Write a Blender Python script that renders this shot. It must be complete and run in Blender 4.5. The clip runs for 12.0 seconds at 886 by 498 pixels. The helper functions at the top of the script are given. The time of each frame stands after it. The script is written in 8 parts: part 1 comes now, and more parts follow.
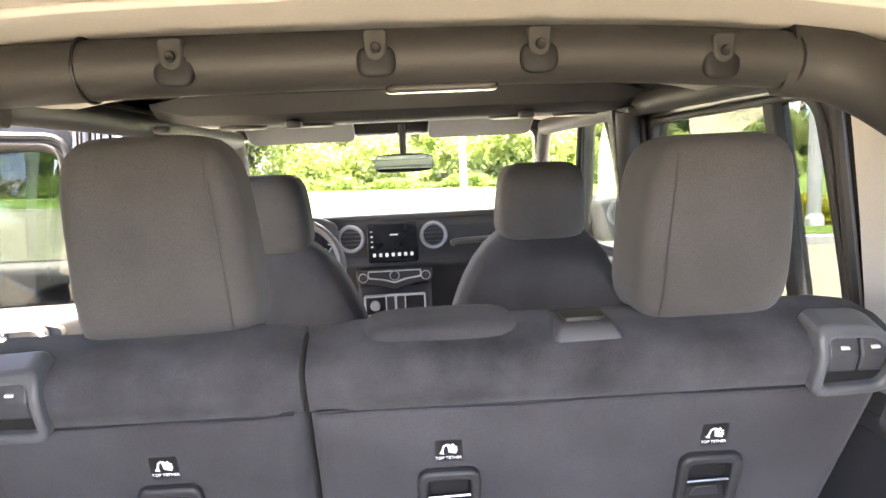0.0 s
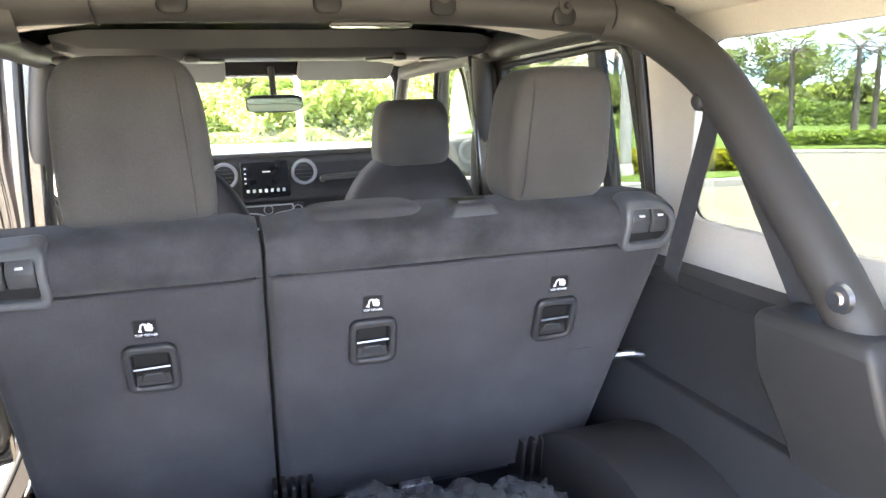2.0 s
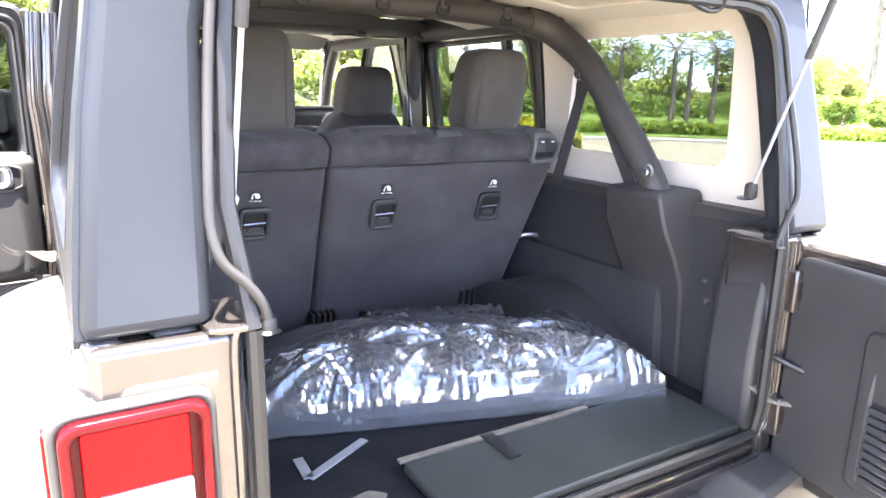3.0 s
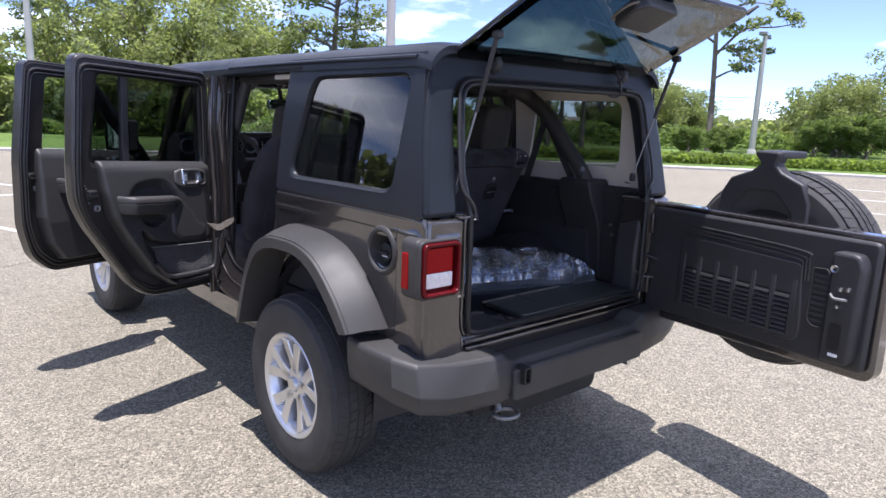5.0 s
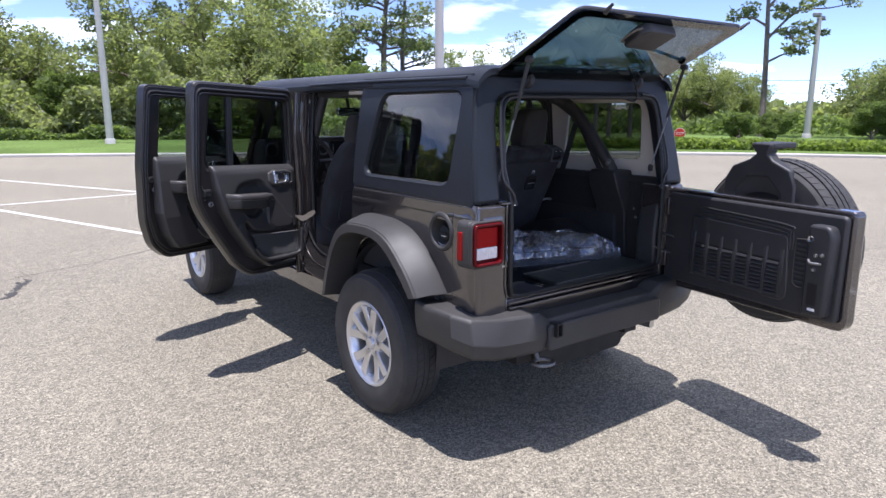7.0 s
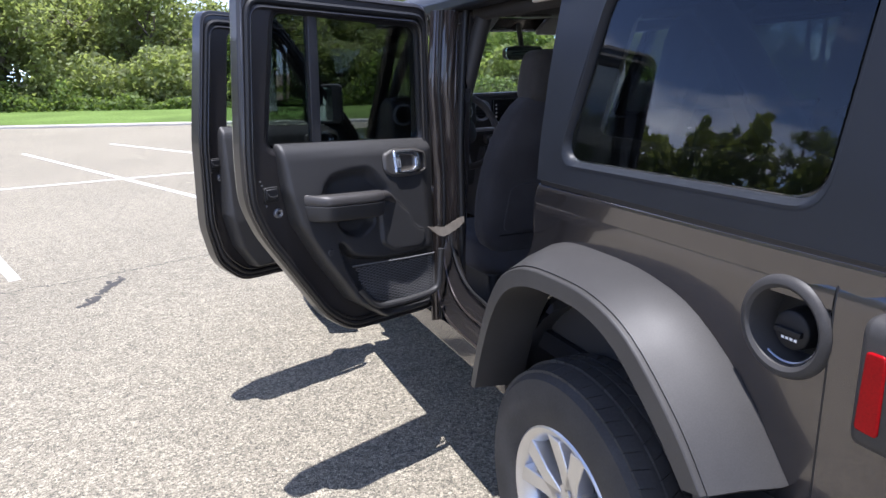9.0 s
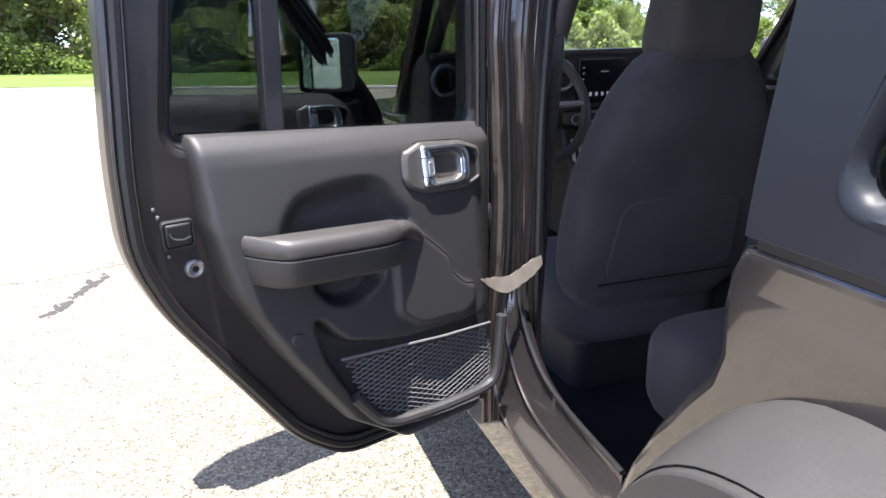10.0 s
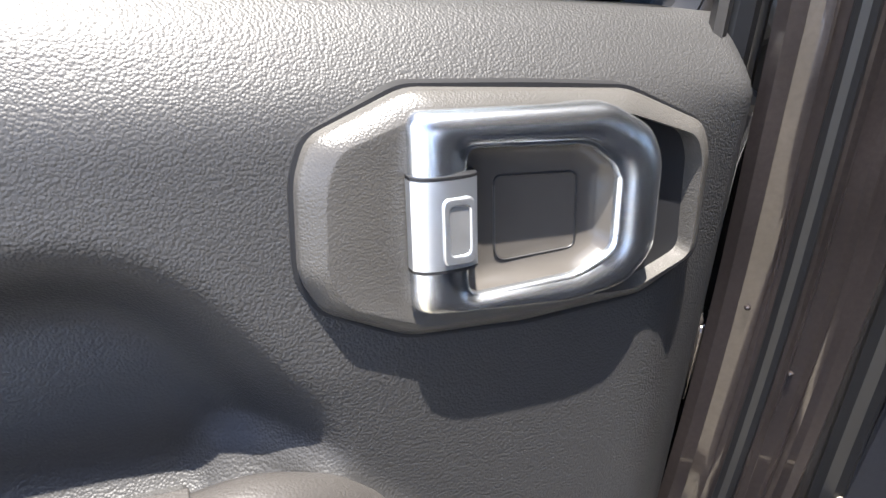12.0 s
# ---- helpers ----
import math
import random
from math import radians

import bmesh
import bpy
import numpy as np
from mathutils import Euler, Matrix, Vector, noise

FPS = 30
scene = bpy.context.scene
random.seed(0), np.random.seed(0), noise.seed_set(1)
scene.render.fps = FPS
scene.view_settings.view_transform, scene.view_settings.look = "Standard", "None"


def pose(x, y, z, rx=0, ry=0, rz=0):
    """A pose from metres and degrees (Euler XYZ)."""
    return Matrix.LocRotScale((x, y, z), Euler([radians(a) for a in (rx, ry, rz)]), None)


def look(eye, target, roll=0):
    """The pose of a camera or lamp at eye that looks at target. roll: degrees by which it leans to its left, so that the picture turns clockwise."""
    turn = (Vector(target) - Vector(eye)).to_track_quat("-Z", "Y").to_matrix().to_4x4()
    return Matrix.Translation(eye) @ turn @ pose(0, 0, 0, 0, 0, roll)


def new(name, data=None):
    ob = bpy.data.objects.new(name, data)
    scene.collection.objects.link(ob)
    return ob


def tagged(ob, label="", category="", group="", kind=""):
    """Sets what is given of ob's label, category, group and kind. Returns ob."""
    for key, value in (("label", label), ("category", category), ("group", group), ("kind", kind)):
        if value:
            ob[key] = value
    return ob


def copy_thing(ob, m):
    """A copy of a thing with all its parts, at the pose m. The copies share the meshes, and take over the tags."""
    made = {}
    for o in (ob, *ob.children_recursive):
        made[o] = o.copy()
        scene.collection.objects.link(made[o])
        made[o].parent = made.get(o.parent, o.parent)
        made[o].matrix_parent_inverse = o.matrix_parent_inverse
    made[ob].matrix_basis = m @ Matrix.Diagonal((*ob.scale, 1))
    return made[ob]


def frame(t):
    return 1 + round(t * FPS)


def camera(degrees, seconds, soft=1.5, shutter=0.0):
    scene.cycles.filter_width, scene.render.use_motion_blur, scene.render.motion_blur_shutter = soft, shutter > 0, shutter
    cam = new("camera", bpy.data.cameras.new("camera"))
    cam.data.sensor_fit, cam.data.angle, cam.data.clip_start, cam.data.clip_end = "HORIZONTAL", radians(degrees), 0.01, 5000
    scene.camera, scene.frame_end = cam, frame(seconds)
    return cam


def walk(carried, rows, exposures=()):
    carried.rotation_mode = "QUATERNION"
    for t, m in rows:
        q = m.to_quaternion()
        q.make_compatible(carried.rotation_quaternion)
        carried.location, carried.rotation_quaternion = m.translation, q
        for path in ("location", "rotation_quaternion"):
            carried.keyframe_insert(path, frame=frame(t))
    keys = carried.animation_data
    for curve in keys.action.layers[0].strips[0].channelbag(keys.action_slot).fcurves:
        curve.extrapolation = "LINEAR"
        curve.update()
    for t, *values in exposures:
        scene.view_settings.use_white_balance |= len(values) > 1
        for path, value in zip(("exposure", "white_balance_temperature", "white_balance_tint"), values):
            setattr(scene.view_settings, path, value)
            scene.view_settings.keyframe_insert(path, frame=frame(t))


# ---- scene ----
cam = camera(66.0, 12.0)
# stops over the clip: bright for the shaded cabin, lower in the open
EXPOSURES = [(0, 5.4, 8100, 14), (0.5, 4.88, 7300, 9), (1.0, 4.92, 7300, 8), (1.5, 4.9, 7200, 8), (2.0, 5.35, 7550, 9), (2.5, 5.85, 7400, 14),
             (3.0, 5.05, 7200, 15), (3.5, 3.75, 6550, 14), (3.7, 3.02, 6400, 15), (5.3, 1.68, 6100, 20), (6.7, 1.56, 6050, 20),
             (8.5, 1.74, 6000, 18), (9.0, 1.9, 6000, 17), (9.5, 2.05, 6100, 16), (10.0, 2.8, 6450, 16), (10.5, 3.52, 6600, 11), (11.0, 4.0, 6750, 12), (11.5, 3.75, 6700, 11), (12, 3.4, 6750, 11)]
PATH = [
    (0, (0.005, -0.732, 1.649), (0.147, 1.244, 1.375), -2.7),
    (0.5, (0.039, -0.673, 1.659), (0.098, 1.314, 1.437), -4.3),
    (1, (0.05, -0.669, 1.65), (0.086, 1.32, 1.441), -4.5),
    (1.5, (0.013, -0.758, 1.627), (0.214, 1.214, 1.363), -3.8),
    (2, (-0.172, -1.018, 1.601), (0.423, 0.845, 1.185), -1.9),
    (2.5, (-0.468, -1.307, 1.587), (0.31, 0.476, 1.125), 0.4),
    (3, (-0.794, -1.632, 1.557), (0.197, 0.04, 1.085), 1.1),
    (3.5, (-1.153, -1.957, 1.584), (-0.05, -0.348, 1.144), 0.1),
    (3.7, (-1.292, -2.083, 1.575), (-0.176, -0.48, 1.143), 0.2),
    (5.3, (-2.377, -2.795, 1.643), (-1.079, -1.324, 1.249), 2.1),
    (5.5, (-2.408, -2.965, 1.662), (-1.172, -1.441, 1.273), 1.2),
    (6, (-2.678, -3.083, 1.681), (-1.428, -1.572, 1.286), 0.9),
    (6.5, (-2.799, -3.13, 1.654), (-1.548, -1.615, 1.28), 0.9),
    (6.7, (-2.774, -3.166, 1.702), (-1.55, -1.634, 1.309), 0.6),
    (8.3, (-2.163, -2.026, 1.589), (-1.224, -0.321, 1.129), -1.3),
    (8.5, (-2.066, -1.838, 1.59), (-1.156, -0.125, 1.103), -1.8),
    (9, (-1.795, -1.325, 1.553), (-1.037, 0.455, 1.043), -1.5),
    (9.5, (-1.605, -0.759, 1.52), (-0.915, 1.045, 1.0), -1.1),
    (10, (-1.389, -0.28, 1.48), (-0.767, 1.525, 0.884), -1.1),
    (10.5, (-1.236, 0.151, 1.431), (-0.73, 1.97, 0.773), 1.8),
    (11, (-1.103, 0.502, 1.401), (-0.658, 2.284, 0.609), 3.8),
    (11.5, (-1.021, 0.695, 1.357), (-0.792, 2.502, 0.532), 3.0),
    (12, (-1.004, 0.743, 1.342), (-0.821, 2.53, 0.463), 2.7),
]
walk(cam, [(t, look(eye, target, roll)) for t, eye, target, roll in PATH], EXPOSURES)

# ---------------------------------------------------------------- world, sun
SUN = Vector((-0.06, -0.11, 1.0)).normalized()      # towards the sun

def make_world():
    w = bpy.data.worlds.new("sky")
    scene.world = w
    w.use_nodes = True
    nt = w.node_tree
    nt.nodes.clear()
    out = nt.nodes.new("ShaderNodeOutputWorld")
    bg = nt.nodes.new("ShaderNodeBackground")
    sky = nt.nodes.new("ShaderNodeTexSky")
    sky.sky_type, sky.sun_disc = "NISHITA", False
    sky.sun_elevation = math.asin(SUN.z)
    sky.sun_rotation = math.atan2(SUN.x, SUN.y)
    sky.altitude = 4000.0
    sky.air_density, sky.dust_density, sky.ozone_density = 0.7, 0.0, 5.0
    # soft white summer clouds all round
    tc = nt.nodes.new("ShaderNodeTexCoord")
    # cumulus on a flat sheet: the direction, divided by its height over the horizon
    sep = nt.nodes.new("ShaderNodeSeparateXYZ")
    nt.links.new(tc.outputs["Generated"], sep.inputs[0])
    lift = nt.nodes.new("ShaderNodeMath"); lift.operation = "ADD"; lift.inputs[1].default_value = 0.16
    pos = nt.nodes.new("ShaderNodeMath"); pos.operation = "MAXIMUM"; pos.inputs[1].default_value = 0.0
    nt.links.new(sep.outputs["Z"], pos.inputs[0])
    nt.links.new(pos.outputs[0], lift.inputs[0])
    flat = nt.nodes.new("ShaderNodeVectorMath"); flat.operation = "DIVIDE"
    comb = nt.nodes.new("ShaderNodeCombineXYZ")
    for k in range(3):
        nt.links.new(lift.outputs[0], comb.inputs[k])
    nt.links.new(tc.outputs["Generated"], flat.inputs[0])
    nt.links.new(comb.outputs[0], flat.inputs[1])
    mp = nt.nodes.new("ShaderNodeMapping")
    mp.inputs["Location"].default_value = (1.2, 7.7, 0.0)
    ns = nt.nodes.new("ShaderNodeTexNoise")
    ns.inputs["Scale"].default_value, ns.inputs["Detail"].default_value, ns.inputs["Roughness"].default_value = 0.95, 9.0, 0.56
    rp = nt.nodes.new("ShaderNodeValToRGB")
    rp.color_ramp.elements[0].position, rp.color_ramp.elements[1].position = 0.50, 0.72
    mx = nt.nodes.new("ShaderNodeMixRGB")
    mx.inputs[2].default_value = (7.5, 7.8, 8.3, 1)
    nt.links.new(flat.outputs[0], mp.inputs[0])
    nt.links.new(mp.outputs[0], ns.inputs["Vector"])
    nt.links.new(ns.outputs["Fac"], rp.inputs[0])
    nt.links.new(rp.outputs[0], mx.inputs[0])
    clear = nt.nodes.new("ShaderNodeVectorMath"); clear.operation = "MULTIPLY"
    clear.inputs[1].default_value = (0.76, 0.86, 0.98)
    nt.links.new(sky.outputs[0], clear.inputs[0])
    pale = nt.nodes.new("ShaderNodeHueSaturation")
    pale.inputs["Saturation"].default_value, pale.inputs["Value"].default_value = 0.84, 0.74
    nt.links.new(clear.outputs[0], pale.inputs["Color"])
    nt.links.new(pale.outputs[0], mx.inputs[1])
    nt.links.new(mx.outputs[0], bg.inputs[0])
    bg.inputs[1].default_value = 0.140
    nt.links.new(bg.outputs[0], out.inputs[0])

make_world()
sun_data = bpy.data.lights.new("sun", "SUN")
sun_data.energy, sun_data.angle, sun_data.color = 2.85, radians(0.53), (1.0, 0.975, 0.93)
sun = new("sun", sun_data)
sun.matrix_world = look(tuple(SUN * 60), (0, 0, 0))

# ---------------------------------------------------------------- materials
MATS = {}

def material(name, base, rough=0.5, metal=0.0, var=0.12, scale=6.0, fine=0.0, fine_scale=300.0, bump=0.0, bump_scale=200.0, bump_dist=0.002,
             coat=0.0, trans=0.0, ior=1.45, alpha=1.0, emit=None, spec=0.5, rough_var=0.0, island=0.0, sheen=0.0, coords="Object", sss=0.0):
    """A principled material with variation at two scales and a fine relief."""
    m = bpy.data.materials.new(name)
    m.use_nodes = True
    nt = m.node_tree
    b = nt.nodes["Principled BSDF"]
    col = (*base, 1.0)
    b.inputs["Base Color"].default_value = col
    b.inputs["Roughness"].default_value = rough
    b.inputs["Metallic"].default_value = metal
    b.inputs["IOR"].default_value = ior
    b.inputs["Specular IOR Level"].default_value = spec
    b.inputs["Coat Weight"].default_value = coat
    b.inputs["Coat Roughness"].default_value = 0.04
    b.inputs["Transmission Weight"].default_value = trans
    b.inputs["Alpha"].default_value = alpha
    b.inputs["Sheen Weight"].default_value = sheen
    tc = nt.nodes.new("ShaderNodeTexCoord")
    last = None
    def value_noise(sc, detail=4.0):
        n = nt.nodes.new("ShaderNodeTexNoise")
        n.inputs["Scale"].default_value, n.inputs["Detail"].default_value = sc, detail
        nt.links.new(tc.outputs[coords], n.inputs["Vector"])
        return n.outputs["Fac"]
    def vary(prev, fac, amount):
        mul = nt.nodes.new("ShaderNodeMapRange")
        mul.inputs[3].default_value, mul.inputs[4].default_value = 1 - amount, 1 + amount
        mul.inputs[1].default_value, mul.inputs[2].default_value = 0.25, 0.75
        nt.links.new(fac, mul.inputs[0])
        v = nt.nodes.new("ShaderNodeVectorMath")
        v.operation = "SCALE"
        if prev is None:
            v.inputs[0].default_value = base
        else:
            nt.links.new(prev, v.inputs[0])
        nt.links.new(mul.outputs[0], v.inputs["Scale"])
        return v.outputs[0]
    if var:
        last = vary(last, value_noise(scale), var)
    if fine:
        last = vary(last, value_noise(fine_scale, 2.0), fine)
    if island:
        g = nt.nodes.new("ShaderNodeNewGeometry")
        last = vary(last, g.outputs["Random Per Island"], island)
    if last is not None:
        nt.links.new(last, b.inputs["Base Color"])
    if rough_var:
        mr = nt.nodes.new("ShaderNodeMapRange")
        mr.inputs[3].default_value, mr.inputs[4].default_value = max(0.02, rough - rough_var), min(1, rough + rough_var)
        nt.links.new(value_noise(scale * 2.3), mr.inputs[0])
        nt.links.new(mr.outputs[0], b.inputs["Roughness"])
    if bump:
        bp = nt.nodes.new("ShaderNodeBump")
        bp.inputs["Strength"].default_value, bp.inputs["Distance"].default_value = bump, bump_dist
        nt.links.new(value_noise(bump_scale, 3.0), bp.inputs["Height"])
        nt.links.new(bp.outputs[0], b.inputs["Normal"])
    if emit:
        b.inputs["Emission Color"].default_value, b.inputs["Emission Strength"].default_value = (*emit[0], 1), emit[1]
    MATS[name] = m
    return m

PAINT = material("granite_metallic_paint", (0.088, 0.080, 0.078), 0.20, 0.75, 0.05, 2.0, 0.10, 900.0, coat=1.0)
HARDTOP = material("black_grained_hardtop", (0.018, 0.0208, 0.026), 0.42, 0.0, 0.15, 3.0, bump=0.25, bump_scale=900.0, bump_dist=0.0006, rough_var=0.06, spec=0.27)
FLARE = material("grey_moulded_flare", (0.046, 0.044, 0.042), 0.48, 0.0, 0.15, 5.0, 0.12, 350.0, bump=0.3, bump_scale=700.0, bump_dist=0.0008, rough_var=0.08, spec=0.34)
BLACKP = material("black_moulded_plastic", (0.028, 0.028, 0.030), 0.5, 0.0, 0.2, 5.0, bump=0.25, bump_scale=600.0, bump_dist=0.0006, rough_var=0.08)
PANEL = material("grained_door_trim", (0.028, 0.0275, 0.0275), 0.47, 0.0, 0.12, 4.0, bump=0.45, bump_scale=520.0, bump_dist=0.0007, rough_var=0.05)
SOFT = material("soft_armrest_vinyl", (0.045, 0.042, 0.040), 0.42, 0.0, 0.12, 6.0, bump=0.4, bump_scale=520.0, bump_dist=0.0006)
PAD = material("roll_bar_padding", (0.036, 0.034, 0.033), 0.55, 0.0, 0.15, 5.0, bump=0.3, bump_scale=500.0, bump_dist=0.001)
CLOTH = material("charcoal_seat_cloth", (0.044, 0.043, 0.047), 0.95, 0.0, 0.32, 6.0, 0.25, 700.0, bump=0.6, bump_scale=900.0, bump_dist=0.001, sheen=0.08, spec=0.2)
TOPCLOTH = material("brushed_charcoal_cloth", (0.036, 0.0355, 0.039), 0.95, 0.0, 0.55, 13.0, 0.25, 700.0, bump=0.6, bump_scale=900.0, bump_dist=0.001, sheen=0.10, spec=0.2)
# seat cloth made lighter and warmer: the light on the headrests, as colour
HEADCLOTH_LIT = material("light_lifted_headrest_cloth", (0.052, 0.049, 0.047), 0.95, 0.0, 0.25, 7.0, 0.25, 700.0, bump=0.6, bump_scale=900.0, bump_dist=0.001, sheen=0.08, spec=0.2)
CARPET = material("black_carpet", (0.016, 0.017, 0.020), 1.0, 0.0, 0.25, 8.0, 0.4, 500.0, bump=0.8, bump_scale=600.0, bump_dist=0.003, spec=0.1)
LINER = material("pale_hardtop_liner", (0.54, 0.505, 0.455), 0.75, 0.0, 0.06, 3.0, 0.05, 300.0, bump=0.2, bump_scale=300.0, bump_dist=0.001)
RUBBER = material("tyre_rubber", (0.038, 0.037, 0.036), 0.75, 0.0, 0.25, 9.0, 0.15, 150.0, bump=0.3, bump_scale=250.0, bump_dist=0.001)
SEAL = material("black_rubber_seal", (0.010, 0.010, 0.011), 0.45, 0.0, 0.1, 9.0)
ALLOY = material("silver_alloy", (0.64, 0.64, 0.65), 0.32, 0.88, 0.05, 8.0, 0.06, 600.0, coat=0.4)
DARKMETAL = material("dark_underbody_metal", (0.03, 0.03, 0.03), 0.6, 0.5, 0.3, 9.0)
STEEL = material("bright_steel", (0.55, 0.55, 0.56), 0.3, 1.0, 0.1, 20.0)
TAILRED = material("red_lamp_lens", (0.27, 0.002, 0.004), 0.2, 0.0, 0.05, 40.0, 0.18, 260.0, spec=0.18)
TAILDEEP = material("deep_red_lamp_ring", (0.085, 0.004, 0.006), 0.15, 0.0, 0.05, 30.0, spec=0.2)
TAILWHITE = material("clear_lamp_lens", (0.78, 0.74, 0.72), 0.12, 0.0, 0.1, 60.0, 0.15, 260.0, coat=1.0)
TINT = material("dark_tinted_glass", (0.13, 0.15, 0.15), 0.0, 0.0, 0.0, trans=1.0, ior=1.48)
DOORGL = material("lightly_tinted_glass", (0.50, 0.58, 0.53), 0.0, 0.0, 0.0, trans=1.0, ior=1.48)
CLEARGL = material("clear_glass", (0.86, 0.93, 0.88), 0.0, 0.0, 0.0, trans=1.0, ior=1.48)
MIRROR = material("mirror_glass", (0.66, 0.92, 0.93), 0.01, 1.0, 0.0)
SCREEN = material("dark_screen", (0.01, 0.011, 0.013), 0.12, 0.0, 0.1, 20.0)
WHITEINK = material("white_print", (0.78, 0.78, 0.78), 0.6, 0.0, 0.05, 60.0)
REDINK = material("red_sign_face", (0.55, 0.03, 0.03), 0.45, 0.0, 0.08, 4.0)
SILVERGREY = material("silver_grey_plastic", (0.22, 0.225, 0.24), 0.42, 0.0, 0.08, 20.0)
# webbing and cable colour, used too for painted sunlight on the cargo floor
STRAP_AND_SUN = material("grey_webbing_and_painted_sun", (0.14, 0.122, 0.10), 0.9, 0.0, 0.2, 40.0, 0.3, 800.0, bump=0.6, bump_scale=900.0, bump_dist=0.001)
CONCRETE = material("pale_concrete", (0.42, 0.40, 0.36), 0.85, 0.0, 0.15, 0.6, 0.12, 40.0, bump=0.3, bump_scale=60.0, bump_dist=0.004)
POLE = material("grey_concrete_pole", (0.44, 0.43, 0.41), 0.8, 0.0, 0.1, 0.8, 0.08, 60.0, bump=0.2, bump_scale=80.0)
BARK = material("pine_bark", (0.17, 0.14, 0.12), 0.95, 0.0, 0.35, 2.0, 0.3, 25.0, bump=0.8, bump_scale=18.0, bump_dist=0.03)
GRASS = material("mown_grass", (0.11, 0.165, 0.045), 0.95, 0.0, 0.25, 0.35, 0.3, 14.0, bump=0.6, bump_scale=40.0, bump_dist=0.04, spec=0.1)
LINEPAINT = material("worn_white_line_paint", (0.52, 0.51, 0.48), 0.75, 0.0, 0.10, 2.0, 0.16, 110.0, bump=0.4, bump_scale=120.0, bump_dist=0.003)
STAIN = material("oil_stain", (0.040, 0.037, 0.033), 0.7, 0.0, 0.3, 9.0, 0.3, 120.0, bump=0.4, bump_scale=130.0, bump_dist=0.003)
def leaf_material(name, base, island=0.45):
    m = material(name, base, 0.6, 0.0, 0.2, 0.7, island=island, spec=0.3)
    nt = m.node_tree
    b = nt.nodes["Principled BSDF"]
    tr = nt.nodes.new("ShaderNodeBsdfTranslucent")
    tr.inputs[0].default_value = (base[0] * 1.6, base[1] * 1.7, base[2] * 0.9, 1)
    mix = nt.nodes.new("ShaderNodeMixShader")
    mix.inputs[0].default_value = 0.58
    nt.links.new(b.outputs[0], mix.inputs[1])
    nt.links.new(tr.outputs[0], mix.inputs[2])
    nt.links.new(mix.outputs[0], nt.nodes["Material Output"].inputs[0])
    return m
LEAF_OAK = leaf_material("oak_leaves", (0.215, 0.240, 0.122))
LEAF_PINE = leaf_material("pine_needles", (0.185, 0.215, 0.120))
LEAF_BRIGHT = leaf_material("bright_shrub_leaves", (0.135, 0.178, 0.066))
LEAF_HEDGE = leaf_material("hedge_leaves", (0.17, 0.22, 0.06))
LEAF_YELLOW = leaf_material("yellow_green_leaves", (0.26, 0.24, 0.03))

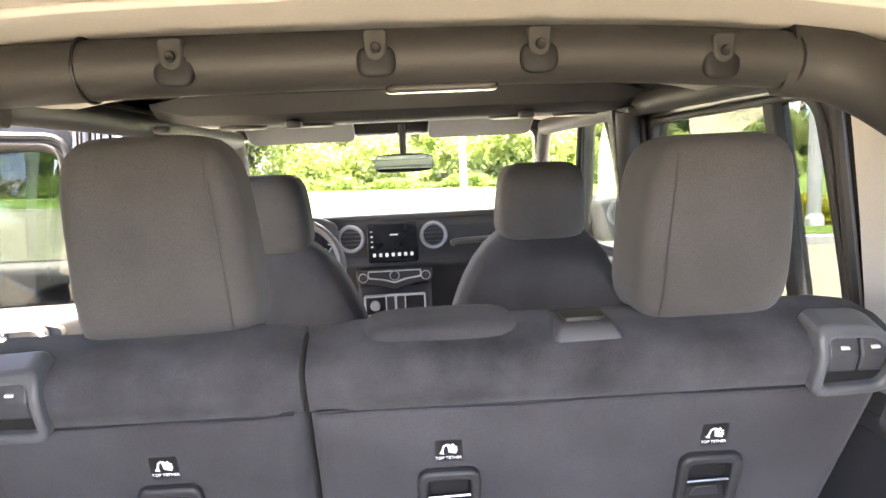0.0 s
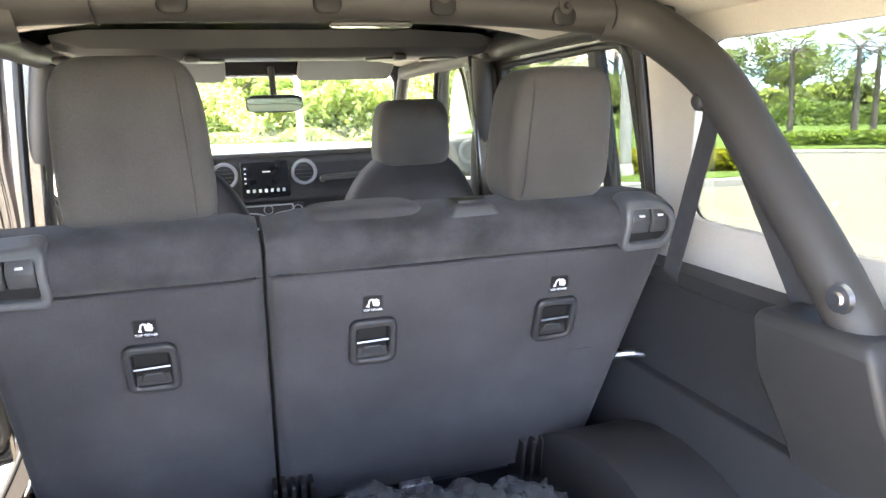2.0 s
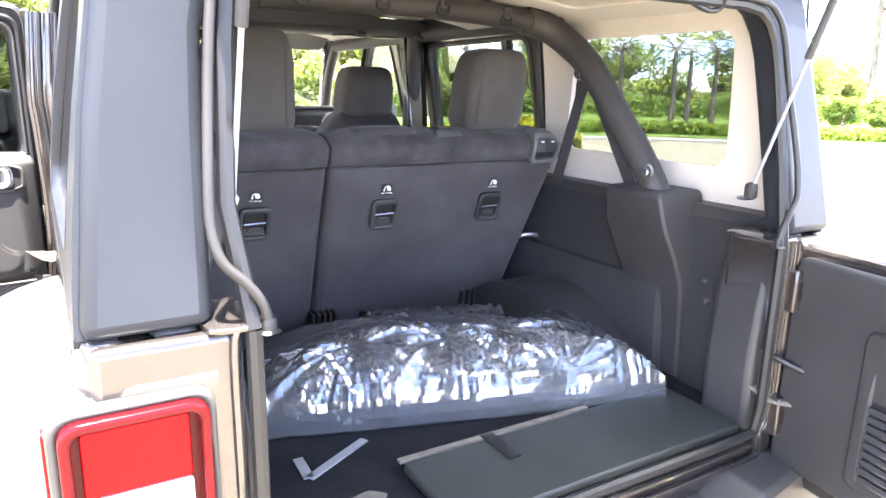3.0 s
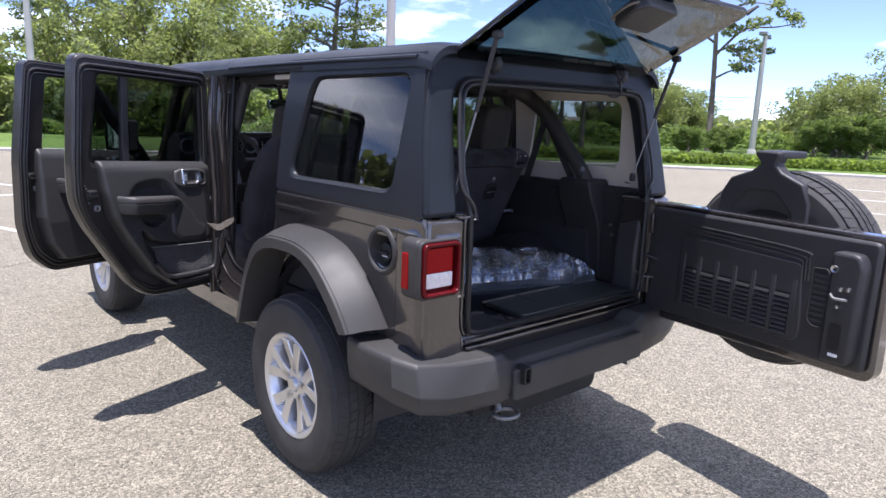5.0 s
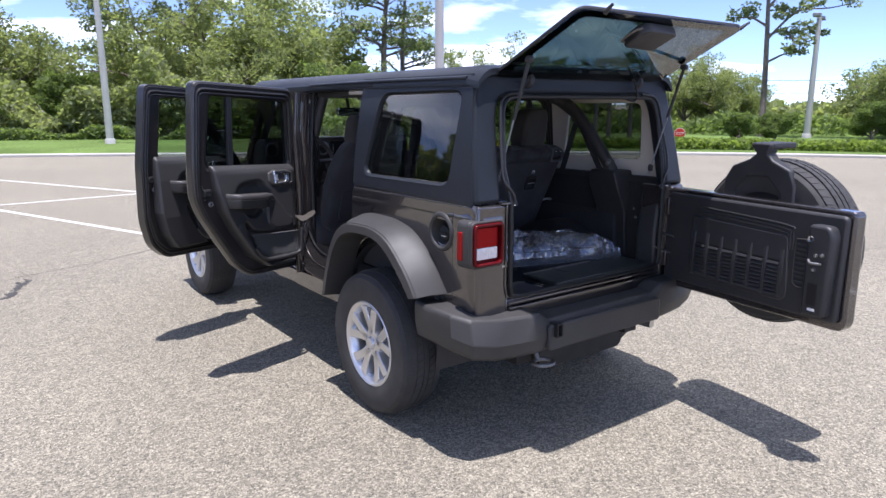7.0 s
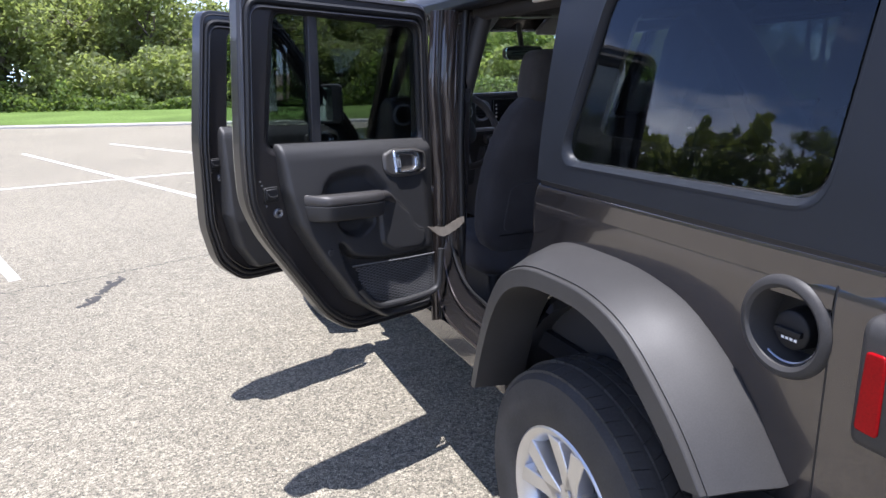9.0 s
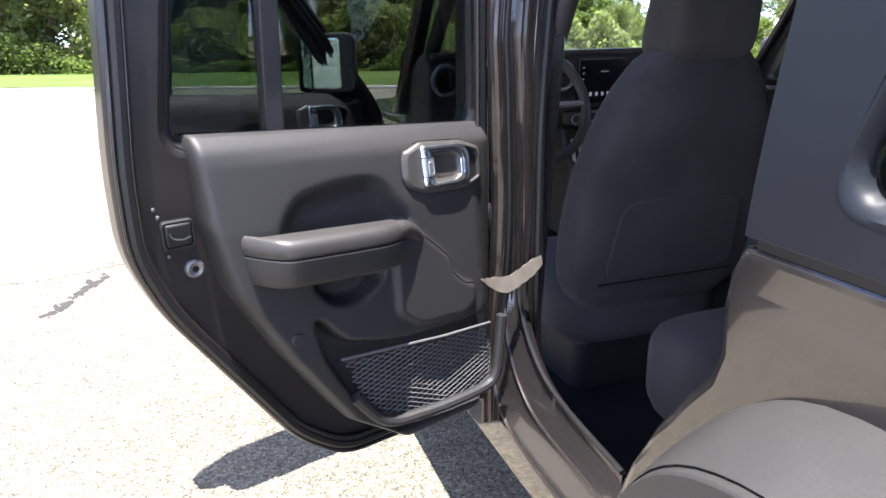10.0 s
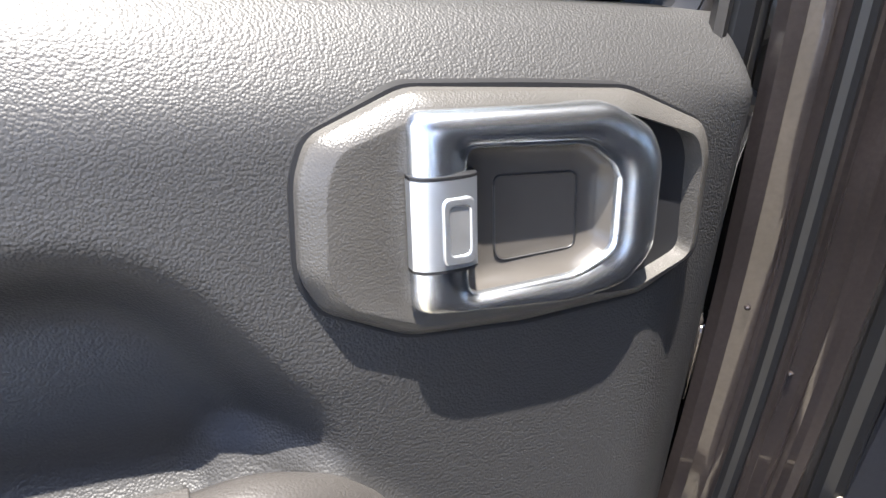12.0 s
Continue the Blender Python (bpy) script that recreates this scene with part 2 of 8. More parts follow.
def asphalt_material():
    m = bpy.data.materials.new("aggregate_asphalt")
    m.use_nodes = True
    nt = m.node_tree
    b = nt.nodes["Principled BSDF"]
    tc = nt.nodes.new("ShaderNodeTexCoord")
    vo = nt.nodes.new("ShaderNodeTexVoronoi")
    vo.inputs["Scale"].default_value = 185.0
    nt.links.new(tc.outputs["Object"], vo.inputs["Vector"])
    sep = nt.nodes.new("ShaderNodeSeparateColor")
    nt.links.new(vo.outputs["Color"], sep.inputs[0])
    coarse = nt.nodes.new("ShaderNodeTexVoronoi")
    coarse.inputs["Scale"].default_value = 92.0
    nt.links.new(tc.outputs["Object"], coarse.inputs["Vector"])
    sep2 = nt.nodes.new("ShaderNodeSeparateColor")
    nt.links.new(coarse.outputs["Color"], sep2.inputs[0])
    stones = nt.nodes.new("ShaderNodeMath"); stones.operation = "MULTIPLY_ADD"
    stones.inputs[1].default_value = 0.52
    half_ = nt.nodes.new("ShaderNodeMath"); half_.operation = "MULTIPLY"; half_.inputs[1].default_value = 0.48
    nt.links.new(sep.outputs[0], stones.inputs[0])
    nt.links.new(sep2.outputs[0], half_.inputs[0])
    nt.links.new(half_.outputs[0], stones.inputs[2])
    rp = nt.nodes.new("ShaderNodeValToRGB")
    el = rp.color_ramp.elements
    el[0].position, el[0].color = 0.0, (0.066, 0.059, 0.046, 1)
    el[1].position, el[1].color = 1.0, (0.76, 0.68, 0.505, 1)
    e = el.new(0.35); e.color = (0.235, 0.210, 0.156, 1)
    e = el.new(0.7); e.color = (0.440, 0.393, 0.292, 1)
    nt.links.new(stones.outputs[0], rp.inputs[0])
    big = nt.nodes.new("ShaderNodeTexNoise")
    big.inputs["Scale"].default_value, big.inputs["Detail"].default_value = 0.35, 6.0
    nt.links.new(tc.outputs["Object"], big.inputs["Vector"])
    mid = nt.nodes.new("ShaderNodeTexNoise")
    mid.inputs["Scale"].default_value, mid.inputs["Detail"].default_value = 9.0, 4.0
    nt.links.new(tc.outputs["Object"], mid.inputs["Vector"])
    add = nt.nodes.new("ShaderNodeMath"); add.operation = "ADD"
    nt.links.new(big.outputs["Fac"], add.inputs[0]); nt.links.new(mid.outputs["Fac"], add.inputs[1])
    mr = nt.nodes.new("ShaderNodeMapRange")
    mr.inputs[1].default_value, mr.inputs[2].default_value, mr.inputs[3].default_value, mr.inputs[4].default_value = 0.7, 1.3, 0.55, 0.73
    nt.links.new(add.outputs[0], mr.inputs[0])
    sc = nt.nodes.new("ShaderNodeVectorMath"); sc.operation = "SCALE"
    nt.links.new(rp.outputs[0], sc.inputs[0]); nt.links.new(mr.outputs[0], sc.inputs["Scale"])
    nt.links.new(sc.outputs[0], b.inputs["Base Color"])
    b.inputs["Roughness"].default_value = 0.85
    bp = nt.nodes.new("ShaderNodeBump")
    bp.inputs["Strength"].default_value, bp.inputs["Distance"].default_value = 1.0, 0.005
    nt.links.new(vo.outputs["Distance"], bp.inputs["Height"])
    bp.invert = True
    nt.links.new(bp.outputs[0], b.inputs["Normal"])
    return m
ASPHALT = asphalt_material()
def leather_grain(m, scale, strength, dist):
    """Pebbled leather grain: cells with sunken borders."""
    nt = m.node_tree
    b = nt.nodes["Principled BSDF"]
    tc = nt.nodes.new("ShaderNodeTexCoord")
    wob = nt.nodes.new("ShaderNodeTexNoise")
    wob.inputs["Scale"].default_value = scale * 0.35
    nt.links.new(tc.outputs["Object"], wob.inputs["Vector"])
    mixv = nt.nodes.new("ShaderNodeVectorMath")
    mixv.operation = "MULTIPLY_ADD"
    mixv.inputs[1].default_value = (0.9 / scale,) * 3
    nt.links.new(wob.outputs["Color"], mixv.inputs[0])
    nt.links.new(tc.outputs["Object"], mixv.inputs[2])
    vo = nt.nodes.new("ShaderNodeTexVoronoi")
    vo.feature = "SMOOTH_F1"
    vo.inputs["Scale"].default_value = scale
    vo.inputs["Smoothness"].default_value = 0.4
    nt.links.new(mixv.outputs[0], vo.inputs["Vector"])
    bp = nt.nodes.new("ShaderNodeBump")
    bp.invert = True
    bp.inputs["Strength"].default_value, bp.inputs["Distance"].default_value = strength, dist
    nt.links.new(vo.outputs["Distance"], bp.inputs["Height"])
    nt.links.new(bp.outputs[0], b.inputs["Normal"])
leather_grain(PANEL, 800.0, 0.30, 0.0010)
leather_grain(SOFT, 760.0, 0.25, 0.0010)
BEZELM = material("fine_grained_bezel", (0.056, 0.053, 0.049), 0.34, 0.0, 0.06, 9.0, bump=0.12, bump_scale=1500.0, bump_dist=0.0003)
SATIN = material("satin_silver_handle", (0.56, 0.58, 0.61), 0.30, 0.9, 0.03, 10.0)
CHROMEH = material("polished_chrome_pull", (0.74, 0.77, 0.81), 0.27, 1.0, 0.03, 10.0)
CUPGREY = material("smooth_handle_cup", (0.058, 0.053, 0.048), 0.20, 0.0, 0.1, 30.0)
FLANGE = material("grey_rubber_flange", (0.022, 0.021, 0.021), 0.5, 0.0, 0.12, 12.0)
JAMB = material("pillar_paint", (0.044, 0.036, 0.034), 0.28, 0.42, 0.25, 14.0, 0.15, 300.0, coat=0.8)
# body paint with shade and dark reflections put into its colour
DOOR_SHADED = material("shade_darkened_door_paint", (0.030, 0.0275, 0.027), 0.36, 0.35, 0.14, 7.0, 0.10, 500.0, coat=0.45)
DULL = material("dull_zinc_fitting", (0.22, 0.22, 0.22), 0.5, 0.7, 0.15, 60.0)
CARGOP = material("dark_cargo_felt", (0.018, 0.019, 0.022), 0.75, 0.0, 0.2, 6.0, 0.25, 500.0, bump=0.3, bump_scale=700.0, bump_dist=0.0008)
VOID = material("deep_black_plastic", (0.006, 0.006, 0.007), 0.6, 0.0, 0.1, 20.0)
NETG = material("grey_pocket_netting", (0.10, 0.10, 0.102), 0.7, 0.0, 0.15, 60.0)
RIMSIL = material("silver_trim_plastic", (0.42, 0.43, 0.45), 0.30, 0.2, 0.05, 20.0)
LIFTGL = material("dark_green_privacy_glass", (0.055, 0.085, 0.078), 0.0, 0.0, 0.0, trans=1.0, ior=1.5)
LIDM = material("smooth_cargo_lid", (0.024, 0.028, 0.026), 0.50, 0.0, 0.25, 5.0, 0.1, 120.0, bump=0.15, bump_scale=60.0, bump_dist=0.002)
BELTW = material("dark_belt_webbing", (0.040, 0.041, 0.046), 0.8, 0.0, 0.15, 40.0, 0.2, 800.0)
leather_grain(BEZELM, 1000.0, 0.22, 0.0008)
# ---------------------------------------------------------------- mesh helpers
def thing(name, label, category, loc=(0, 0, 0), group="", kind=""):
    e = new(name)
    e.location = loc
    e.empty_display_size = 0.2
    return tagged(e, label, category, group, kind)

def part(name, bm, mat, parent=None, label="", bevel=0.0, seg=2, angle=35, smooth=True):
    """Links a bmesh, given in the parent's own space, as ONE mesh object under a thing or a part."""
    bmesh.ops.recalc_face_normals(bm, faces=bm.faces)
    me = bpy.data.meshes.new(name)
    bm.to_mesh(me)
    bm.free()
    me.materials.append(mat)
    if smooth:
        me.shade_smooth()
        me.set_sharp_from_angle(angle=radians(angle))
    ob = new(name, me)
    ob.parent = parent
    if label:
        ob["label"] = label
    if bevel:
        md = ob.modifiers.new("bevel", "BEVEL")
        md.width, md.segments, md.limit_method, md.angle_limit = bevel, seg, "ANGLE", radians(30)
        md.harden_normals = False
        me.shade_smooth()
    return ob

def ident(u, v, w):
    return Vector((u, v, w))

def side(s):
    """u along the car (y), v up (z), w outward from the centre line, on the side s (-1 left, 1 right)."""
    return lambda u, v, w: Vector((s * w, u, v))

def rear(u, v, w):
    """u across (x), v up (z), w backwards (-y)."""
    return Vector((u, -w, v))

def rrect(u0, u1, v0, v1, r, n=5):
    pts = []
    for cu, cv, a0 in ((u1 - r, v1 - r, 0), (u0 + r, v1 - r, 90), (u0 + r, v0 + r, 180), (u1 - r, v0 + r, 270)):
        for i in range(n + 1):
            a = radians(a0 + 90 * i / n)
            pts.append((cu + r * math.cos(a), cv + r * math.sin(a)))
    return pts

def rounded(poly, r, n=4):
    """A polygon with its corners rounded by about r."""
    out = []
    k = len(poly)
    for i in range(k):
        p, a, b = Vector(poly[i]), Vector(poly[i - 1]), Vector(poly[(i + 1) % k])
        da, db = (a - p), (b - p)
        ra, rb = min(r, da.length * 0.45), min(r, db.length * 0.45)
        s, e = p + da.normalized() * ra, p + db.normalized() * rb
        for j in range(n + 1):
            t = j / n
            q = s * (1 - t) ** 2 + p * 2 * t * (1 - t) + e * t * t
            out.append((q.x, q.y))
    return out

def prism(bm, poly, m, w0, w1):
    """A polygon in (u, v), drawn out from w0 to w1 (numbers, or functions of u and v)."""
    f0 = w0 if callable(w0) else (lambda u, v: w0)
    f1 = w1 if callable(w1) else (lambda u, v: w1)
    a = [bm.verts.new(m(u, v, f0(u, v))) for u, v in poly]
    b = [bm.verts.new(m(u, v, f1(u, v))) for u, v in poly]
    bm.faces.new(a)
    bm.faces.new(list(reversed(b)))
    n = len(poly)
    for i in range(n):
        bm.faces.new((a[i], b[i], b[(i + 1) % n], a[(i + 1) % n]))
    return bm

def at_angles(poly, c, angles):
    out = []
    n = len(poly)
    for a in angles:
        d = (math.cos(a), math.sin(a))
        best = None
        for i in range(n):
            (x0, y0), (x1, y1) = poly[i], poly[(i + 1) % n]
            ex, ey = x1 - x0, y1 - y0
            den = d[0] * ey - d[1] * ex
            if abs(den) < 1e-12:
                continue
            t = ((x0 - c[0]) * ey - (y0 - c[1]) * ex) / den
            s = ((x0 - c[0]) * d[1] - (y0 - c[1]) * d[0]) / den
            if t > 0 and -1e-6 <= s <= 1 + 1e-6 and (best is None or t > best):
                best = t
        out.append((c[0] + d[0] * best, c[1] + d[1] * best))
    return out

def ring(bm, outer, inner, m, w0, w1, extra=24):
    """A plate with a hole: outer and inner polygons in (u, v), from w0 to w1."""
    f0 = w0 if callable(w0) else (lambda u, v: w0)
    f1 = w1 if callable(w1) else (lambda u, v: w1)
    c = (sum(p[0] for p in inner) / len(inner), sum(p[1] for p in inner) / len(inner))
    angs = {round(math.atan2(p[1] - c[1], p[0] - c[0]), 4) for p in list(outer) + list(inner)}
    angs |= {round(-math.pi + 2 * math.pi * i / extra, 4) for i in range(extra)}
    angs = sorted(angs)
    po, pi = at_angles(outer, c, angs), at_angles(inner, c, angs)
    vo0 = [bm.verts.new(m(u, v, f0(u, v))) for u, v in po]
    vi0 = [bm.verts.new(m(u, v, f0(u, v))) for u, v in pi]
    vo1 = [bm.verts.new(m(u, v, f1(u, v))) for u, v in po]
    vi1 = [bm.verts.new(m(u, v, f1(u, v))) for u, v in pi]
    n = len(angs)
    for i in range(n):
        j = (i + 1) % n
        bm.faces.new((vo0[i], vo0[j], vi0[j], vi0[i]))
        bm.faces.new((vo1[j], vo1[i], vi1[i], vi1[j]))
        bm.faces.new((vo0[j], vo0[i], vo1[i], vo1[j]))
        bm.faces.new((vi0[i], vi0[j], vi1[j], vi1[i]))
    return bm

def box(bm, x0, x1, y0, y1, z0, z1, m=ident):
    return prism(bm, [(x0, y0), (x1, y0), (x1, y1), (x0, y1)], m, z0, z1)

def loft(bm, rings, closed=True, caps=True):
    rows = [[bm.verts.new(p) for p in r] for r in rings]
    n = len(rows[0])
    for a, b in zip(rows, rows[1:]):
        for i in range(n if closed else n - 1):
            j = (i + 1) % n
            bm.faces.new((a[i], a[j], b[j], b[i]))
    if caps and closed:
        bm.faces.new(list(reversed(rows[0])))
        bm.faces.new(rows[-1])
    return bm

def smooth_path(pts, n=6):
    """Points along a smooth curve through the given ones."""
    P = [Vector(p) for p in pts]
    out = []
    for i in range(len(P) - 1):
        p0, p1, p2, p3 = P[max(0, i - 1)], P[i], P[i + 1], P[min(len(P) - 1, i + 2)]
        for k in range(n):
            t = k / n
            out.append(0.5 * ((2 * p1) + (p2 - p0) * t + (2 * p0 - 5 * p1 + 4 * p2 - p3) * t * t + (3 * p1 - p0 - 3 * p2 + p3) * t ** 3))
    out.append(P[-1])
    return out

def tube(bm, pts, r, n=10, flat=1.0, up=Vector((0, 0, 1)), caps=True):
    """A tube along pts; r a number or a list; flat squeezes it along 'up'."""
    pts = [Vector(p) for p in pts]
    rs = r if isinstance(r, (list, tuple)) else [r] * len(pts)
    rings, a = [], None
    for i, p in enumerate(pts):
        d = (pts[min(i + 1, len(pts) - 1)] - pts[max(i - 1, 0)]).normalized()
        if a is None:
            a = d.cross(up if abs(d.dot(up)) < 0.97 else Vector((0, 1, 0)))
        else:
            a = a - d * a.dot(d)
        a = a.normalized()
        b = a.cross(d).normalized()
        rings.append([p + rs[i] * (math.cos(2 * math.pi * k / n) * a + flat * math.sin(2 * math.pi * k / n) * b) for k in range(n)])
    return loft(bm, rings, True, caps)

def lathe(bm, profile, m, n=48):
    """profile of (radius, height) turned round the w axis of m(u, v, w)."""
    rings = [[m(r * math.cos(2 * math.pi * k / n), r * math.sin(2 * math.pi * k / n), h) for k in range(n)] for r, h in profile]
    return loft(bm, rings, True, False)

def pillow(bm, x0, x1, y0, y1, z0, z1, m=ident, n=10, p=4.0):
    """A soft cushion: a superellipsoid that fills the box."""
    cx, cy, cz = (x0 + x1) / 2, (y0 + y1) / 2, (z0 + z1) / 2
    hx, hy, hz = (x1 - x0) / 2, (y1 - y0) / 2, (z1 - z0) / 2
    vs = {}
    def vert(d):
        k = tuple(round(c, 5) for c in d)
        if k not in vs:
            s = sum(abs(c) ** p for c in d) ** (-1 / p)
            vs[k] = bm.verts.new(m(cx + hx * d[0] * s, cy + hy * d[1] * s, cz + hz * d[2] * s))
        return vs[k]
    for ax in range(3):
        for sg in (-1, 1):
            for i in range(n):
                for j in range(n):
                    q = []
                    for a, b in ((i, j), (i + 1, j), (i + 1, j + 1), (i, j + 1)):
                        d = [0, 0, 0]
                        d[ax], d[(ax + 1) % 3], d[(ax + 2) % 3] = sg, math.tan((2 * a / n - 1) * math.pi / 4), math.tan((2 * b / n - 1) * math.pi / 4)
                        q.append(vert(d))
                    bm.faces.new(q)
    return bm

def writing(name, body, size, m4, mat, parent, depth=0.0006):
    """Raised print in the built-in font, turned into a mesh."""
    cu = bpy.data.curves.new(name, "FONT")
    cu.body, cu.size, cu.extrude, cu.align_x, cu.align_y = body, size, depth, "CENTER", "CENTER"
    tmp = bpy.data.objects.new(name, cu)
    scene.collection.objects.link(tmp)
    me = bpy.data.meshes.new_from_object(tmp.evaluated_get(bpy.context.evaluated_depsgraph_get()))
    bpy.data.objects.remove(tmp)
    me.transform(m4)
    me.materials.clear()
    me.materials.append(mat)
    ob = new(name, me)
    ob.parent = parent
    return ob
# ---------------------------------------------------------------- ground, kerb, grass, lines
ROW = Vector((0.93, 0.36, 0)).normalized()      # along the row of bays
BAY = Vector((0.36, -0.93, 0)).normalized()     # along the bays' lines

def ground_sheet():
    bm = bmesh.new()
    box(bm, -900, 900, -900, 900, -0.4, 0.0)
    return tagged(part("ground", bm, ASPHALT, smooth=False), "pale exposed-aggregate asphalt car park, worn and stained", "ground", kind="structure")
ground_sheet()

# the kerb runs obliquely in front of the car and bends away on its right
KERB = [(-60, 54.5), (-30, 38.4), (-7, 25.9), (2, 21.2), (12, 15.0), (17.2, 10.9), (21.6, 5.6), (27, -3.8), (34, -18), (42, -40)]
def offset(poly, d):
    out = []
    for i, p in enumerate(poly):
        a, b = Vector(poly[max(0, i - 1)]), Vector(poly[min(len(poly) - 1, i + 1)])
        t = (b - a).normalized()
        n = Vector((-t.y, t.x))
        out.append((p[0] + n.x * d, p[1] + n.y * d))
    return out
def strip(bm, a, b, z0, z1):
    for i in range(len(a) - 1):
        q = [a[i], a[i + 1], b[i + 1], b[i]]
        prism(bm, q, ident, z0, z1)
kerb_line = [(p.x, p.y) for p in smooth_path([(p[0], p[1], 0) for p in KERB], 5)]
bm = bmesh.new()
rings = []
inner_k, outer_k = offset(kerb_line, 0.0), offset(kerb_line, 0.16)
for a, b in zip(inner_k, outer_k):
    rings.append([Vector((a[0], a[1], -0.05)), Vector((a[0], a[1], 0.085)), Vector((b[0], b[1], 0.105)), Vector((b[0], b[1], -0.05))])
loft(bm, rings)
tagged(part("kerb", bm, CONCRETE, bevel=0.02), "low pale concrete kerb between asphalt and grass", "kerb", kind="structure")
bm = bmesh.new()
far_k = offset(kerb_line, 70.0)
rows = []
for a, f in zip(outer_k, far_k):
    rows.append([Vector((a[0] + (f[0] - a[0]) * t, a[1] + (f[1] - a[1]) * t, 0.11 + 0.5 * (t > 0.02) * t + 0.05 * noise.noise(Vector((a[0] * 0.2 + t * 9, a[1] * 0.2, 0))))) for t in (0, 0.01, 0.03, 0.06, 0.1, 0.2, 0.5, 1.0)])
loft(bm, rows, closed=False, caps=False)
tagged(part("grass", bm, GRASS), "mown bright green grass verge behind the kerb", "grass", kind="structure")

def paint_line(a, b, w=0.085):
    a, b = Vector(a), Vector(b)
    d = (b - a).normalized()
    n = Vector((-d.y, d.x)) * w / 2
    bm = bmesh.new()
    k = max(2, int((b - a).length / 0.25))
    for sgn in (0,):
        L, R = [], []
        for i in range(k + 1):
            p = a + (b - a) * i / k
            e = 0.006 * noise.noise(Vector((p.x * 3, p.y * 3, 0)))
            L.append((p.x + n.x * (1 + e * 10), p.y + n.y * (1 + e * 10)))
            R.append((p.x - n.x, p.y - n.y))
        strip(bm, L, R, -0.01, 0.004)
    tagged(part("parking_line", bm, LINEPAINT, smooth=False), "worn white painted parking bay line on asphalt", "road marking", group="parking lines", kind="structure")
paint_line((-4.3, 16.0), (-0.45, 6.0))
paint_line((-9.0, 9.95), (6.0, 11.3))
paint_line((-2.6, 17.2), (0.6, 10.7))
paint_line((-3.35, 6.3), (-2.9, 4.85))
base = Vector((2.25, -1.6, 0))
for k in range(-0, 7):
    p = base + ROW * (2.62 * k)
    q = p + BAY * 4.8
    paint_line((p.x, p.y), (q.x, q.y))

def stain_patch(x0, y0, x1, y1, w, seed):
    rnd = random.Random(seed)
    bm = bmesh.new()
    for i in range(46):
        t = rnd.random()
        cx, cy = x0 + (x1 - x0) * t + rnd.gauss(0, w * 0.25), y0 + (y1 - y0) * t + rnd.gauss(0, w * 0.3)
        r = rnd.uniform(0.008, 0.035)
        prism(bm, [(cx + r * rnd.uniform(0.5, 1.3) * math.cos(a), cy + 1.6 * r * rnd.uniform(0.5, 1.3) * math.sin(a)) for a in [k * math.pi / 4 for k in range(8)]], ident, -0.005, 0.0015 + 0.00003 * i)
    tagged(part("oil_stain", bm, STAIN, smooth=False), "dark elongated oil stain on the asphalt", "stain", kind="structure")
stain_patch(-2.35, 3.80, -2.10, 4.56, 0.07, 3)

def crack(points, w, seed):
    rnd = random.Random(seed)
    bm = bmesh.new()
    L, R = [], []
    pts = smooth_path([(x, y, 0) for x, y in points], 22)
    for p in pts:
        a, b = p.x + rnd.gauss(0, 0.012), p.y + rnd.gauss(0, 0.02)
        h = w * rnd.uniform(0.3, 1.0)
        L.append((a, b + h))
        R.append((a, b - h))
    strip(bm, L, R, -0.01, 0.0012)
    tagged(part("asphalt_crack", bm, STAIN, smooth=False), "thin dark jagged crack across the asphalt", "crack", kind="structure")
crack([(-7.5, 3.6), (-4.6, 4.15), (-2.76, 4.54), (-2.1, 4.70), (-1.25, 5.03), (-0.4, 5.5)], 0.010, 4)
crack([(-2.1, 4.70), (-2.3, 6.2), (-2.15, 8.0)], 0.007, 5)

# ---------------------------------------------------------------- light poles, sign
def light_pole(x, y, h, r, arm_angle, label, square_base=True):
    t = thing("street_lamp", label, "street lamp", (x, y, 0.1), group="car park lamps")
    bm = bmesh.new()
    tube(bm, [(0, 0, z * h / 6) for z in range(7)], [r * (1 - 0.06 * z) for z in range(7)], 16)
    part("pole", bm, POLE, t)
    bm = bmesh.new()
    box(bm, -0.03, 0.03, -0.03, 0.55, h - 0.08, h - 0.03, lambda u, v, w: Matrix.Rotation(arm_angle, 3, "Z") @ Vector((u, v, w)))
    box(bm, -0.03, 0.03, -0.55, 0.03, h - 0.08, h - 0.03, lambda u, v, w: Matrix.Rotation(arm_angle, 3, "Z") @ Vector((u, v, w)))
    part("arm", bm, POLE, t)
    for s in (-1, 1):
        bm = bmesh.new()
        prism(bm, rrect(-0.16, 0.16, s * 0.75 - 0.30, s * 0.75 + 0.30, 0.06), lambda u, v, w: Matrix.Rotation(arm_angle, 3, "Z") @ Vector((u, v, w)), h - 0.12, h + 0.02)
        part("lamp_head", bm, SILVERGREY, t, bevel=0.02)
    bm = bmesh.new()
    lathe(bm, [(r + 0.05, -0.2), (r + 0.05, 0.18), (r + 0.01, 0.26)], ident, 16)
    part("base_collar", bm, POLE, t)
    return t
light_pole(2.9, 26.3, 7.1, 0.145, 0.5, "tall grey concrete light pole standing in the grass verge")
light_pole(7.2, 10.4, 9.5, 0.12, 0.9, "thick pale concrete light pole in a planted island")
light_pole(29.5, 12.4, 5.4, 0.15, 1.9, "grey light pole with two flat lamp heads behind the hedge")

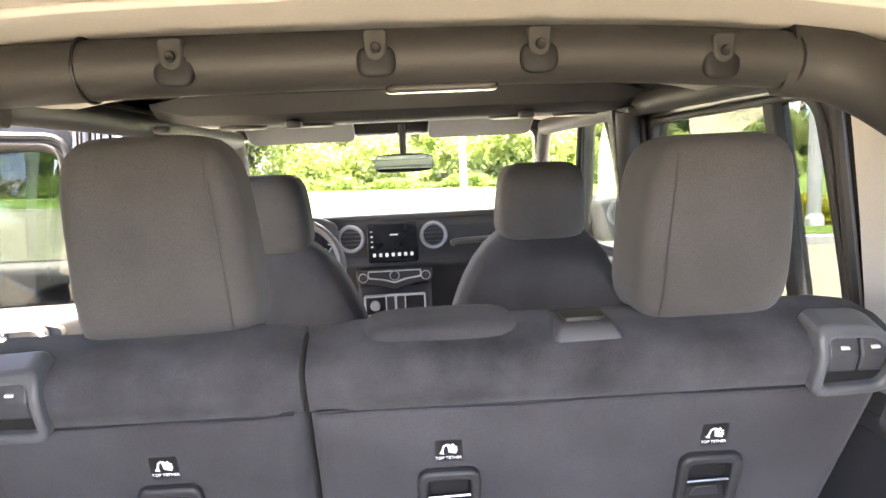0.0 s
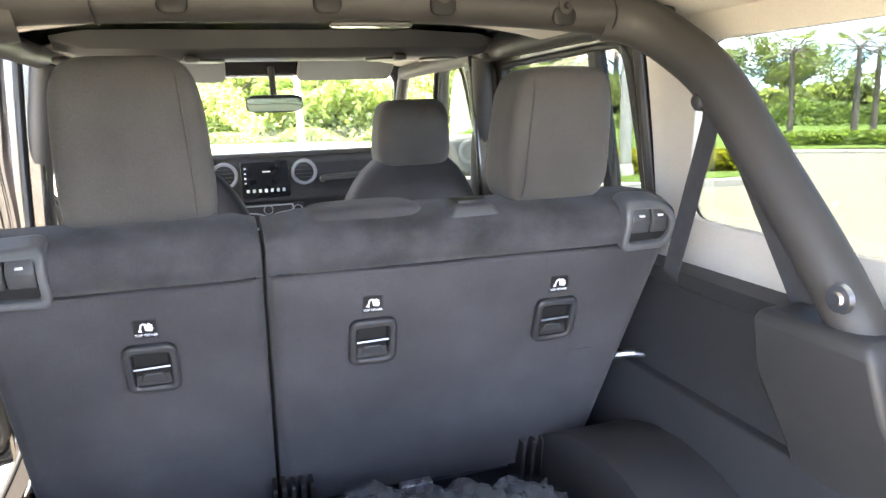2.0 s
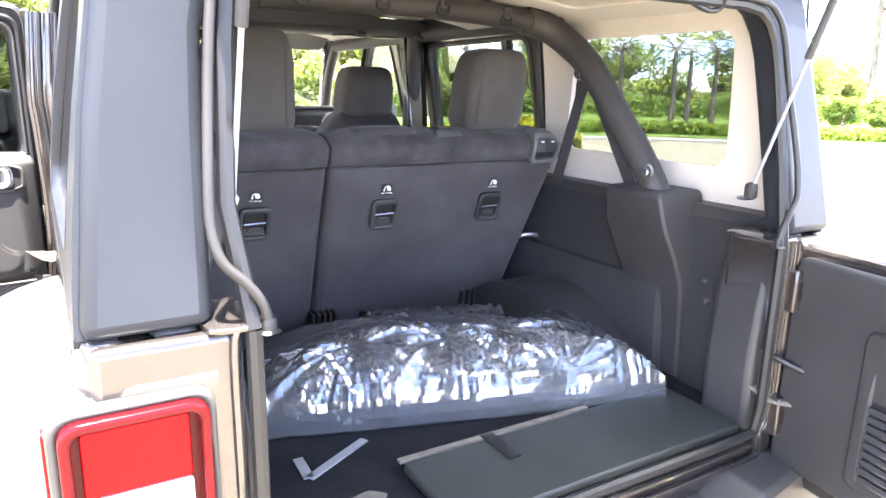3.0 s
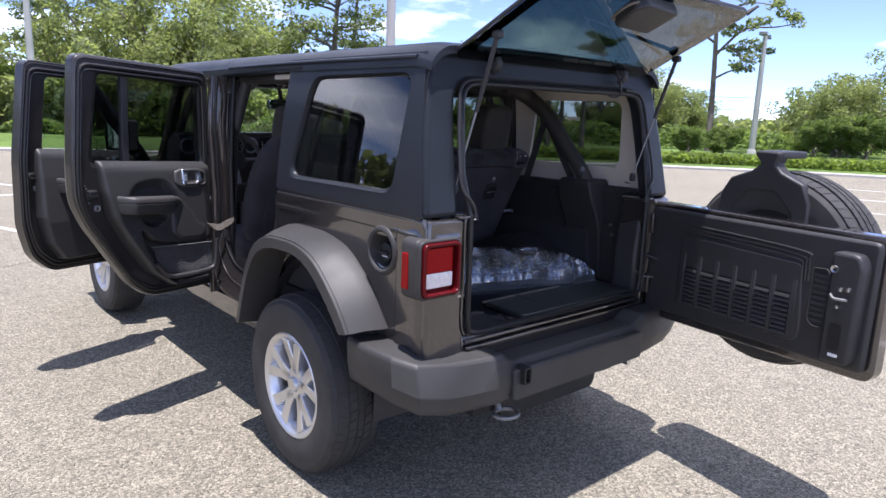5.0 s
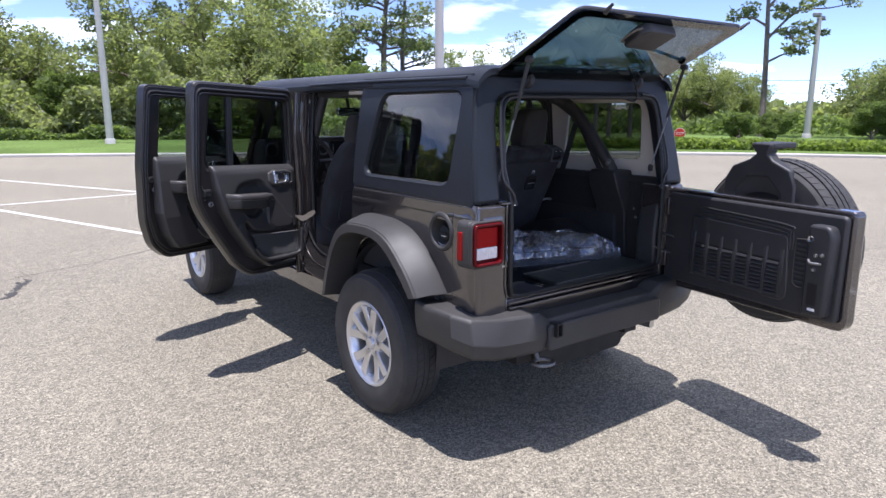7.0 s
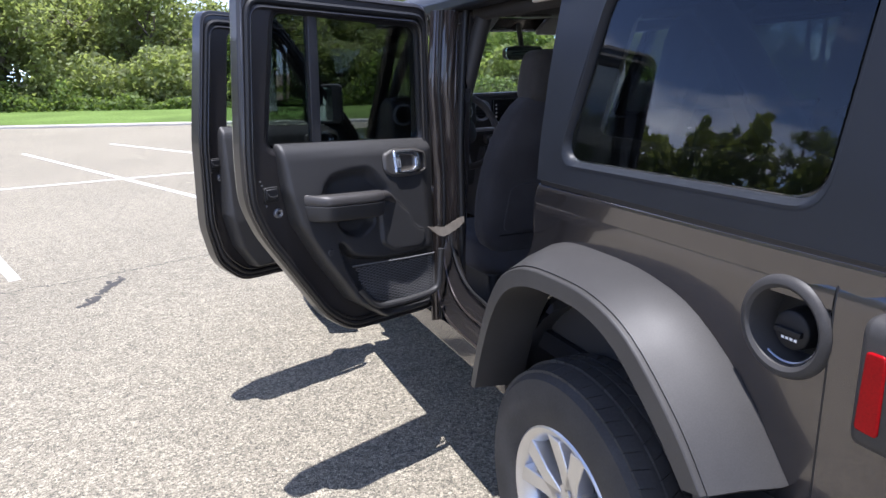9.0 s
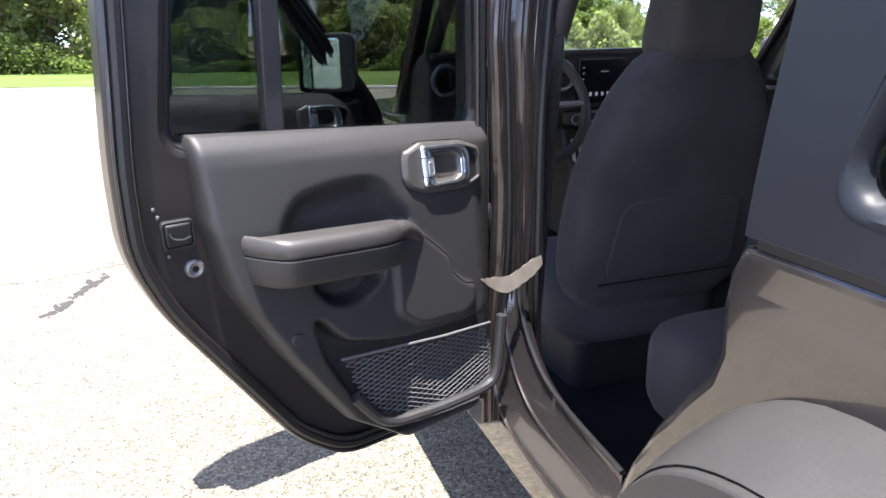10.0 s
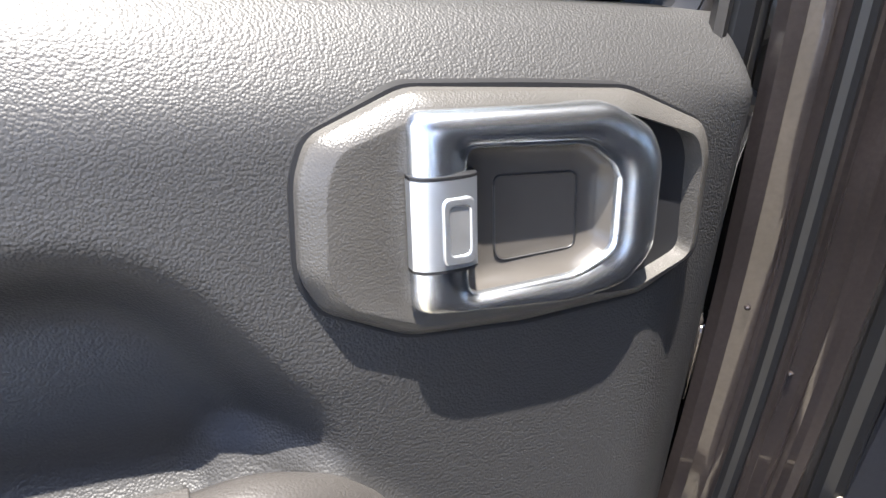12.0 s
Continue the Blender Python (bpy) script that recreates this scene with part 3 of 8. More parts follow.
def stop_sign(x, y):
    t = thing("stop_sign", "red octagonal stop sign on a grey post beyond the hedge", "sign", (x, y, -0.28))
    face = Vector((-2.4 - x, -3.0 - y, 0)).normalized()
    sidev = Vector((-face.y, face.x, 0))
    m = lambda u, v, w: sidev * u + Vector((0, 0, v)) + face * w
    bm = bmesh.new()
    box(bm, -0.02, 0.02, 0, 0.86, -0.02, 0.0, m)
    part("post", bm, STEEL, t)
    oct_ = [(0.25 * math.cos(radians(22.5 + 45 * k)), 0.7 + 0.25 * math.sin(radians(22.5 + 45 * k))) for k in range(8)]
    bm = bmesh.new()
    prism(bm, oct_, m, 0.001, 0.006)
    rim = part("rim", bm, WHITEINK, t)
    bm = bmesh.new()
    prism(bm, [(u * 0.93, 0.7 + (v - 0.7) * 0.93) for u, v in oct_], m, 0.0062, 0.010)
    plate = part("face", bm, REDINK, t)
    m4 = Matrix((sidev, Vector((0, 0, 1)), face)).transposed().to_4x4()
    m4.translation = Vector((0, 0, 0.7)) + face * 0.011
    writing("lettering", "STOP", 0.15, m4, WHITEINK, t)
stop_sign(23.5, 14.95)

# ---------------------------------------------------------------- plants
def leaf_cloud(bm, rnd, c, rad, count, size, squash=0.75, droop=0.0):
    """Many small bent leaves scattered through an uneven blob round c."""
    for _ in range(count):
        while True:
            d = Vector((rnd.uniform(-1, 1), rnd.uniform(-1, 1), rnd.uniform(-1, 1)))
            if 0.15 < d.length < 1:
                break
        d = d.normalized() * (d.length ** 0.5)
        p = c + Vector((d.x * rad, d.y * rad, d.z * rad * squash))
        s = size * rnd.uniform(0.6, 1.4)
        a = Vector((rnd.gauss(0, 1), rnd.gauss(0, 1), rnd.gauss(0, 0.7))).normalized()
        b = a.cross(Vector((rnd.gauss(0, 1), rnd.gauss(0, 1), rnd.gauss(0, 1)))).normalized()
        a, b = a * s, b * s * 0.55
        n = a.cross(b).normalized() * s * 0.2
        v = [bm.verts.new(p - a), bm.verts.new(p + b + n), bm.verts.new(p + a - Vector((0, 0, droop * s))), bm.verts.new(p - b + n)]
        bm.faces.new(v)

SIDES = [5]                                  # sides of a limb
def limb(bm, rnd, p, d, length, r, depth, tips, wig=0.25, up=0.15):
    pts, rs = [p.copy()], [r]
    n = 4
    for i in range(n):
        d = (d + Vector((rnd.gauss(0, wig), rnd.gauss(0, wig), rnd.gauss(0, wig) + up)) * 0.5).normalized()
        p = p + d * length / n
        pts.append(p.copy())
        rs.append(r * (1 - 0.6 * (i + 1) / n))
    tube(bm, pts, rs, SIDES[0] if depth else 3, caps=False)
    tips.append((pts[-1], depth))
    tips.append((pts[-2], depth))
    if depth > 0:
        for k in range(3):
            i = rnd.randint(1, n)
            dd = (d + Vector((rnd.gauss(0, 0.9), rnd.gauss(0, 0.9), rnd.gauss(0, 0.4)))).normalized()
            limb(bm, rnd, pts[i], dd, length * rnd.uniform(0.45, 0.7), rs[i] * 0.7, depth - 1, tips, wig, up)

def make_tree(kind, seed, height, label, share=1.0):
    """A tree; share: how many leaves it has, against one that is seen near."""
    rnd = random.Random(seed)
    big = share ** -0.5
    t = thing("tree", label, "tree", (0, 0, 0), group="trees round the car park")
    wood, leaves, tips = bmesh.new(), bmesh.new(), []
    if kind == "pine":
        lean = Vector((rnd.gauss(0, 0.02), rnd.gauss(0, 0.02), 1))
        pts = [Vector((lean.x * z + 0.12 * math.sin(z * 0.5 + seed), lean.y * z, z - 0.3)) for z in [height * k / 10 for k in range(11)]]
        rs = [0.02 * height * (1 - 0.075 * k) for k in range(11)]
        tube(wood, pts, rs, 10)
        for k in range(int(height * 1.5)):
            f = rnd.uniform(0.30, 1.0)
            i = min(9, int(f * 10))
            p = pts[i].lerp(pts[i + 1], f * 10 - i) if i < 10 else pts[10]
            a = rnd.uniform(0, 2 * math.pi)
            L = height * 0.30 * (1.15 - f) * rnd.uniform(0.5, 1.2) + 0.5
            limb(wood, rnd, p, Vector((math.cos(a), math.sin(a), 0.15)), L, 0.05 + 0.012 * L, 1, tips, 0.25, 0.12)
        for p, dep in tips:
            leaf_cloud(leaves, rnd, p, rnd.uniform(0.35, 0.75), int(44 * share), 0.105 * big, 0.55)
        mat = LEAF_PINE
    elif kind == "bare":
        pts = [Vector((0.25 * math.sin(z * 0.45), 0.1 * z * 0.3, z - 0.3)) for z in [height * k / 10 for k in range(11)]]
        tube(wood, pts, [0.20 * (1 - 0.078 * k) for k in range(11)], 10)
        across = Vector((0.199, -0.976, 0.0))
        for z, run in ((4.6, ((0.9, 0.5), (1.9, 0.55))), (5.9, ((0.7, 0.9), (1.6, 1.5), (2.9, 1.6), (4.2, 1.75))), (6.1, ((0.9, 0.3), (1.6, -0.5), (2.3, -0.3), (2.9, 0.1))), (7.6, ((0.7, 0.8), (1.7, 1.2), (3.0, 1.0))), (8.4, ((-0.6, 0.7), (-1.3, 1.6))),
                       (9.2, ((0.6, 0.9), (1.5, 1.3))), (6.6, ((-0.8, 0.5), (-1.9, 0.6))), (10.4, ((-0.7, 0.9), (-1.6, 1.2))), (11.2, ((0.8, 0.8), (1.8, 1.0)))):
            base = pts[min(9, int(z / height * 10))].lerp(pts[min(10, int(z / height * 10) + 1)], z / height * 10 % 1)
            way = [base] + [base + across * a + Vector((0.3 * math.sin(3 * a + z), 0, b)) for a, b in run]
            way = smooth_path(way, 4)
            tube(wood, way, [0.085 * (1 - 0.75 * i / (len(way) - 1)) for i in range(len(way))], 6, caps=False)
            for i in range(len(way) // 3, len(way)):
                if rnd.random() < 0.75:
                    limb(wood, rnd, way[i], Vector((rnd.gauss(0, 0.6), rnd.gauss(0, 0.8), rnd.uniform(0.1, 0.9))).normalized(), rnd.uniform(0.4, 1.0), 0.025, 0, tips, 0.4, 0.15)
            tips.append((way[-1], 0))
        for p, dep in tips:
            if rnd.random() < 0.62:
                leaf_cloud(leaves, rnd, p, rnd.uniform(0.3, 0.6), 46, 0.12, 0.55)
        mat = LEAF_PINE
    elif kind == "palm":
        pts = [Vector((0.1 * math.sin(z), 0, z - 0.2)) for z in [height * k / 8 for k in range(9)]]
        tube(wood, pts, [0.17 - 0.008 * k for k in range(9)], 10)
        top = pts[-1]
        for k in range(34):
            a, el = rnd.uniform(0, 2 * math.pi), rnd.uniform(-0.6, 1.1)
            d = Vector((math.cos(a) * math.cos(el), math.sin(a) * math.cos(el), math.sin(el)))
            L = rnd.uniform(0.8, 1.2)
            mid = top + d * L
            sd = d.cross(Vector((0, 0, 1))).normalized()
            for j in range(11):
                ang = (j - 5) * 0.24
                dd = (d * math.cos(ang) + sd * math.sin(ang) - Vector((0, 0, 0.25))).normalized()
                tip = mid + dd * rnd.uniform(0.55, 0.8)
                w = d.cross(dd)
                w = (w if w.length > 1e-3 else sd).normalized().cross(dd) * 0.03
                leaves.faces.new([leaves.verts.new(mid - w), leaves.verts.new(mid + w), leaves.verts.new(tip)])
            tube(wood, [top, mid], [0.02, 0.012], 4)
        mat = LEAF_OAK
    else:
        pts = [Vector((0.15 * math.sin(z + seed), 0.1 * z * 0.2, z - 0.2)) for z in [height * 0.4 * k / 5 for k in range(6)]]
        tube(wood, pts, [0.035 * height * (1 - 0.1 * k) for k in range(6)], 10)
        for k in range(9):
            a = 2 * math.pi * (k + rnd.random()) / 9
            limb(wood, rnd, pts[2 + k % 4], Vector((math.cos(a), math.sin(a), rnd.uniform(0.3, 1.3))), height * rnd.uniform(0.30, 0.52), 0.016 * height, 2, tips, 0.35, 0.18)
        for p, dep in tips:
            leaf_cloud(leaves, rnd, p, rnd.uniform(0.06, 0.115) * height, int(54 * share), 0.112 * big, 0.8, 0.3)
        mat = LEAF_OAK if kind == "oak" else LEAF_BRIGHT
    part("trunk", wood, BARK, t)
    part("crown", leaves, mat, t, smooth=False)
    return t

def plant_tree(master, x, y, s, rot, used):
    m = Matrix.Translation((x, y, 0.1)) @ Matrix.Rotation(rot, 4, "Z") @ Matrix.Scale(s, 4)
    if not used[0]:
        used[0] = True
        master.matrix_basis = m
        return master
    c = copy_thing(master, Matrix.Translation((x, y, 0.1)) @ Matrix.Rotation(rot, 4, "Z"))
    c.scale = (s, s, s)
    return c

MASTERS = {
    "pine_a": make_tree("pine", 11, 13.0, "tall slash pine with a loose open crown"),
    "pine_b": make_tree("pine", 12, 11.0, "tall slash pine with a loose open crown"),
    "oak_a": make_tree("oak", 21, 8.5, "spreading dark green live oak with dense leaves"),
    "oak_b": make_tree("oak", 22, 8.0, "spreading dark green live oak with dense leaves"),
    "bright": make_tree("bright", 31, 5.0, "bright green young broadleaf tree at the wood's edge"),
    "bare": make_tree("bare", 46, 13.0, "half-bare old pine with few needle tufts"),
    "oak_far": make_tree("oak", 23, 8.2, "spreading dark green live oak with dense leaves", 0.22),
    "pine_far": make_tree("pine", 14, 11.0, "tall slash pine with a loose open crown", 0.3),
    "palm": make_tree("palm", 51, 4.6, "sabal palm with a round fan-leaf crown"),
}
USED = {k: [False] for k in MASTERS}
def put(kind, x, y, s=1.0, rot=0.0):
    plant_tree(MASTERS[kind], x, y, s, rot, USED[kind])
def ray_place(ex, ey, dx, dy, dist):
    n = math.hypot(dx, dy)
    return ex + dx / n * dist, ey + dy / n * dist
E6 = (-2.8, -3.13)
def seen_from(dx, dy, dist, kind, s, rot=0.0):
    x, y = ray_place(*E6, dx, dy, dist)
    put(kind, x, y, s, rot)
seen_from(0.299, 0.949, 47, "pine_a", 1.1, 0.4)
seen_from(0.20, 0.97, 45, "pine_b", 0.85, 1.4)
seen_from(0.524, 0.844, 44, "pine_b", 1.12, 2.4)
seen_from(0.545, 0.83, 47, "pine_a", 0.85, 3.0)
seen_from(0.877, 0.481, 36, "bare", 0.80, 0.3)
seen_from(0.938, 0.347, 36, "oak_a", 0.56, 0.5)
for dx, dy, dist, s_ in ((0.930, 0.368, 33, 0.40), (0.940, 0.341, 33.5, 0.46), (0.949, 0.315, 33, 0.42)):
    seen_from(dx, dy, dist, "bright", s_, dist)
seen_from(0.825, 0.565, 44, "oak_b", 0.56, 2.6)
seen_from(0.850, 0.527, 43, "oak_a", 0.50, 4.4)
seen_from(0.866, 0.500, 45, "oak_b", 0.42, 1.1)
seen_from(0.945, 0.335, 37, "oak_b", 0.50, 1.9)
seen_from(0.398, 0.914, 42, "oak_a", 1.0, 2.2)
seen_from(0.34, 0.94, 40, "oak_b", 1.02, 0.2)
seen_from(0.43, 0.90, 45, "oak_b", 1.05, 4.0)
seen_from(0.26, 0.965, 41, "oak_a", 0.9, 5.1)
seen_from(0.475, 0.88, 36, "bright", 0.85, 0.0)
seen_from(0.84, 0.54, 45, "oak_a", 0.60, 2.0)
seen_from(0.80, 0.60, 42, "pine_a", 0.50, 5.0)
seen_from(0.86, 0.50, 30, "bright", 0.30, 1.0)
seen_from(0.885, 0.465, 31, "bright", 0.30, 3.0)
seen_from(0.63, 0.78, 55, "oak_b", 0.75, 3.3)
seen_from(0.70, 0.71, 60, "oak_a", 0.85, 3.9)
for dx, dy, dist in ((0.764, 0.645, 26), (0.750, 0.66, 24.5), (0.785, 0.62, 25), (0.70, 0.71, 25)):
    x, y = ray_place(-0.47, -1.31, dx, dy, dist)
    put("palm", x, y, 0.62, dx * 9)
# the wood in front: a thick uneven belt beyond the verge
rnd_w = random.Random(77)
kinds = ["oak_a", "oak_b", "bright", "pine_b", "oak_a", "oak_b", "bright"]
back_line = offset(kerb_line, 14.0)
for i in range(0, len(back_line) - 1):
    x, y = back_line[i]
    if y < -22:
        continue
    for row, dd in enumerate((rnd_w.uniform(0, 4), rnd_w.uniform(7, 12))):
        xx, yy = x + dd * 0.6 + rnd_w.uniform(-1.5, 1.5), y + dd + rnd_w.uniform(-1.5, 1.5)
        right = x > 14
        k = rnd_w.choice(kinds if not right else ["bright", "oak_a", "oak_b"])
        gap = 0.87 < (xx + 2.4) / math.hypot(xx + 2.4, yy + 3.0) < 0.925
        if right and (gap or rnd_w.random() < 0.45):
            continue
        if row:
            k = "pine_far" if k.startswith("pine") else "oak_far"
        put(k, xx, yy, rnd_w.uniform(0.5, 0.78) * (0.62 if right else (0.55 if k.startswith('pine') else 1.0)), rnd_w.uniform(0, 6))
# taller trees where the wood comes nearer
for k, (deg, dist, kind, sc) in enumerate(((-15, 43, "oak_a", 1.08), (-12, 41, "oak_b", 1.10), (-9, 45, "pine_a", 0.95), (-8.5, 41, "oak_a", 1.05), (-5.5, 42, "oak_b", 1.12), (-2.5, 43, "oak_a", 1.12), (0, 45, "pine_a", 1.0), (0.8, 41, "oak_b", 1.0), (3.2, 43, "oak_a", 0.95), (-17, 45, "pine_b", 1.05), (-19, 42, "oak_b", 1.05))):
    put(kind, -2.1 + dist * math.sin(radians(deg)), -1.8 + dist * math.cos(radians(deg)), sc, 1.3 * k)
# trees behind and to the left, seen in reflections
for k in range(40):
    a = radians(rnd_w.uniform(95, 200) if k > 14 else rnd_w.uniform(100, 290))
    d = rnd_w.uniform(52, 75)
    put(rnd_w.choice(["pine_far", "oak_far", "oak_far", "pine_far"]), d * math.cos(a), d * math.sin(a) - 2, rnd_w.uniform(0.6, 0.95), rnd_w.uniform(0, 6))

def undergrowth(line, name, label, mat, height, depth, count, size, seed, base=0.1, uneven=0.5):
    rnd = random.Random(seed)
    bm = bmesh.new()
    for _ in range(count):
        i = rnd.randrange(len(line) - 1)
        t = rnd.random()
        a, b = Vector(line[i]), Vector(line[i + 1])
        p = a.lerp(b, t)
        n = Vector((-(b - a).y, (b - a).x)).normalized()
        hh = height * (1 - 0.5 * uneven + uneven * noise.noise(Vector((p.x * 0.33, p.y * 0.33, seed))))
        q = p + n * rnd.uniform(0, depth)
        z = base + hh * rnd.random() ** 0.7 * (1.0 + uneven * 0.7 * noise.noise(Vector((p.x * 1.1, p.y * 1.1, seed + 4.0))))
        s = size * rnd.uniform(0.6, 1.5)
        u = Vector((rnd.gauss(0, 1), rnd.gauss(0, 1), rnd.gauss(0, 0.8))).normalized() * s
        w = u.cross(Vector((rnd.gauss(0, 1), rnd.gauss(0, 1), rnd.gauss(0, 1)))).normalized() * s * 0.6
        c = Vector((q.x, q.y, z))
        bm.faces.new([bm.verts.new(c - u), bm.verts.new(c + w + u * 0.1), bm.verts.new(c + u), bm.verts.new(c - w + u * 0.1)])
    return tagged(part(name, bm, mat, smooth=False), label, "shrubs", kind="stuff")
def clip_line(line, x0, x1):
    return [p for p in line if x0 <= p[0] <= x1]
front = clip_line(offset(kerb_line, 8.5), -45, 16)
undergrowth(front, "undergrowth", "dense dark green undergrowth at the wood's edge", LEAF_OAK, 3.6, 3.5, 70000, 0.112, 5, 0.1, 0.85)
undergrowth(clip_line(offset(kerb_line, 7.5), -45, 14), "shrubs", "bright green low shrubs along the wood's edge", LEAF_BRIGHT, 2.0, 2.4, 28000, 0.094, 6, 0.1, 1.0)
left_arc = [(50 * math.cos(radians(a)), 50 * math.sin(radians(a))) for a in range(205, 104, -5)]
undergrowth(left_arc, "side_wood", "dark belt of trees beyond the car park", LEAF_OAK, 9.5, 6.0, 30000, 0.36, 12)
right_line = [p for p in offset(kerb_line, 1.2) if p[0] > 14]
undergrowth(right_line, "hedge", "clipped low green hedge along the car park", LEAF_HEDGE, 0.44, 1.3, 26000, 0.070, 8, 0.05, 0.12)
undergrowth([p for p in offset(kerb_line, 12) if p[0] > 16], "far_shrubs", "mixed green shrubs behind the hedge", LEAF_BRIGHT, 1.15, 5.0, 14000, 0.14, 9)
undergrowth([p for p in offset(kerb_line, 22) if p[0] > 16], "far_wood", "distant line of dark trees", LEAF_OAK, 2.1, 8.0, 20000, 0.22, 10)
# the planted island beside the car
bm = bmesh.new()
isl = rounded([(5.2, 9.6), (9.6, 8.6), (11.2, 13.2), (6.4, 14.4)], 1.6, 8)
prism(bm, isl, ident, -0.05, 0.14)
tagged(part("island_kerb", bm, CONCRETE, bevel=0.02), "raised concrete kerb of a planted island", "kerb", kind="structure")
bm = bmesh.new()
cx, cy = 8.1, 11.4
prism(bm, [(cx + (u - cx) * 0.95, cy + (v - cy) * 0.95) for u, v in isl], ident, 0.05, 0.155)
tagged(part("island_grass", bm, GRASS), "grass bed of a planted island", "grass", kind="structure")
undergrowth([(6.2, 10.6), (9.4, 9.7), (10.3, 12.2)], "yellow_shrubs", "yellow-green flowering low shrubs in the island", LEAF_YELLOW, 0.8, 1.0, 4200, 0.07, 12, 0.12)
# overhead wires far off on the right
bm = bmesh.new()
for z in (3.5, 2.7):
    pts = [(22 + 6 * k, 46 - 7.5 * k, z - 0.35 * math.sin(math.pi * k / 8)) for k in range(9)]
    tube(bm, pts, 0.016, 5)
tagged(part("power_line", bm, DARKMETAL), "two thin overhead power cables", "cable", kind="structure")
# ---------------------------------------------------------------- the car: origin on the ground under the rear axle, y forwards
car = thing("suv", "dark granite-grey four-door off-road SUV with open doors and tailgate", "car")
BELT = 1.235

def tub_w(z):
    return 0.785 - 0.03 * max(0.0, (0.75 - z)) / 0.3

def top_w(z):
    return 0.782 - 0.085 * max(0.0, (z - BELT) / 0.58) ** 1.4

# --- rear quarter panels of the tub, with the wheel arch cut out
def quarter(s):
    arch = [(0.0 + 0.52 * math.cos(radians(a)), 0.44 + 0.55 * math.sin(radians(a))) for a in range(168, 11, -12)]
    poly = [(0.353, BELT), (-0.70, BELT + 0.01), (-0.745, BELT + 0.01), (-0.762, BELT - 0.03), (-0.762, 0.70), (-0.74, 0.66), (-0.56, 0.66)] + arch + [(0.55, 0.47), (0.64, 0.47), (0.61, 0.66), (0.545, 0.80), (0.49, 0.90), (0.43, 0.985), (0.39, 1.035), (0.376, 1.08), (0.380, 1.14), (0.374, 1.19)]
    bm = bmesh.new()
    prism(bm, poly, side(s), lambda u, v: tub_w(v) - 0.06, lambda u, v: tub_w(v) - 0.012 * max(0, (-0.70 - u) / 0.06) ** 2)
    q = part("quarter_panel", bm, PAINT, car, "dark granite metallic rear quarter panel", bevel=0.018, seg=4)
    if s < 0:
        # the round opening of the fuel filler goes through the panel
        bm = bmesh.new()
        lathe(bm, [(0.0, 0.70), (0.0725, 0.70), (0.0725, 0.90), (0.0, 0.90)], lambda u, v, w: Vector((-w, -0.51 + u, 1.09 + v)), 40)
        bmesh.ops.remove_doubles(bm, verts=bm.verts, dist=1e-6)
        cutter = part("cutter", bm, PAINT)
        md = q.modifiers.new("opening", "BOOLEAN")
        md.operation, md.object, md.solver = "DIFFERENCE", cutter, "EXACT"
        me = bpy.data.meshes.new_from_object(q.evaluated_get(bpy.context.evaluated_depsgraph_get()))
        q.modifiers.clear()
        q.data = me
        for pg in me.polygons:
            pg.use_smooth = pg.area < 0.004
        bpy.data.objects.remove(cutter)
    return q
quarters = {s: quarter(s) for s in (-1, 1)}

# --- the tub's rolled shoulder under the belt line, and its rounded rear corners
ROLL = [(1.150, 0.0), (1.168, 0.0005), (1.184, 0.0035), (1.200, 0.0085), (1.216, 0.0150), (1.228, 0.0215), (1.2345, 0.0290), (1.2355, 0.045)]
def swept(s, way, levels):
    """A skin along way (x, y and the outward direction), drawn in by the roll towards the belt line."""
    bm = bmesh.new()
    loft(bm, [[Vector((s * (x - nx * d), y - ny * d, z)) for z, d in levels] + [Vector((s * (x - nx * 0.045), y - ny * 0.045, levels[0][0]))] for x, y, nx, ny in way])
    return bm
def shoulder(s):
    part("tub_shoulder", swept(s, [(0.787, y, 1.0, 0.0) for y in (0.350, 0.10, -0.20, -0.597)], ROLL), PAINT, quarters[s], "rolled shoulder of the quarter panel", angle=60)
    turn = [(0.725 + 0.062 * math.cos(a), -0.7065 - 0.062 * math.sin(a), math.cos(a), -math.sin(a)) for a in [radians(7.5 * k) for k in range(13)]]
    way = [(0.787, -0.603, 1.0, 0.0)] + turn + [(0.660, -0.7685, 0.0, -1.0), (0.622 if s < 0 else 0.655, -0.7685, 0.0, -1.0)]
    part("corner_panel", swept(s, way, [(0.668, 0.010), (0.676, 0.002), (0.70, 0.0), (0.90, 0.0)] + ROLL), PAINT, quarters[s], "rounded painted rear corner", angle=60)
for s in (-1, 1):
    shoulder(s)

# --- rear face of the tub: corner posts and sill
def corner_post(s):
    bm = bmesh.new()
    poly = [(s * 0.585, BELT), (s * 0.77, BELT), (s * 0.775, 0.68), (s * 0.75, 0.66), (s * 0.585, 0.66)]
    prism(bm, poly, rear, 0.62, 0.765)
    return part("rear_corner", bm, PAINT, car, "painted rear corner post", bevel=0.012, seg=3)
for s in (-1, 1):
    corner_post(s)
bm = bmesh.new()
box(bm, -0.585, 0.585, 0.62, 0.755, 0.66, 0.775, lambda u, v, w: Vector((u, -v, w)))
part("rear_sill", bm, PAINT, car, "painted sill under the tailgate opening", bevel=0.01)

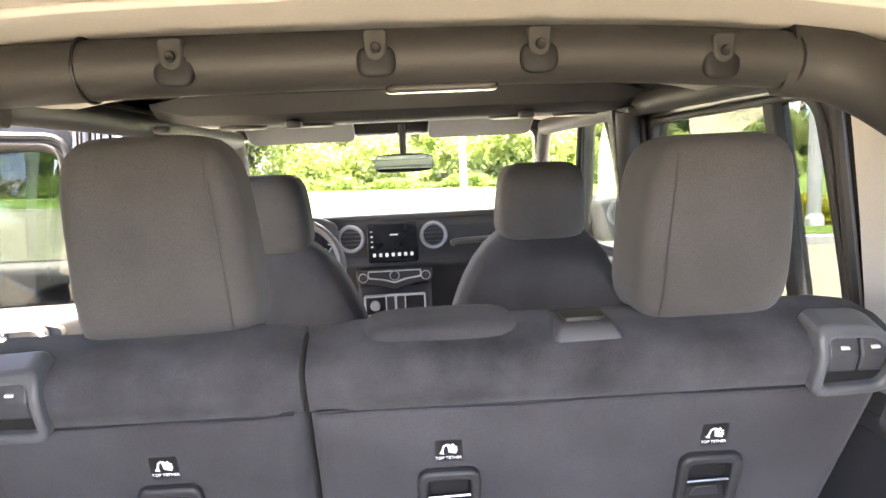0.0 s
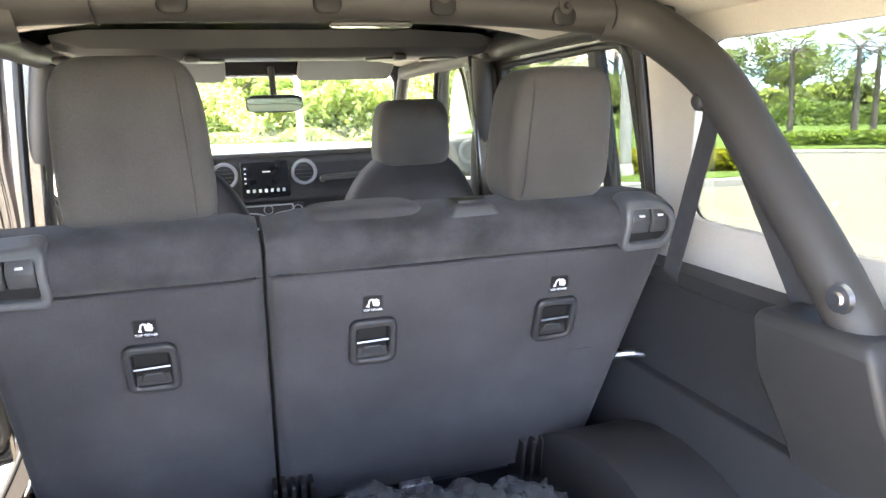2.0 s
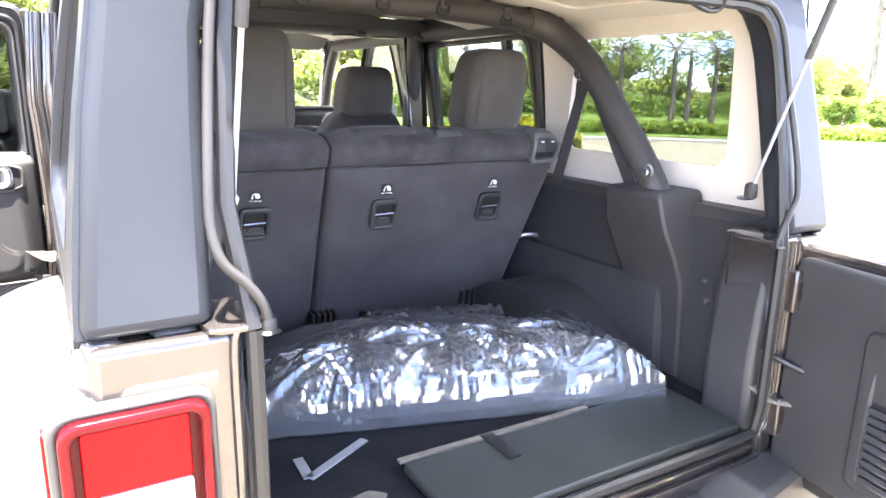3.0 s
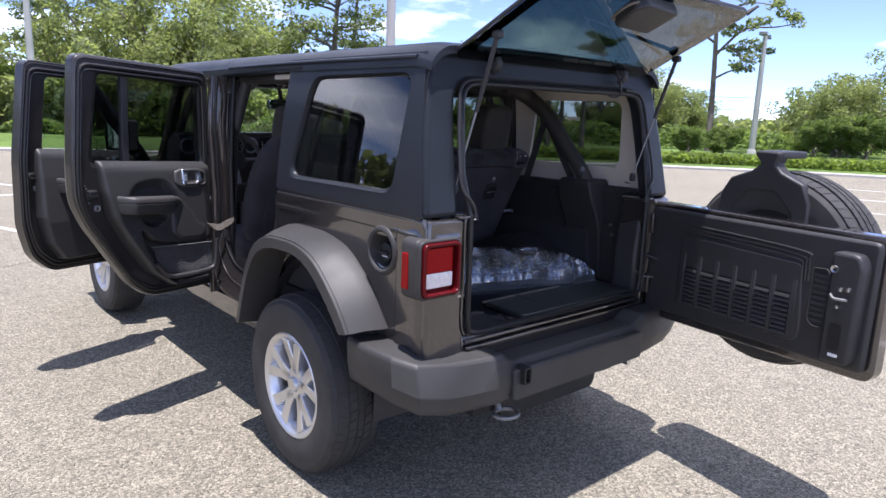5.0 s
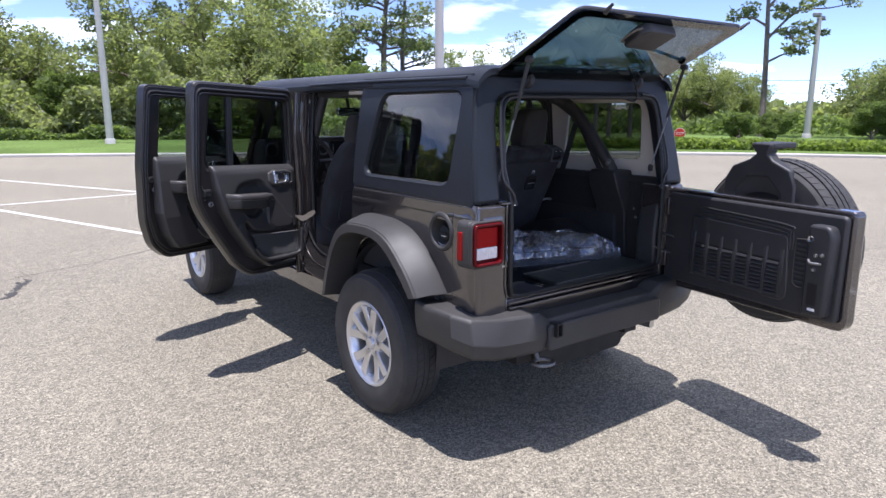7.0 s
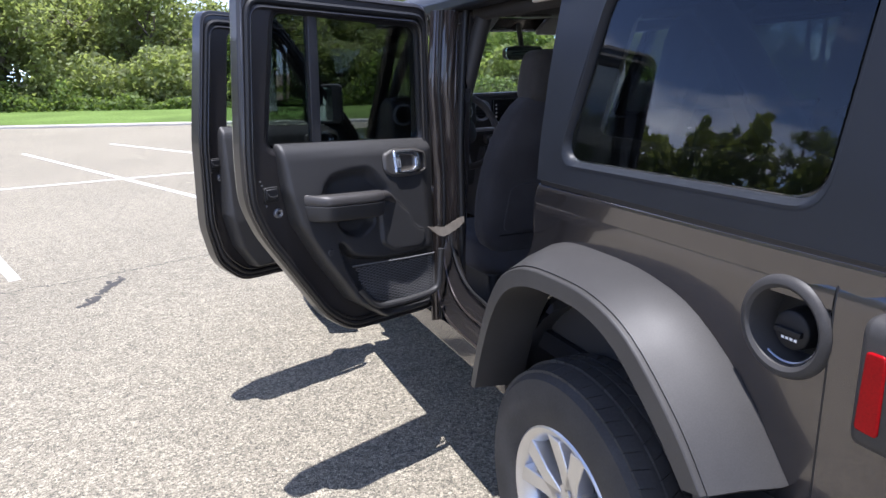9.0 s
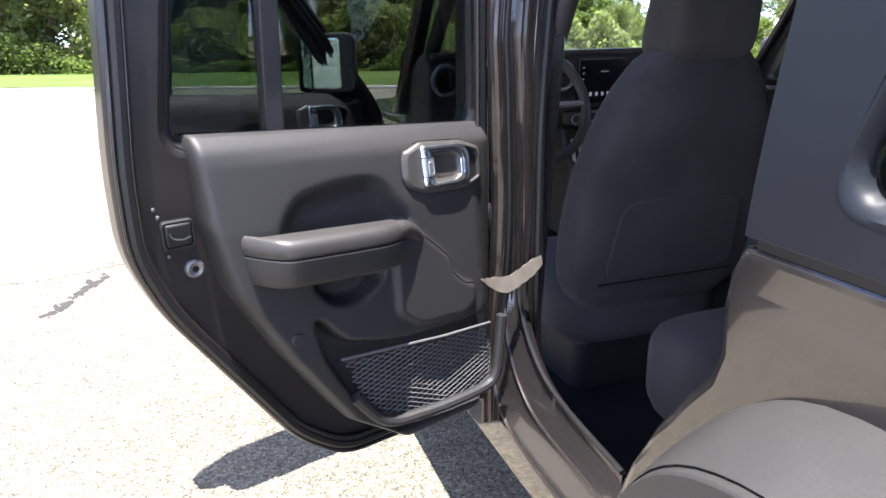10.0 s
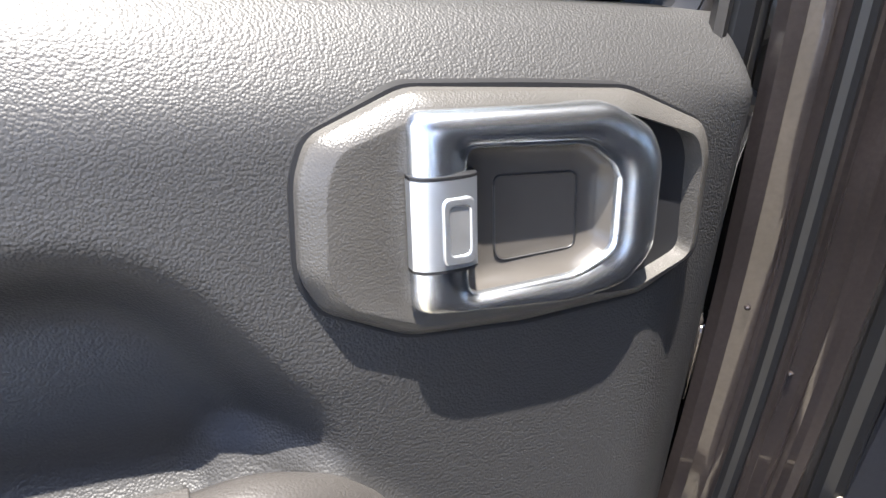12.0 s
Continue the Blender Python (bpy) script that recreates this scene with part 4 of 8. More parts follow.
# --- sills, pillars, floor
for s in (-1, 1):
    bm = bmesh.new()
    prism(bm, [(0.56, 0.46), (2.20, 0.46), (2.20, 0.575), (1.2, 0.575), (0.60, 0.60)], side(s), 0.62, 0.78)
    part("sill", bm, PAINT, car, "painted door sill", bevel=0.015)
    bm = bmesh.new()
    prism(bm, [(1.085, 0.57), (1.17, 0.57), (1.17, 1.20), (1.16, 1.765), (1.085, 1.765)], side(s), lambda u, v: top_w(v) - 0.10, lambda u, v: top_w(v) - 0.012)
    part("centre_pillar", bm, PAINT, car, "painted centre pillar", bevel=0.012)
bm = bmesh.new()
box(bm, -0.74, 0.74, 0.30, 2.25, 0.50, 0.56)
part("cabin_floor", bm, CARPET, car, "black carpeted cabin floor")
bm = bmesh.new()
box(bm, -0.74, 0.74, -0.62, 0.42, 0.70, 0.765)
part("cargo_floor", bm, CARPET, car, "black carpeted cargo floor")
bm = bmesh.new()
box(bm, -0.66, 0.66, 0.36, 0.42, 0.50, 0.765)
part("floor_step", bm, CARPET, car)

# --- hardtop sides with quarter windows
QW = [(0.120, 1.738), (0.238, 1.308), (-0.540, 1.318), (-0.570, 1.745)]
QW_IN = [(0.050, 1.695), (0.137, 1.358), (-0.490, 1.358), (-0.515, 1.695)]
def hardtop_side(s):
    fy, ft = (0.353, 0.345) if s < 0 else (0.262, 0.225)
    outer = [(fy, BELT + 0.006), (ft, 1.825), (-0.635, 1.825), (-0.735, BELT + 0.006)]
    c = (-0.19, 1.53)
    wider = lambda du, dv: [(c[0] + (u - c[0]) * du, c[1] + (v - c[1]) * dv) for u, v in rounded(QW, 0.07, 6)]
    bm = bmesh.new()
    ring(bm, outer, wider(1.045, 1.075), side(s), lambda u, v: top_w(v) - 0.035, lambda u, v: top_w(v))
    ob = part("hardtop_side", bm, HARDTOP, car, "black grained hardtop side panel", bevel=0.003)
    # the moulding slopes in to the glass all round
    bm = bmesh.new()
    m = side(s)
    loft(bm, [[m(u, v, top_w(v) + d) for u, v in wider(a, b)] for a, b, d in ((1.047, 1.078, -0.030), (1.047, 1.078, 0.0005), (1.030, 1.050, 0.001), (1.004, 1.006, -0.0125), (1.0, 1.0, -0.030))], True, False)
    part("window_moulding", bm, HARDTOP, ob, "sloping moulding round the quarter window", angle=50)
    bm = bmesh.new()
    gl = [(c[0] + (u - c[0]) * 0.985, c[1] + (v - c[1]) * 0.98) for u, v in rounded(QW, 0.07, 6)]
    prism(bm, gl, side(s), lambda u, v: top_w(v) - 0.022, lambda u, v: top_w(v) - 0.016)
    g = part("quarter_window", bm, TINT, ob, "dark tinted quarter window glass")
    g.visible_shadow = False
    bm = bmesh.new()
    ring(bm, gl, [(-0.19 + (u + 0.19) * (0.95 if s < 0 else 1.02), 1.53 + (v - 1.53) * (0.86 if s < 0 else 1.02)) for u, v in rounded(QW_IN, 0.05, 6)], side(s), lambda u, v: top_w(v) - 0.0265, lambda u, v: top_w(v) - 0.0235)
    part("black_border", bm, SCREEN, ob, "printed black border of the glass")
    bm = bmesh.new()
    inn = rounded(QW_IN, 0.05, 6)
    ring(bm, [(fy - 0.02, BELT + 0.02), (ft - 0.015, 1.79), (-0.60, 1.79), (-0.69, BELT + 0.02)], inn, side(s), lambda u, v: top_w(v) - 0.055, lambda u, v: top_w(v) - 0.037)
    part("window_lining", bm, LINER, ob, "pale moulded lining round the quarter window", bevel=0.008)
    return ob
for s in (-1, 1):
    hardtop_side(s)

# --- rear hardtop frame round the glass opening
def rear_y(z):
    return 0.755 - 0.10 * max(0, (z - BELT)) / 0.55
bm = bmesh.new()
W = lambda z: top_w(z) - 0.004
outer = [(-W(BELT), BELT + 0.006), (-W(1.5), 1.5), (-W(1.70), 1.70), (-W(1.80) + 0.002, 1.80), (-0.672, 1.835), (-0.62, 1.850), (0.0, 1.862)]
outer = outer + [(-u, v) for u, v in reversed(outer[:-1])]
inner = [(0.618, BELT + 0.006), (0.606, 1.50), (0.597, 1.62), (0.585, 1.672), (0.562, 1.710), (0.525, 1.731), (0.46, 1.735), (0, 1.735)]
inner = inner + [(-u, v) for u, v in reversed(inner[:-1])]
half = outer + inner
prism(bm, half, rear, lambda u, v: rear_y(v) - 0.07, lambda u, v: rear_y(v))
part("hardtop_rear", bm, HARDTOP, car, "black grained rear frame of the hardtop", bevel=0.02, seg=3)

# --- roof shell and lining
def roof_z(x, y):
    f = abs(x) / 0.70
    edge = 1.80
    return edge + 0.058 * (1 - f ** 3) - 0.012 * max(0, (y - 0.9)) ** 1.5 * 0.35
def shell_z(x, y):
    """Top of the hardtop's shell: flat, with a round shoulder at each side."""
    f = max(0.0, (abs(x) - 0.60) / 0.112)
    back = max(0.0, (-0.60 - y) / 0.085)
    return 1.862 + 0.014 * (1 - (x / 0.7) ** 2) - 0.062 * f ** 2.6 - 0.016 * back ** 2 - 0.012 * max(0, (y - 0.9)) ** 1.5 * 0.35
def shell_strip(xs, y0, y1, name, label, ny=10):
    bm = bmesh.new()
    rings = []
    for k in range(ny + 1):
        y = y0 + (y1 - y0) * k / ny
        rings.append([Vector((x, y, shell_z(x, y))) for x in xs] + [Vector((x, y, shell_z(x, y) - 0.028)) for x in reversed(xs)])
    loft(bm, rings)
    return part(name, bm, HARDTOP, car, label, angle=50)
SHOULDER = [0.0, 0.15, 0.30, 0.45, 0.56, 0.60, 0.63, 0.655, 0.675, 0.69, 0.70, 0.708, 0.712]
def roof_strip(y0, y1, name, mat, dz0, dz1, wx, label):
    bm = bmesh.new()
    rings = []
    n = 14
    for k in range(9):
        y = y0 + (y1 - y0) * k / 8
        xs = [-wx + 2 * wx * i / n for i in range(n + 1)]
        rings.append([Vector((x, y, roof_z(x * 0.70 / wx, y) + dz1)) for x in xs] + [Vector((x, y, roof_z(x * 0.70 / wx, y) + dz0)) for x in reversed(xs)])
    loft(bm, rings)
    return part(name, bm, mat, car, label, bevel=0.008)
shell_strip([-x for x in reversed(SHOULDER[1:])] + SHOULDER, -0.685, 1.058, "rear_roof", "black grained hardtop roof", 22)
roof_strip(-0.62, 0.60, "rear_headlining", LINER, -0.06, -0.034, 0.66, "pale lining under the hardtop roof")
# moulded fields pressed into the rear lining
for x0, x1, y0, y1 in ((-0.56, -0.02, -0.55, -0.06), (0.02, 0.56, -0.55, -0.06), (-0.56, 0.56, 0.14, 0.54)):
    bm = bmesh.new()
    ring(bm, rrect(x0, x1, y0, y1, 0.06), rrect(x0 + 0.035, x1 - 0.035, y0 + 0.035, y1 - 0.035, 0.04), ident, lambda u, v: roof_z(u * 0.70 / 0.66, v) - 0.068, lambda u, v: roof_z(u * 0.70 / 0.66, v) - 0.058, 40)
    part("lining_bead", bm, LINER, car, bevel=0.004)
for s in (-1, 1):
    xs = [s * max(x, 0.0006) for x in SHOULDER]
    shell_strip(xs, 1.062, 1.998, "roof_panel", "removable black front roof panel")
    bm = bmesh.new()
    rings = []
    for k in range(9):
        y = 1.10 + 0.80 * k / 8
        xs = [s * (0.002 + 0.63 * i / 8) for i in range(9)]
        rings.append([Vector((x, y, roof_z(x, y) - 0.034)) for x in xs] + [Vector((x, y, roof_z(x, y) - 0.055)) for x in reversed(xs)])
    loft(bm, rings)
    part("headlining", bm, LINER, car, "pale headlining panel", bevel=0.006)
# drip rails over the doors
for s in (-1, 1):
    bm = bmesh.new()
    prism(bm, [(0.22, 1.775), (1.98, 1.745), (1.98, 1.80), (0.22, 1.815)], side(s), 0.63, 0.715)
    part("roof_rail", bm, HARDTOP, car, "black roof rail above the doors", bevel=0.012)
    bm = bmesh.new()
    tube(bm, smooth_path([(s * 0.708, -0.60, 1.806), (s * 0.712, 0.2, 1.808), (s * 0.712, 1.0, 1.802)], 5), 0.009, 8)
    part("drip_rail", bm, HARDTOP, car)

# --- windscreen frame, cowl, bonnet, front wings, grille
bm = bmesh.new()
ws = lambda u, v, w: Vector((u, 2.28 - (v - 1.20) * 0.52 + w, v))
ring(bm, [(-0.70, 1.20), (0.70, 1.20), (0.64, 1.80), (-0.64, 1.80)], rounded([(-0.63, 1.27), (0.63, 1.27), (0.585, 1.735), (-0.585, 1.735)], 0.05), ws, -0.035, 0.03)
part("windscreen_frame", bm, PAINT, car, "painted windscreen frame", bevel=0.012)
bm = bmesh.new()
prism(bm, rounded([(-0.635, 1.265), (0.635, 1.265), (0.59, 1.74), (-0.59, 1.74)], 0.05), ws, 0.0, 0.005)
g = part("windscreen", bm, CLEARGL, car, "clear windscreen glass")
g.visible_shadow = False
bm = bmesh.new()
rings = []
for k in range(9):
    y = 2.26 + 1.22 * k / 8
    hw = 0.66 - 0.10 * k / 8
    rings.append([Vector((-hw, y, 1.02)), Vector((-hw, y, 1.17 - 0.05 * k / 8)), Vector((-hw * 0.82, y, 1.215 - 0.06 * k / 8)), Vector((0, y, 1.235 - 0.06 * k / 8)), Vector((hw * 0.82, y, 1.215 - 0.06 * k / 8)), Vector((hw, y, 1.17 - 0.05 * k / 8)), Vector((hw, y, 1.02))])
loft(bm, rings)
part("bonnet", bm, PAINT, car, "painted bonnet", bevel=0.015)
bm = bmesh.new()
box(bm, -0.62, 0.62, 2.24, 3.50, 0.55, 1.03)
part("front_body", bm, PAINT, car, "painted front body sides", bevel=0.02)
bm = bmesh.new()
prism(bm, rounded([(-0.60, 0.72), (0.60, 0.72), (0.58, 1.13), (-0.58, 1.13)], 0.06), lambda u, v, w: Vector((u, w, v)), 3.50, 3.56)
grille = part("grille", bm, PAINT, car, "seven-slot painted grille", bevel=0.012)
for k in range(7):
    bm = bmesh.new()
    prism(bm, rrect(-0.24 + 0.08 * k - 0.024, -0.24 + 0.08 * k + 0.024, 0.80, 1.06, 0.02), lambda u, v, w: Vector((u, w, v)), 3.555, 3.564)
    part("slot", bm, BLACKP, grille)
for s in (-1, 1):
    bm = bmesh.new()
    lathe(bm, [(0.001, 3.585), (0.07, 3.58), (0.095, 3.57), (0.10, 3.55)], lambda u, v, w: Vector((s * 0.43 + u, w, 0.96 + v)), 24)
    part("headlight", bm, TAILWHITE, car, "round clear headlight")
bm = bmesh.new()
prism(bm, [(-0.80, 3.45), (0.80, 3.45), (0.78, 3.62), (0.55, 3.74), (-0.55, 3.74), (-0.78, 3.62)], ident, 0.48, 0.68)
part("front_bumper", bm, FLARE, car, "grey plastic front bumper", bevel=0.03)

# --- wheel-arch flares
def flare(s, y0, rear_end):
    base_p = [(0.53, 0.56), (0.478, 0.75), (0.41, 0.908), (0.325, 1.020), (0.205, 1.088), (0.02, 1.100), (-0.15, 1.090), (-0.30, 1.042), (-0.46, 0.918), (-0.553, 0.790)]
    lip_p = [(0.475, 0.575), (0.418, 0.74), (0.350, 0.885), (0.270, 0.985), (0.155, 1.035), (0.01, 1.050), (-0.13, 1.043), (-0.255, 0.995), (-0.395, 0.875), (-0.482, 0.774)]
    inn_p = [(0.415, 0.58), (0.360, 0.72), (0.298, 0.835), (0.225, 0.915), (0.125, 0.958), (0.0, 0.970), (-0.115, 0.963), (-0.220, 0.920), (-0.340, 0.825), (-0.410, 0.757)]
    if not rear_end:
        base_p, lip_p, inn_p = [[(-u * 1.05, v) for u, v in q] for q in (base_p, lip_p, inn_p)]
    mixp = lambda k: [(a + (c - a) * k, b + (d - b) * k) for (a, b), (c, d) in zip(lip_p, inn_p)]
    blend = lambda p, q, k: [(a + (c - a) * k, b + (d - b) * k) for (a, b), (c, d) in zip(p, q)]
    inn_p = blend(lip_p, inn_p, 0.42)
    lip_p = blend(base_p, lip_p, 0.70)
    curve = lambda q, x: smooth_path([(s * x, y0 + u, v) for u, v in q], 4)
    C = [curve(base_p, 0.775), curve(base_p, 0.80), curve([((a + c) / 2, (b + d) / 2 + 0.004) for (a, b), (c, d) in zip(base_p, lip_p)], 0.868), curve(lip_p, 0.928), curve(mixp(0.05), 0.9235), curve(mixp(0.10), 0.9375), curve(mixp(0.16), 0.9405), curve(inn_p, 0.944), curve(inn_p, 0.925), curve([(u * 0.985, v - 0.012) for u, v in inn_p], 0.80), curve([(u * 0.985, v - 0.012) for u, v in inn_p], 0.775)]
    bm = bmesh.new()
    loft(bm, [[c[i] for c in C] for i in range(len(C[0]))])
    return part("wheel_flare", bm, FLARE, car, "grey moulded wheel-arch flare", bevel=0.0025, angle=32)
for s in (-1, 1):
    flare(s, 0.0, True)
    flare(s, 3.008, False)
    for y0 in (0.0, 3.008):
        bm = bmesh.new()
        arc = [(0.47 * math.cos(radians(a)), 0.45 + 0.50 * math.sin(radians(a))) for a in range(-10, 191, 10)]
        rings = [[Vector((s * x, y0 + u, v)) for u, v in arc] for x in (0.45, 0.62, 0.785)]
        loft(bm, rings, closed=False, caps=False)
        bm.faces.new([bm.verts.new((s * 0.45, y0 + u, v)) for u, v in arc])
        part("wheel_housing", bm, BLACKP, car, "black wheel housing")

# --- underbody
bm = bmesh.new()
for s in (-1, 1):
    box(bm, s * 0.42 - 0.05, s * 0.42 + 0.05, -0.72, 3.4, 0.40, 0.52)
part("chassis_rails", bm, DARKMETAL, car)
for y0 in (0.0, 3.008):
    bm = bmesh.new()
    tube(bm, [(-0.75, y0, 0.39), (0.75, y0, 0.39)], 0.045, 12)
    pillow(bm, -0.14, 0.14, y0 - 0.14, y0 + 0.14, 0.27, 0.51, n=4)
    part("axle", bm, DARKMETAL, car)
bm = bmesh.new()
prism(bm, rrect(-0.25, 0.42, 0.30, 0.55, 0.05), lambda u, v, w: Vector((u, w, v)), -0.66, -0.42)
part("silencer", bm, DARKMETAL, car)

# --- wheels
def wheel(name_parent, m, spare=False):
    """A wheel, its axis along w; w grows outward."""
    R, B = 0.40, 0.232
    prof = [(0.225, -0.105), (0.25, -0.118), (0.31, -0.124), (0.365, -0.118), (0.385, -0.098), (0.394, -0.07), (R, -0.03), (R, 0.03), (0.394, 0.07), (0.385, 0.098), (0.365, 0.118), (0.31, 0.124), (0.25, 0.118), (0.225, 0.105)]
    bm = bmesh.new()
    lathe(bm, prof, m, 64)
    ty = part("tyre", bm, RUBBER, name_parent, "black all-terrain tyre")
    blocks = bmesh.new()
    nb = 60
    for row, (w0, w1, ph) in enumerate(((-0.103, -0.062, 0), (-0.052, -0.02, 0.5), (-0.012, 0.012, 0.25), (0.02, 0.052, 0.75), (0.062, 0.103, 0.4))):
        for k in range(nb):
            a0 = 2 * math.pi * (k + ph) / nb
            a1 = a0 + 2 * math.pi / nb * 0.92
            r0 = 0.390 if 0 < row < 4 else 0.378
            r1 = 0.4045 if 0 < row < 4 else 0.398
            sk = 0.012 if row % 2 else -0.012
            vs = []
            for a, w, sh in ((a0, w0, 0), (a1, w0, 0), (a1, w1, sk), (a0, w1, sk)):
                for r in (r0, r1):
                    aa = a + sh / 0.4
                    edge = 0.010 if abs(w) > 0.1 else 0.0
                    vs.append(blocks.verts.new(m((r - edge) * math.cos(aa), (r - edge) * math.sin(aa), w)))
            for q in ((1, 3, 5, 7), (0, 1, 3, 2), (2, 3, 5, 4), (4, 5, 7, 6), (6, 7, 1, 0)):
                blocks.faces.new([vs[i] for i in q])
    part("tread", blocks, RUBBER, ty if ty.parent is not car else ty, smooth=False)
    rim = bmesh.new()
    lathe(rim, [(0.19, -0.10), (0.225, -0.11), (0.238, -0.112), (0.222, -0.095), (0.205, -0.04), (0.20, 0.05), (0.212, 0.085), (0.222, 0.098), (0.236, 0.108), (0.240, 0.112), (0.234, 0.116), (0.222, 0.112), (0.208, 0.098), (0.198, 0.07)], m, 64)
    rm = part("rim", rim, ALLOY, name_parent, "silver alloy rim")
    for k in range(5):
        # five split spokes
        for sg in (-1, 1):
            a = 2 * math.pi * k / 5 + math.pi / 2
            b = a + sg * 0.275
            p0 = (0.05 * math.cos(a), 0.05 * math.sin(a))
            p1 = (0.115 * math.cos(a + sg * 0.17), 0.115 * math.sin(a + sg * 0.17))
            p2 = (0.212 * math.cos(b), 0.212 * math.sin(b))
            bm = bmesh.new()
            rr = []
            for (u, v), wid, h0, h1 in ((p0, 0.034, 0.030, 0.086), (p1, 0.031, 0.045, 0.094), (p2, 0.037, 0.06, 0.106)):
                tx, ty_ = -math.sin(a), math.cos(a)
                rr.append([m(u - tx * wid, v - ty_ * wid, h0), m(u - tx * wid * 0.8, v - ty_ * wid * 0.8, h1), m(u + tx * wid * 0.8, v + ty_ * wid * 0.8, h1), m(u + tx * wid, v + ty_ * wid, h0)])
            loft(bm, rr)
            part("spoke", bm, ALLOY, rm, bevel=0.004)
    bm = bmesh.new()
    lathe(bm, [(0.0, 0.104), (0.030, 0.103), (0.034, 0.096), (0.036, 0.088), (0.074, 0.083), (0.082, 0.066), (0.082, 0.02), (0.0, 0.0)], m, 28)
    part("hub_cap", bm, ALLOY, rm, "silver hub with centre cap")
    for k in range(5):
        a = 2 * math.pi * k / 5 + 0.3
        bm = bmesh.new()
        at = lambda u, v, w: m(0.0585 * math.cos(a) + u, 0.0585 * math.sin(a) + v, w)
        lathe(bm, [(0.0, 0.0935), (0.008, 0.0925), (0.010, 0.086), (0.010, 0.06)], at, 8)
        part("lug_nut", bm, STEEL, rm)
        bm = bmesh.new()
        lathe(bm, [(0.0095, 0.0848), (0.0155, 0.0848), (0.0155, 0.080)], at, 14)
        part("nut_well", bm, DARKMETAL, rm)
    bm = bmesh.new()
    lathe(bm, [(0.0, -0.02), (0.15, -0.02), (0.15, 0.0), (0.0, 0.0)], m, 32)
    part("brake_disc", bm, DARKMETAL, rm)
for s in (-1, 1):
    for y0 in (0.0, 3.008):
        wh = new("wheel")
        wh.parent = car
        wh.location = (s * 0.80, y0, 0.40)
        wh["label"] = "black off-road tyre on a silver split-spoke alloy wheel"
        wheel(wh, (lambda s_: lambda u, v, w: Vector((s_ * w, u, v)))(s))
# ---------------------------------------------------------------- open doors on the left side
def swing(px, py, dx, dy):
    n = math.hypot(dx, dy)
    dx, dy = dx / n, dy / n
    # u along the door from its hinge, v up, w outward (towards the outer skin)
    return lambda u, v, w: Vector((px + dx * u + dy * w, py + dy * u - dx * w, v))
REAR_D = swing(-0.809, 1.093, -0.605, -0.212)
FRONT_D = (lambda q: lambda u, v, w: q(u * 0.975, v, w))(swing(-0.80, 2.08, -0.735, -0.280))

def door(m, outline, hole, label, pane=None, lined=False):
    w0, wp = (0.052, 0.066) if lined else (0.02, 0.052)
    bm = bmesh.new()
    ring(bm, rounded(outline, 0.05, 4), rounded(hole, 0.05, 5), m, w0, 0.095)
    d = part("door", bm, PAINT, car, label, bevel=0.018, seg=3)
    d.data.materials.append(DOOR_SHADED)
    # all but the outer skin gets the paint darkened to stand for shade
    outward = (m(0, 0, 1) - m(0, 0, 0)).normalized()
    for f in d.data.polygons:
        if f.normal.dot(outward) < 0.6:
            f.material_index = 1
    c = (sum(p[0] for p in hole) / len(hole), sum(p[1] for p in hole) / len(hole))
    if lined:
        bm = bmesh.new()
        big = lambda k: [(c[0] + (u - c[0]) * k, c[1] + (v - c[1]) * k * 1.0) for u, v in rounded(hole, 0.05, 5)]
        ring(bm, big(1.05), big(0.99), m, 0.046, 0.092)
        part("window_surround", bm, BLACKP, d, "black trim round the door window", bevel=0.004)
    bm = bmesh.new()
    prism(bm, [(c[0] + (u - c[0]) * 1.01, c[1] + (v - c[1]) * 1.01) for u, v in rounded(hole, 0.05, 5)], m, wp, wp + 0.005)
    g = part("window_pane", bm, pane or TINT, d, "tinted door glass")
    g.visible_shadow = False
    bm = bmesh.new()
    co = (sum(p[0] for p in outline) / len(outline), sum(p[1] for p in outline) / len(outline))
    sh = lambda k: [(co[0] + (u - co[0]) * k, co[1] + (v - co[1]) * k) for u, v in rounded(outline, 0.05, 4)]
    path = [m(u, v, w0 - 0.006) for u, v in sh(0.93)]
    tube(bm, path + [path[0]], 0.011, 8, caps=False)
    part("weather_seal", bm, SEAL, d, "black rubber door seal")
    bm = bmesh.new()
    path = [m(u, v, wp - 0.012) for u, v in rounded([(c[0] + (u - c[0]) * 1.03, c[1] + (v - c[1]) * 1.03) for u, v in hole], 0.05, 5)]
    tube(bm, path + [path[0]], 0.008 if lined else 0.016, 8, caps=False)
    part("glass_seal", bm, SEAL, d)
    return d

rd_outline = [(-0.03, 0.61), (0.385, 0.62), (0.49, 0.70), (0.712, 1.035), (0.758, 1.15), (0.758, 1.30), (0.715, 1.82), (-0.03, 1.785)]
rd_hole = [(0.02, 1.285), (0.668, 1.312), (0.605, 1.745), (0.02, 1.71)]
REAR_DIV = [(0.457, 1.285), (0.494, 1.29), (0.478, 1.74), (0.442, 1.735)]
rear_door = door(REAR_D, rd_outline, rd_hole, "open rear passenger door with a dark trim panel")
bm = bmesh.new()
prism(bm, REAR_DIV, REAR_D, 0.035, 0.066)
part("window_divider", bm, BLACKP, rear_door, "black upright between the panes", bevel=0.004)
fd_outline = [(-0.03, 0.61), (0.72, 0.62), (0.83, 0.72), (0.872, 0.90), (0.860, 1.28), (0.785, 1.82), (0.42, 1.80), (0.02, 1.30), (-0.03, 1.22)]
fd_hole = [(0.12, 1.29), (0.725, 1.31), (0.672, 1.74), (0.44, 1.735)]
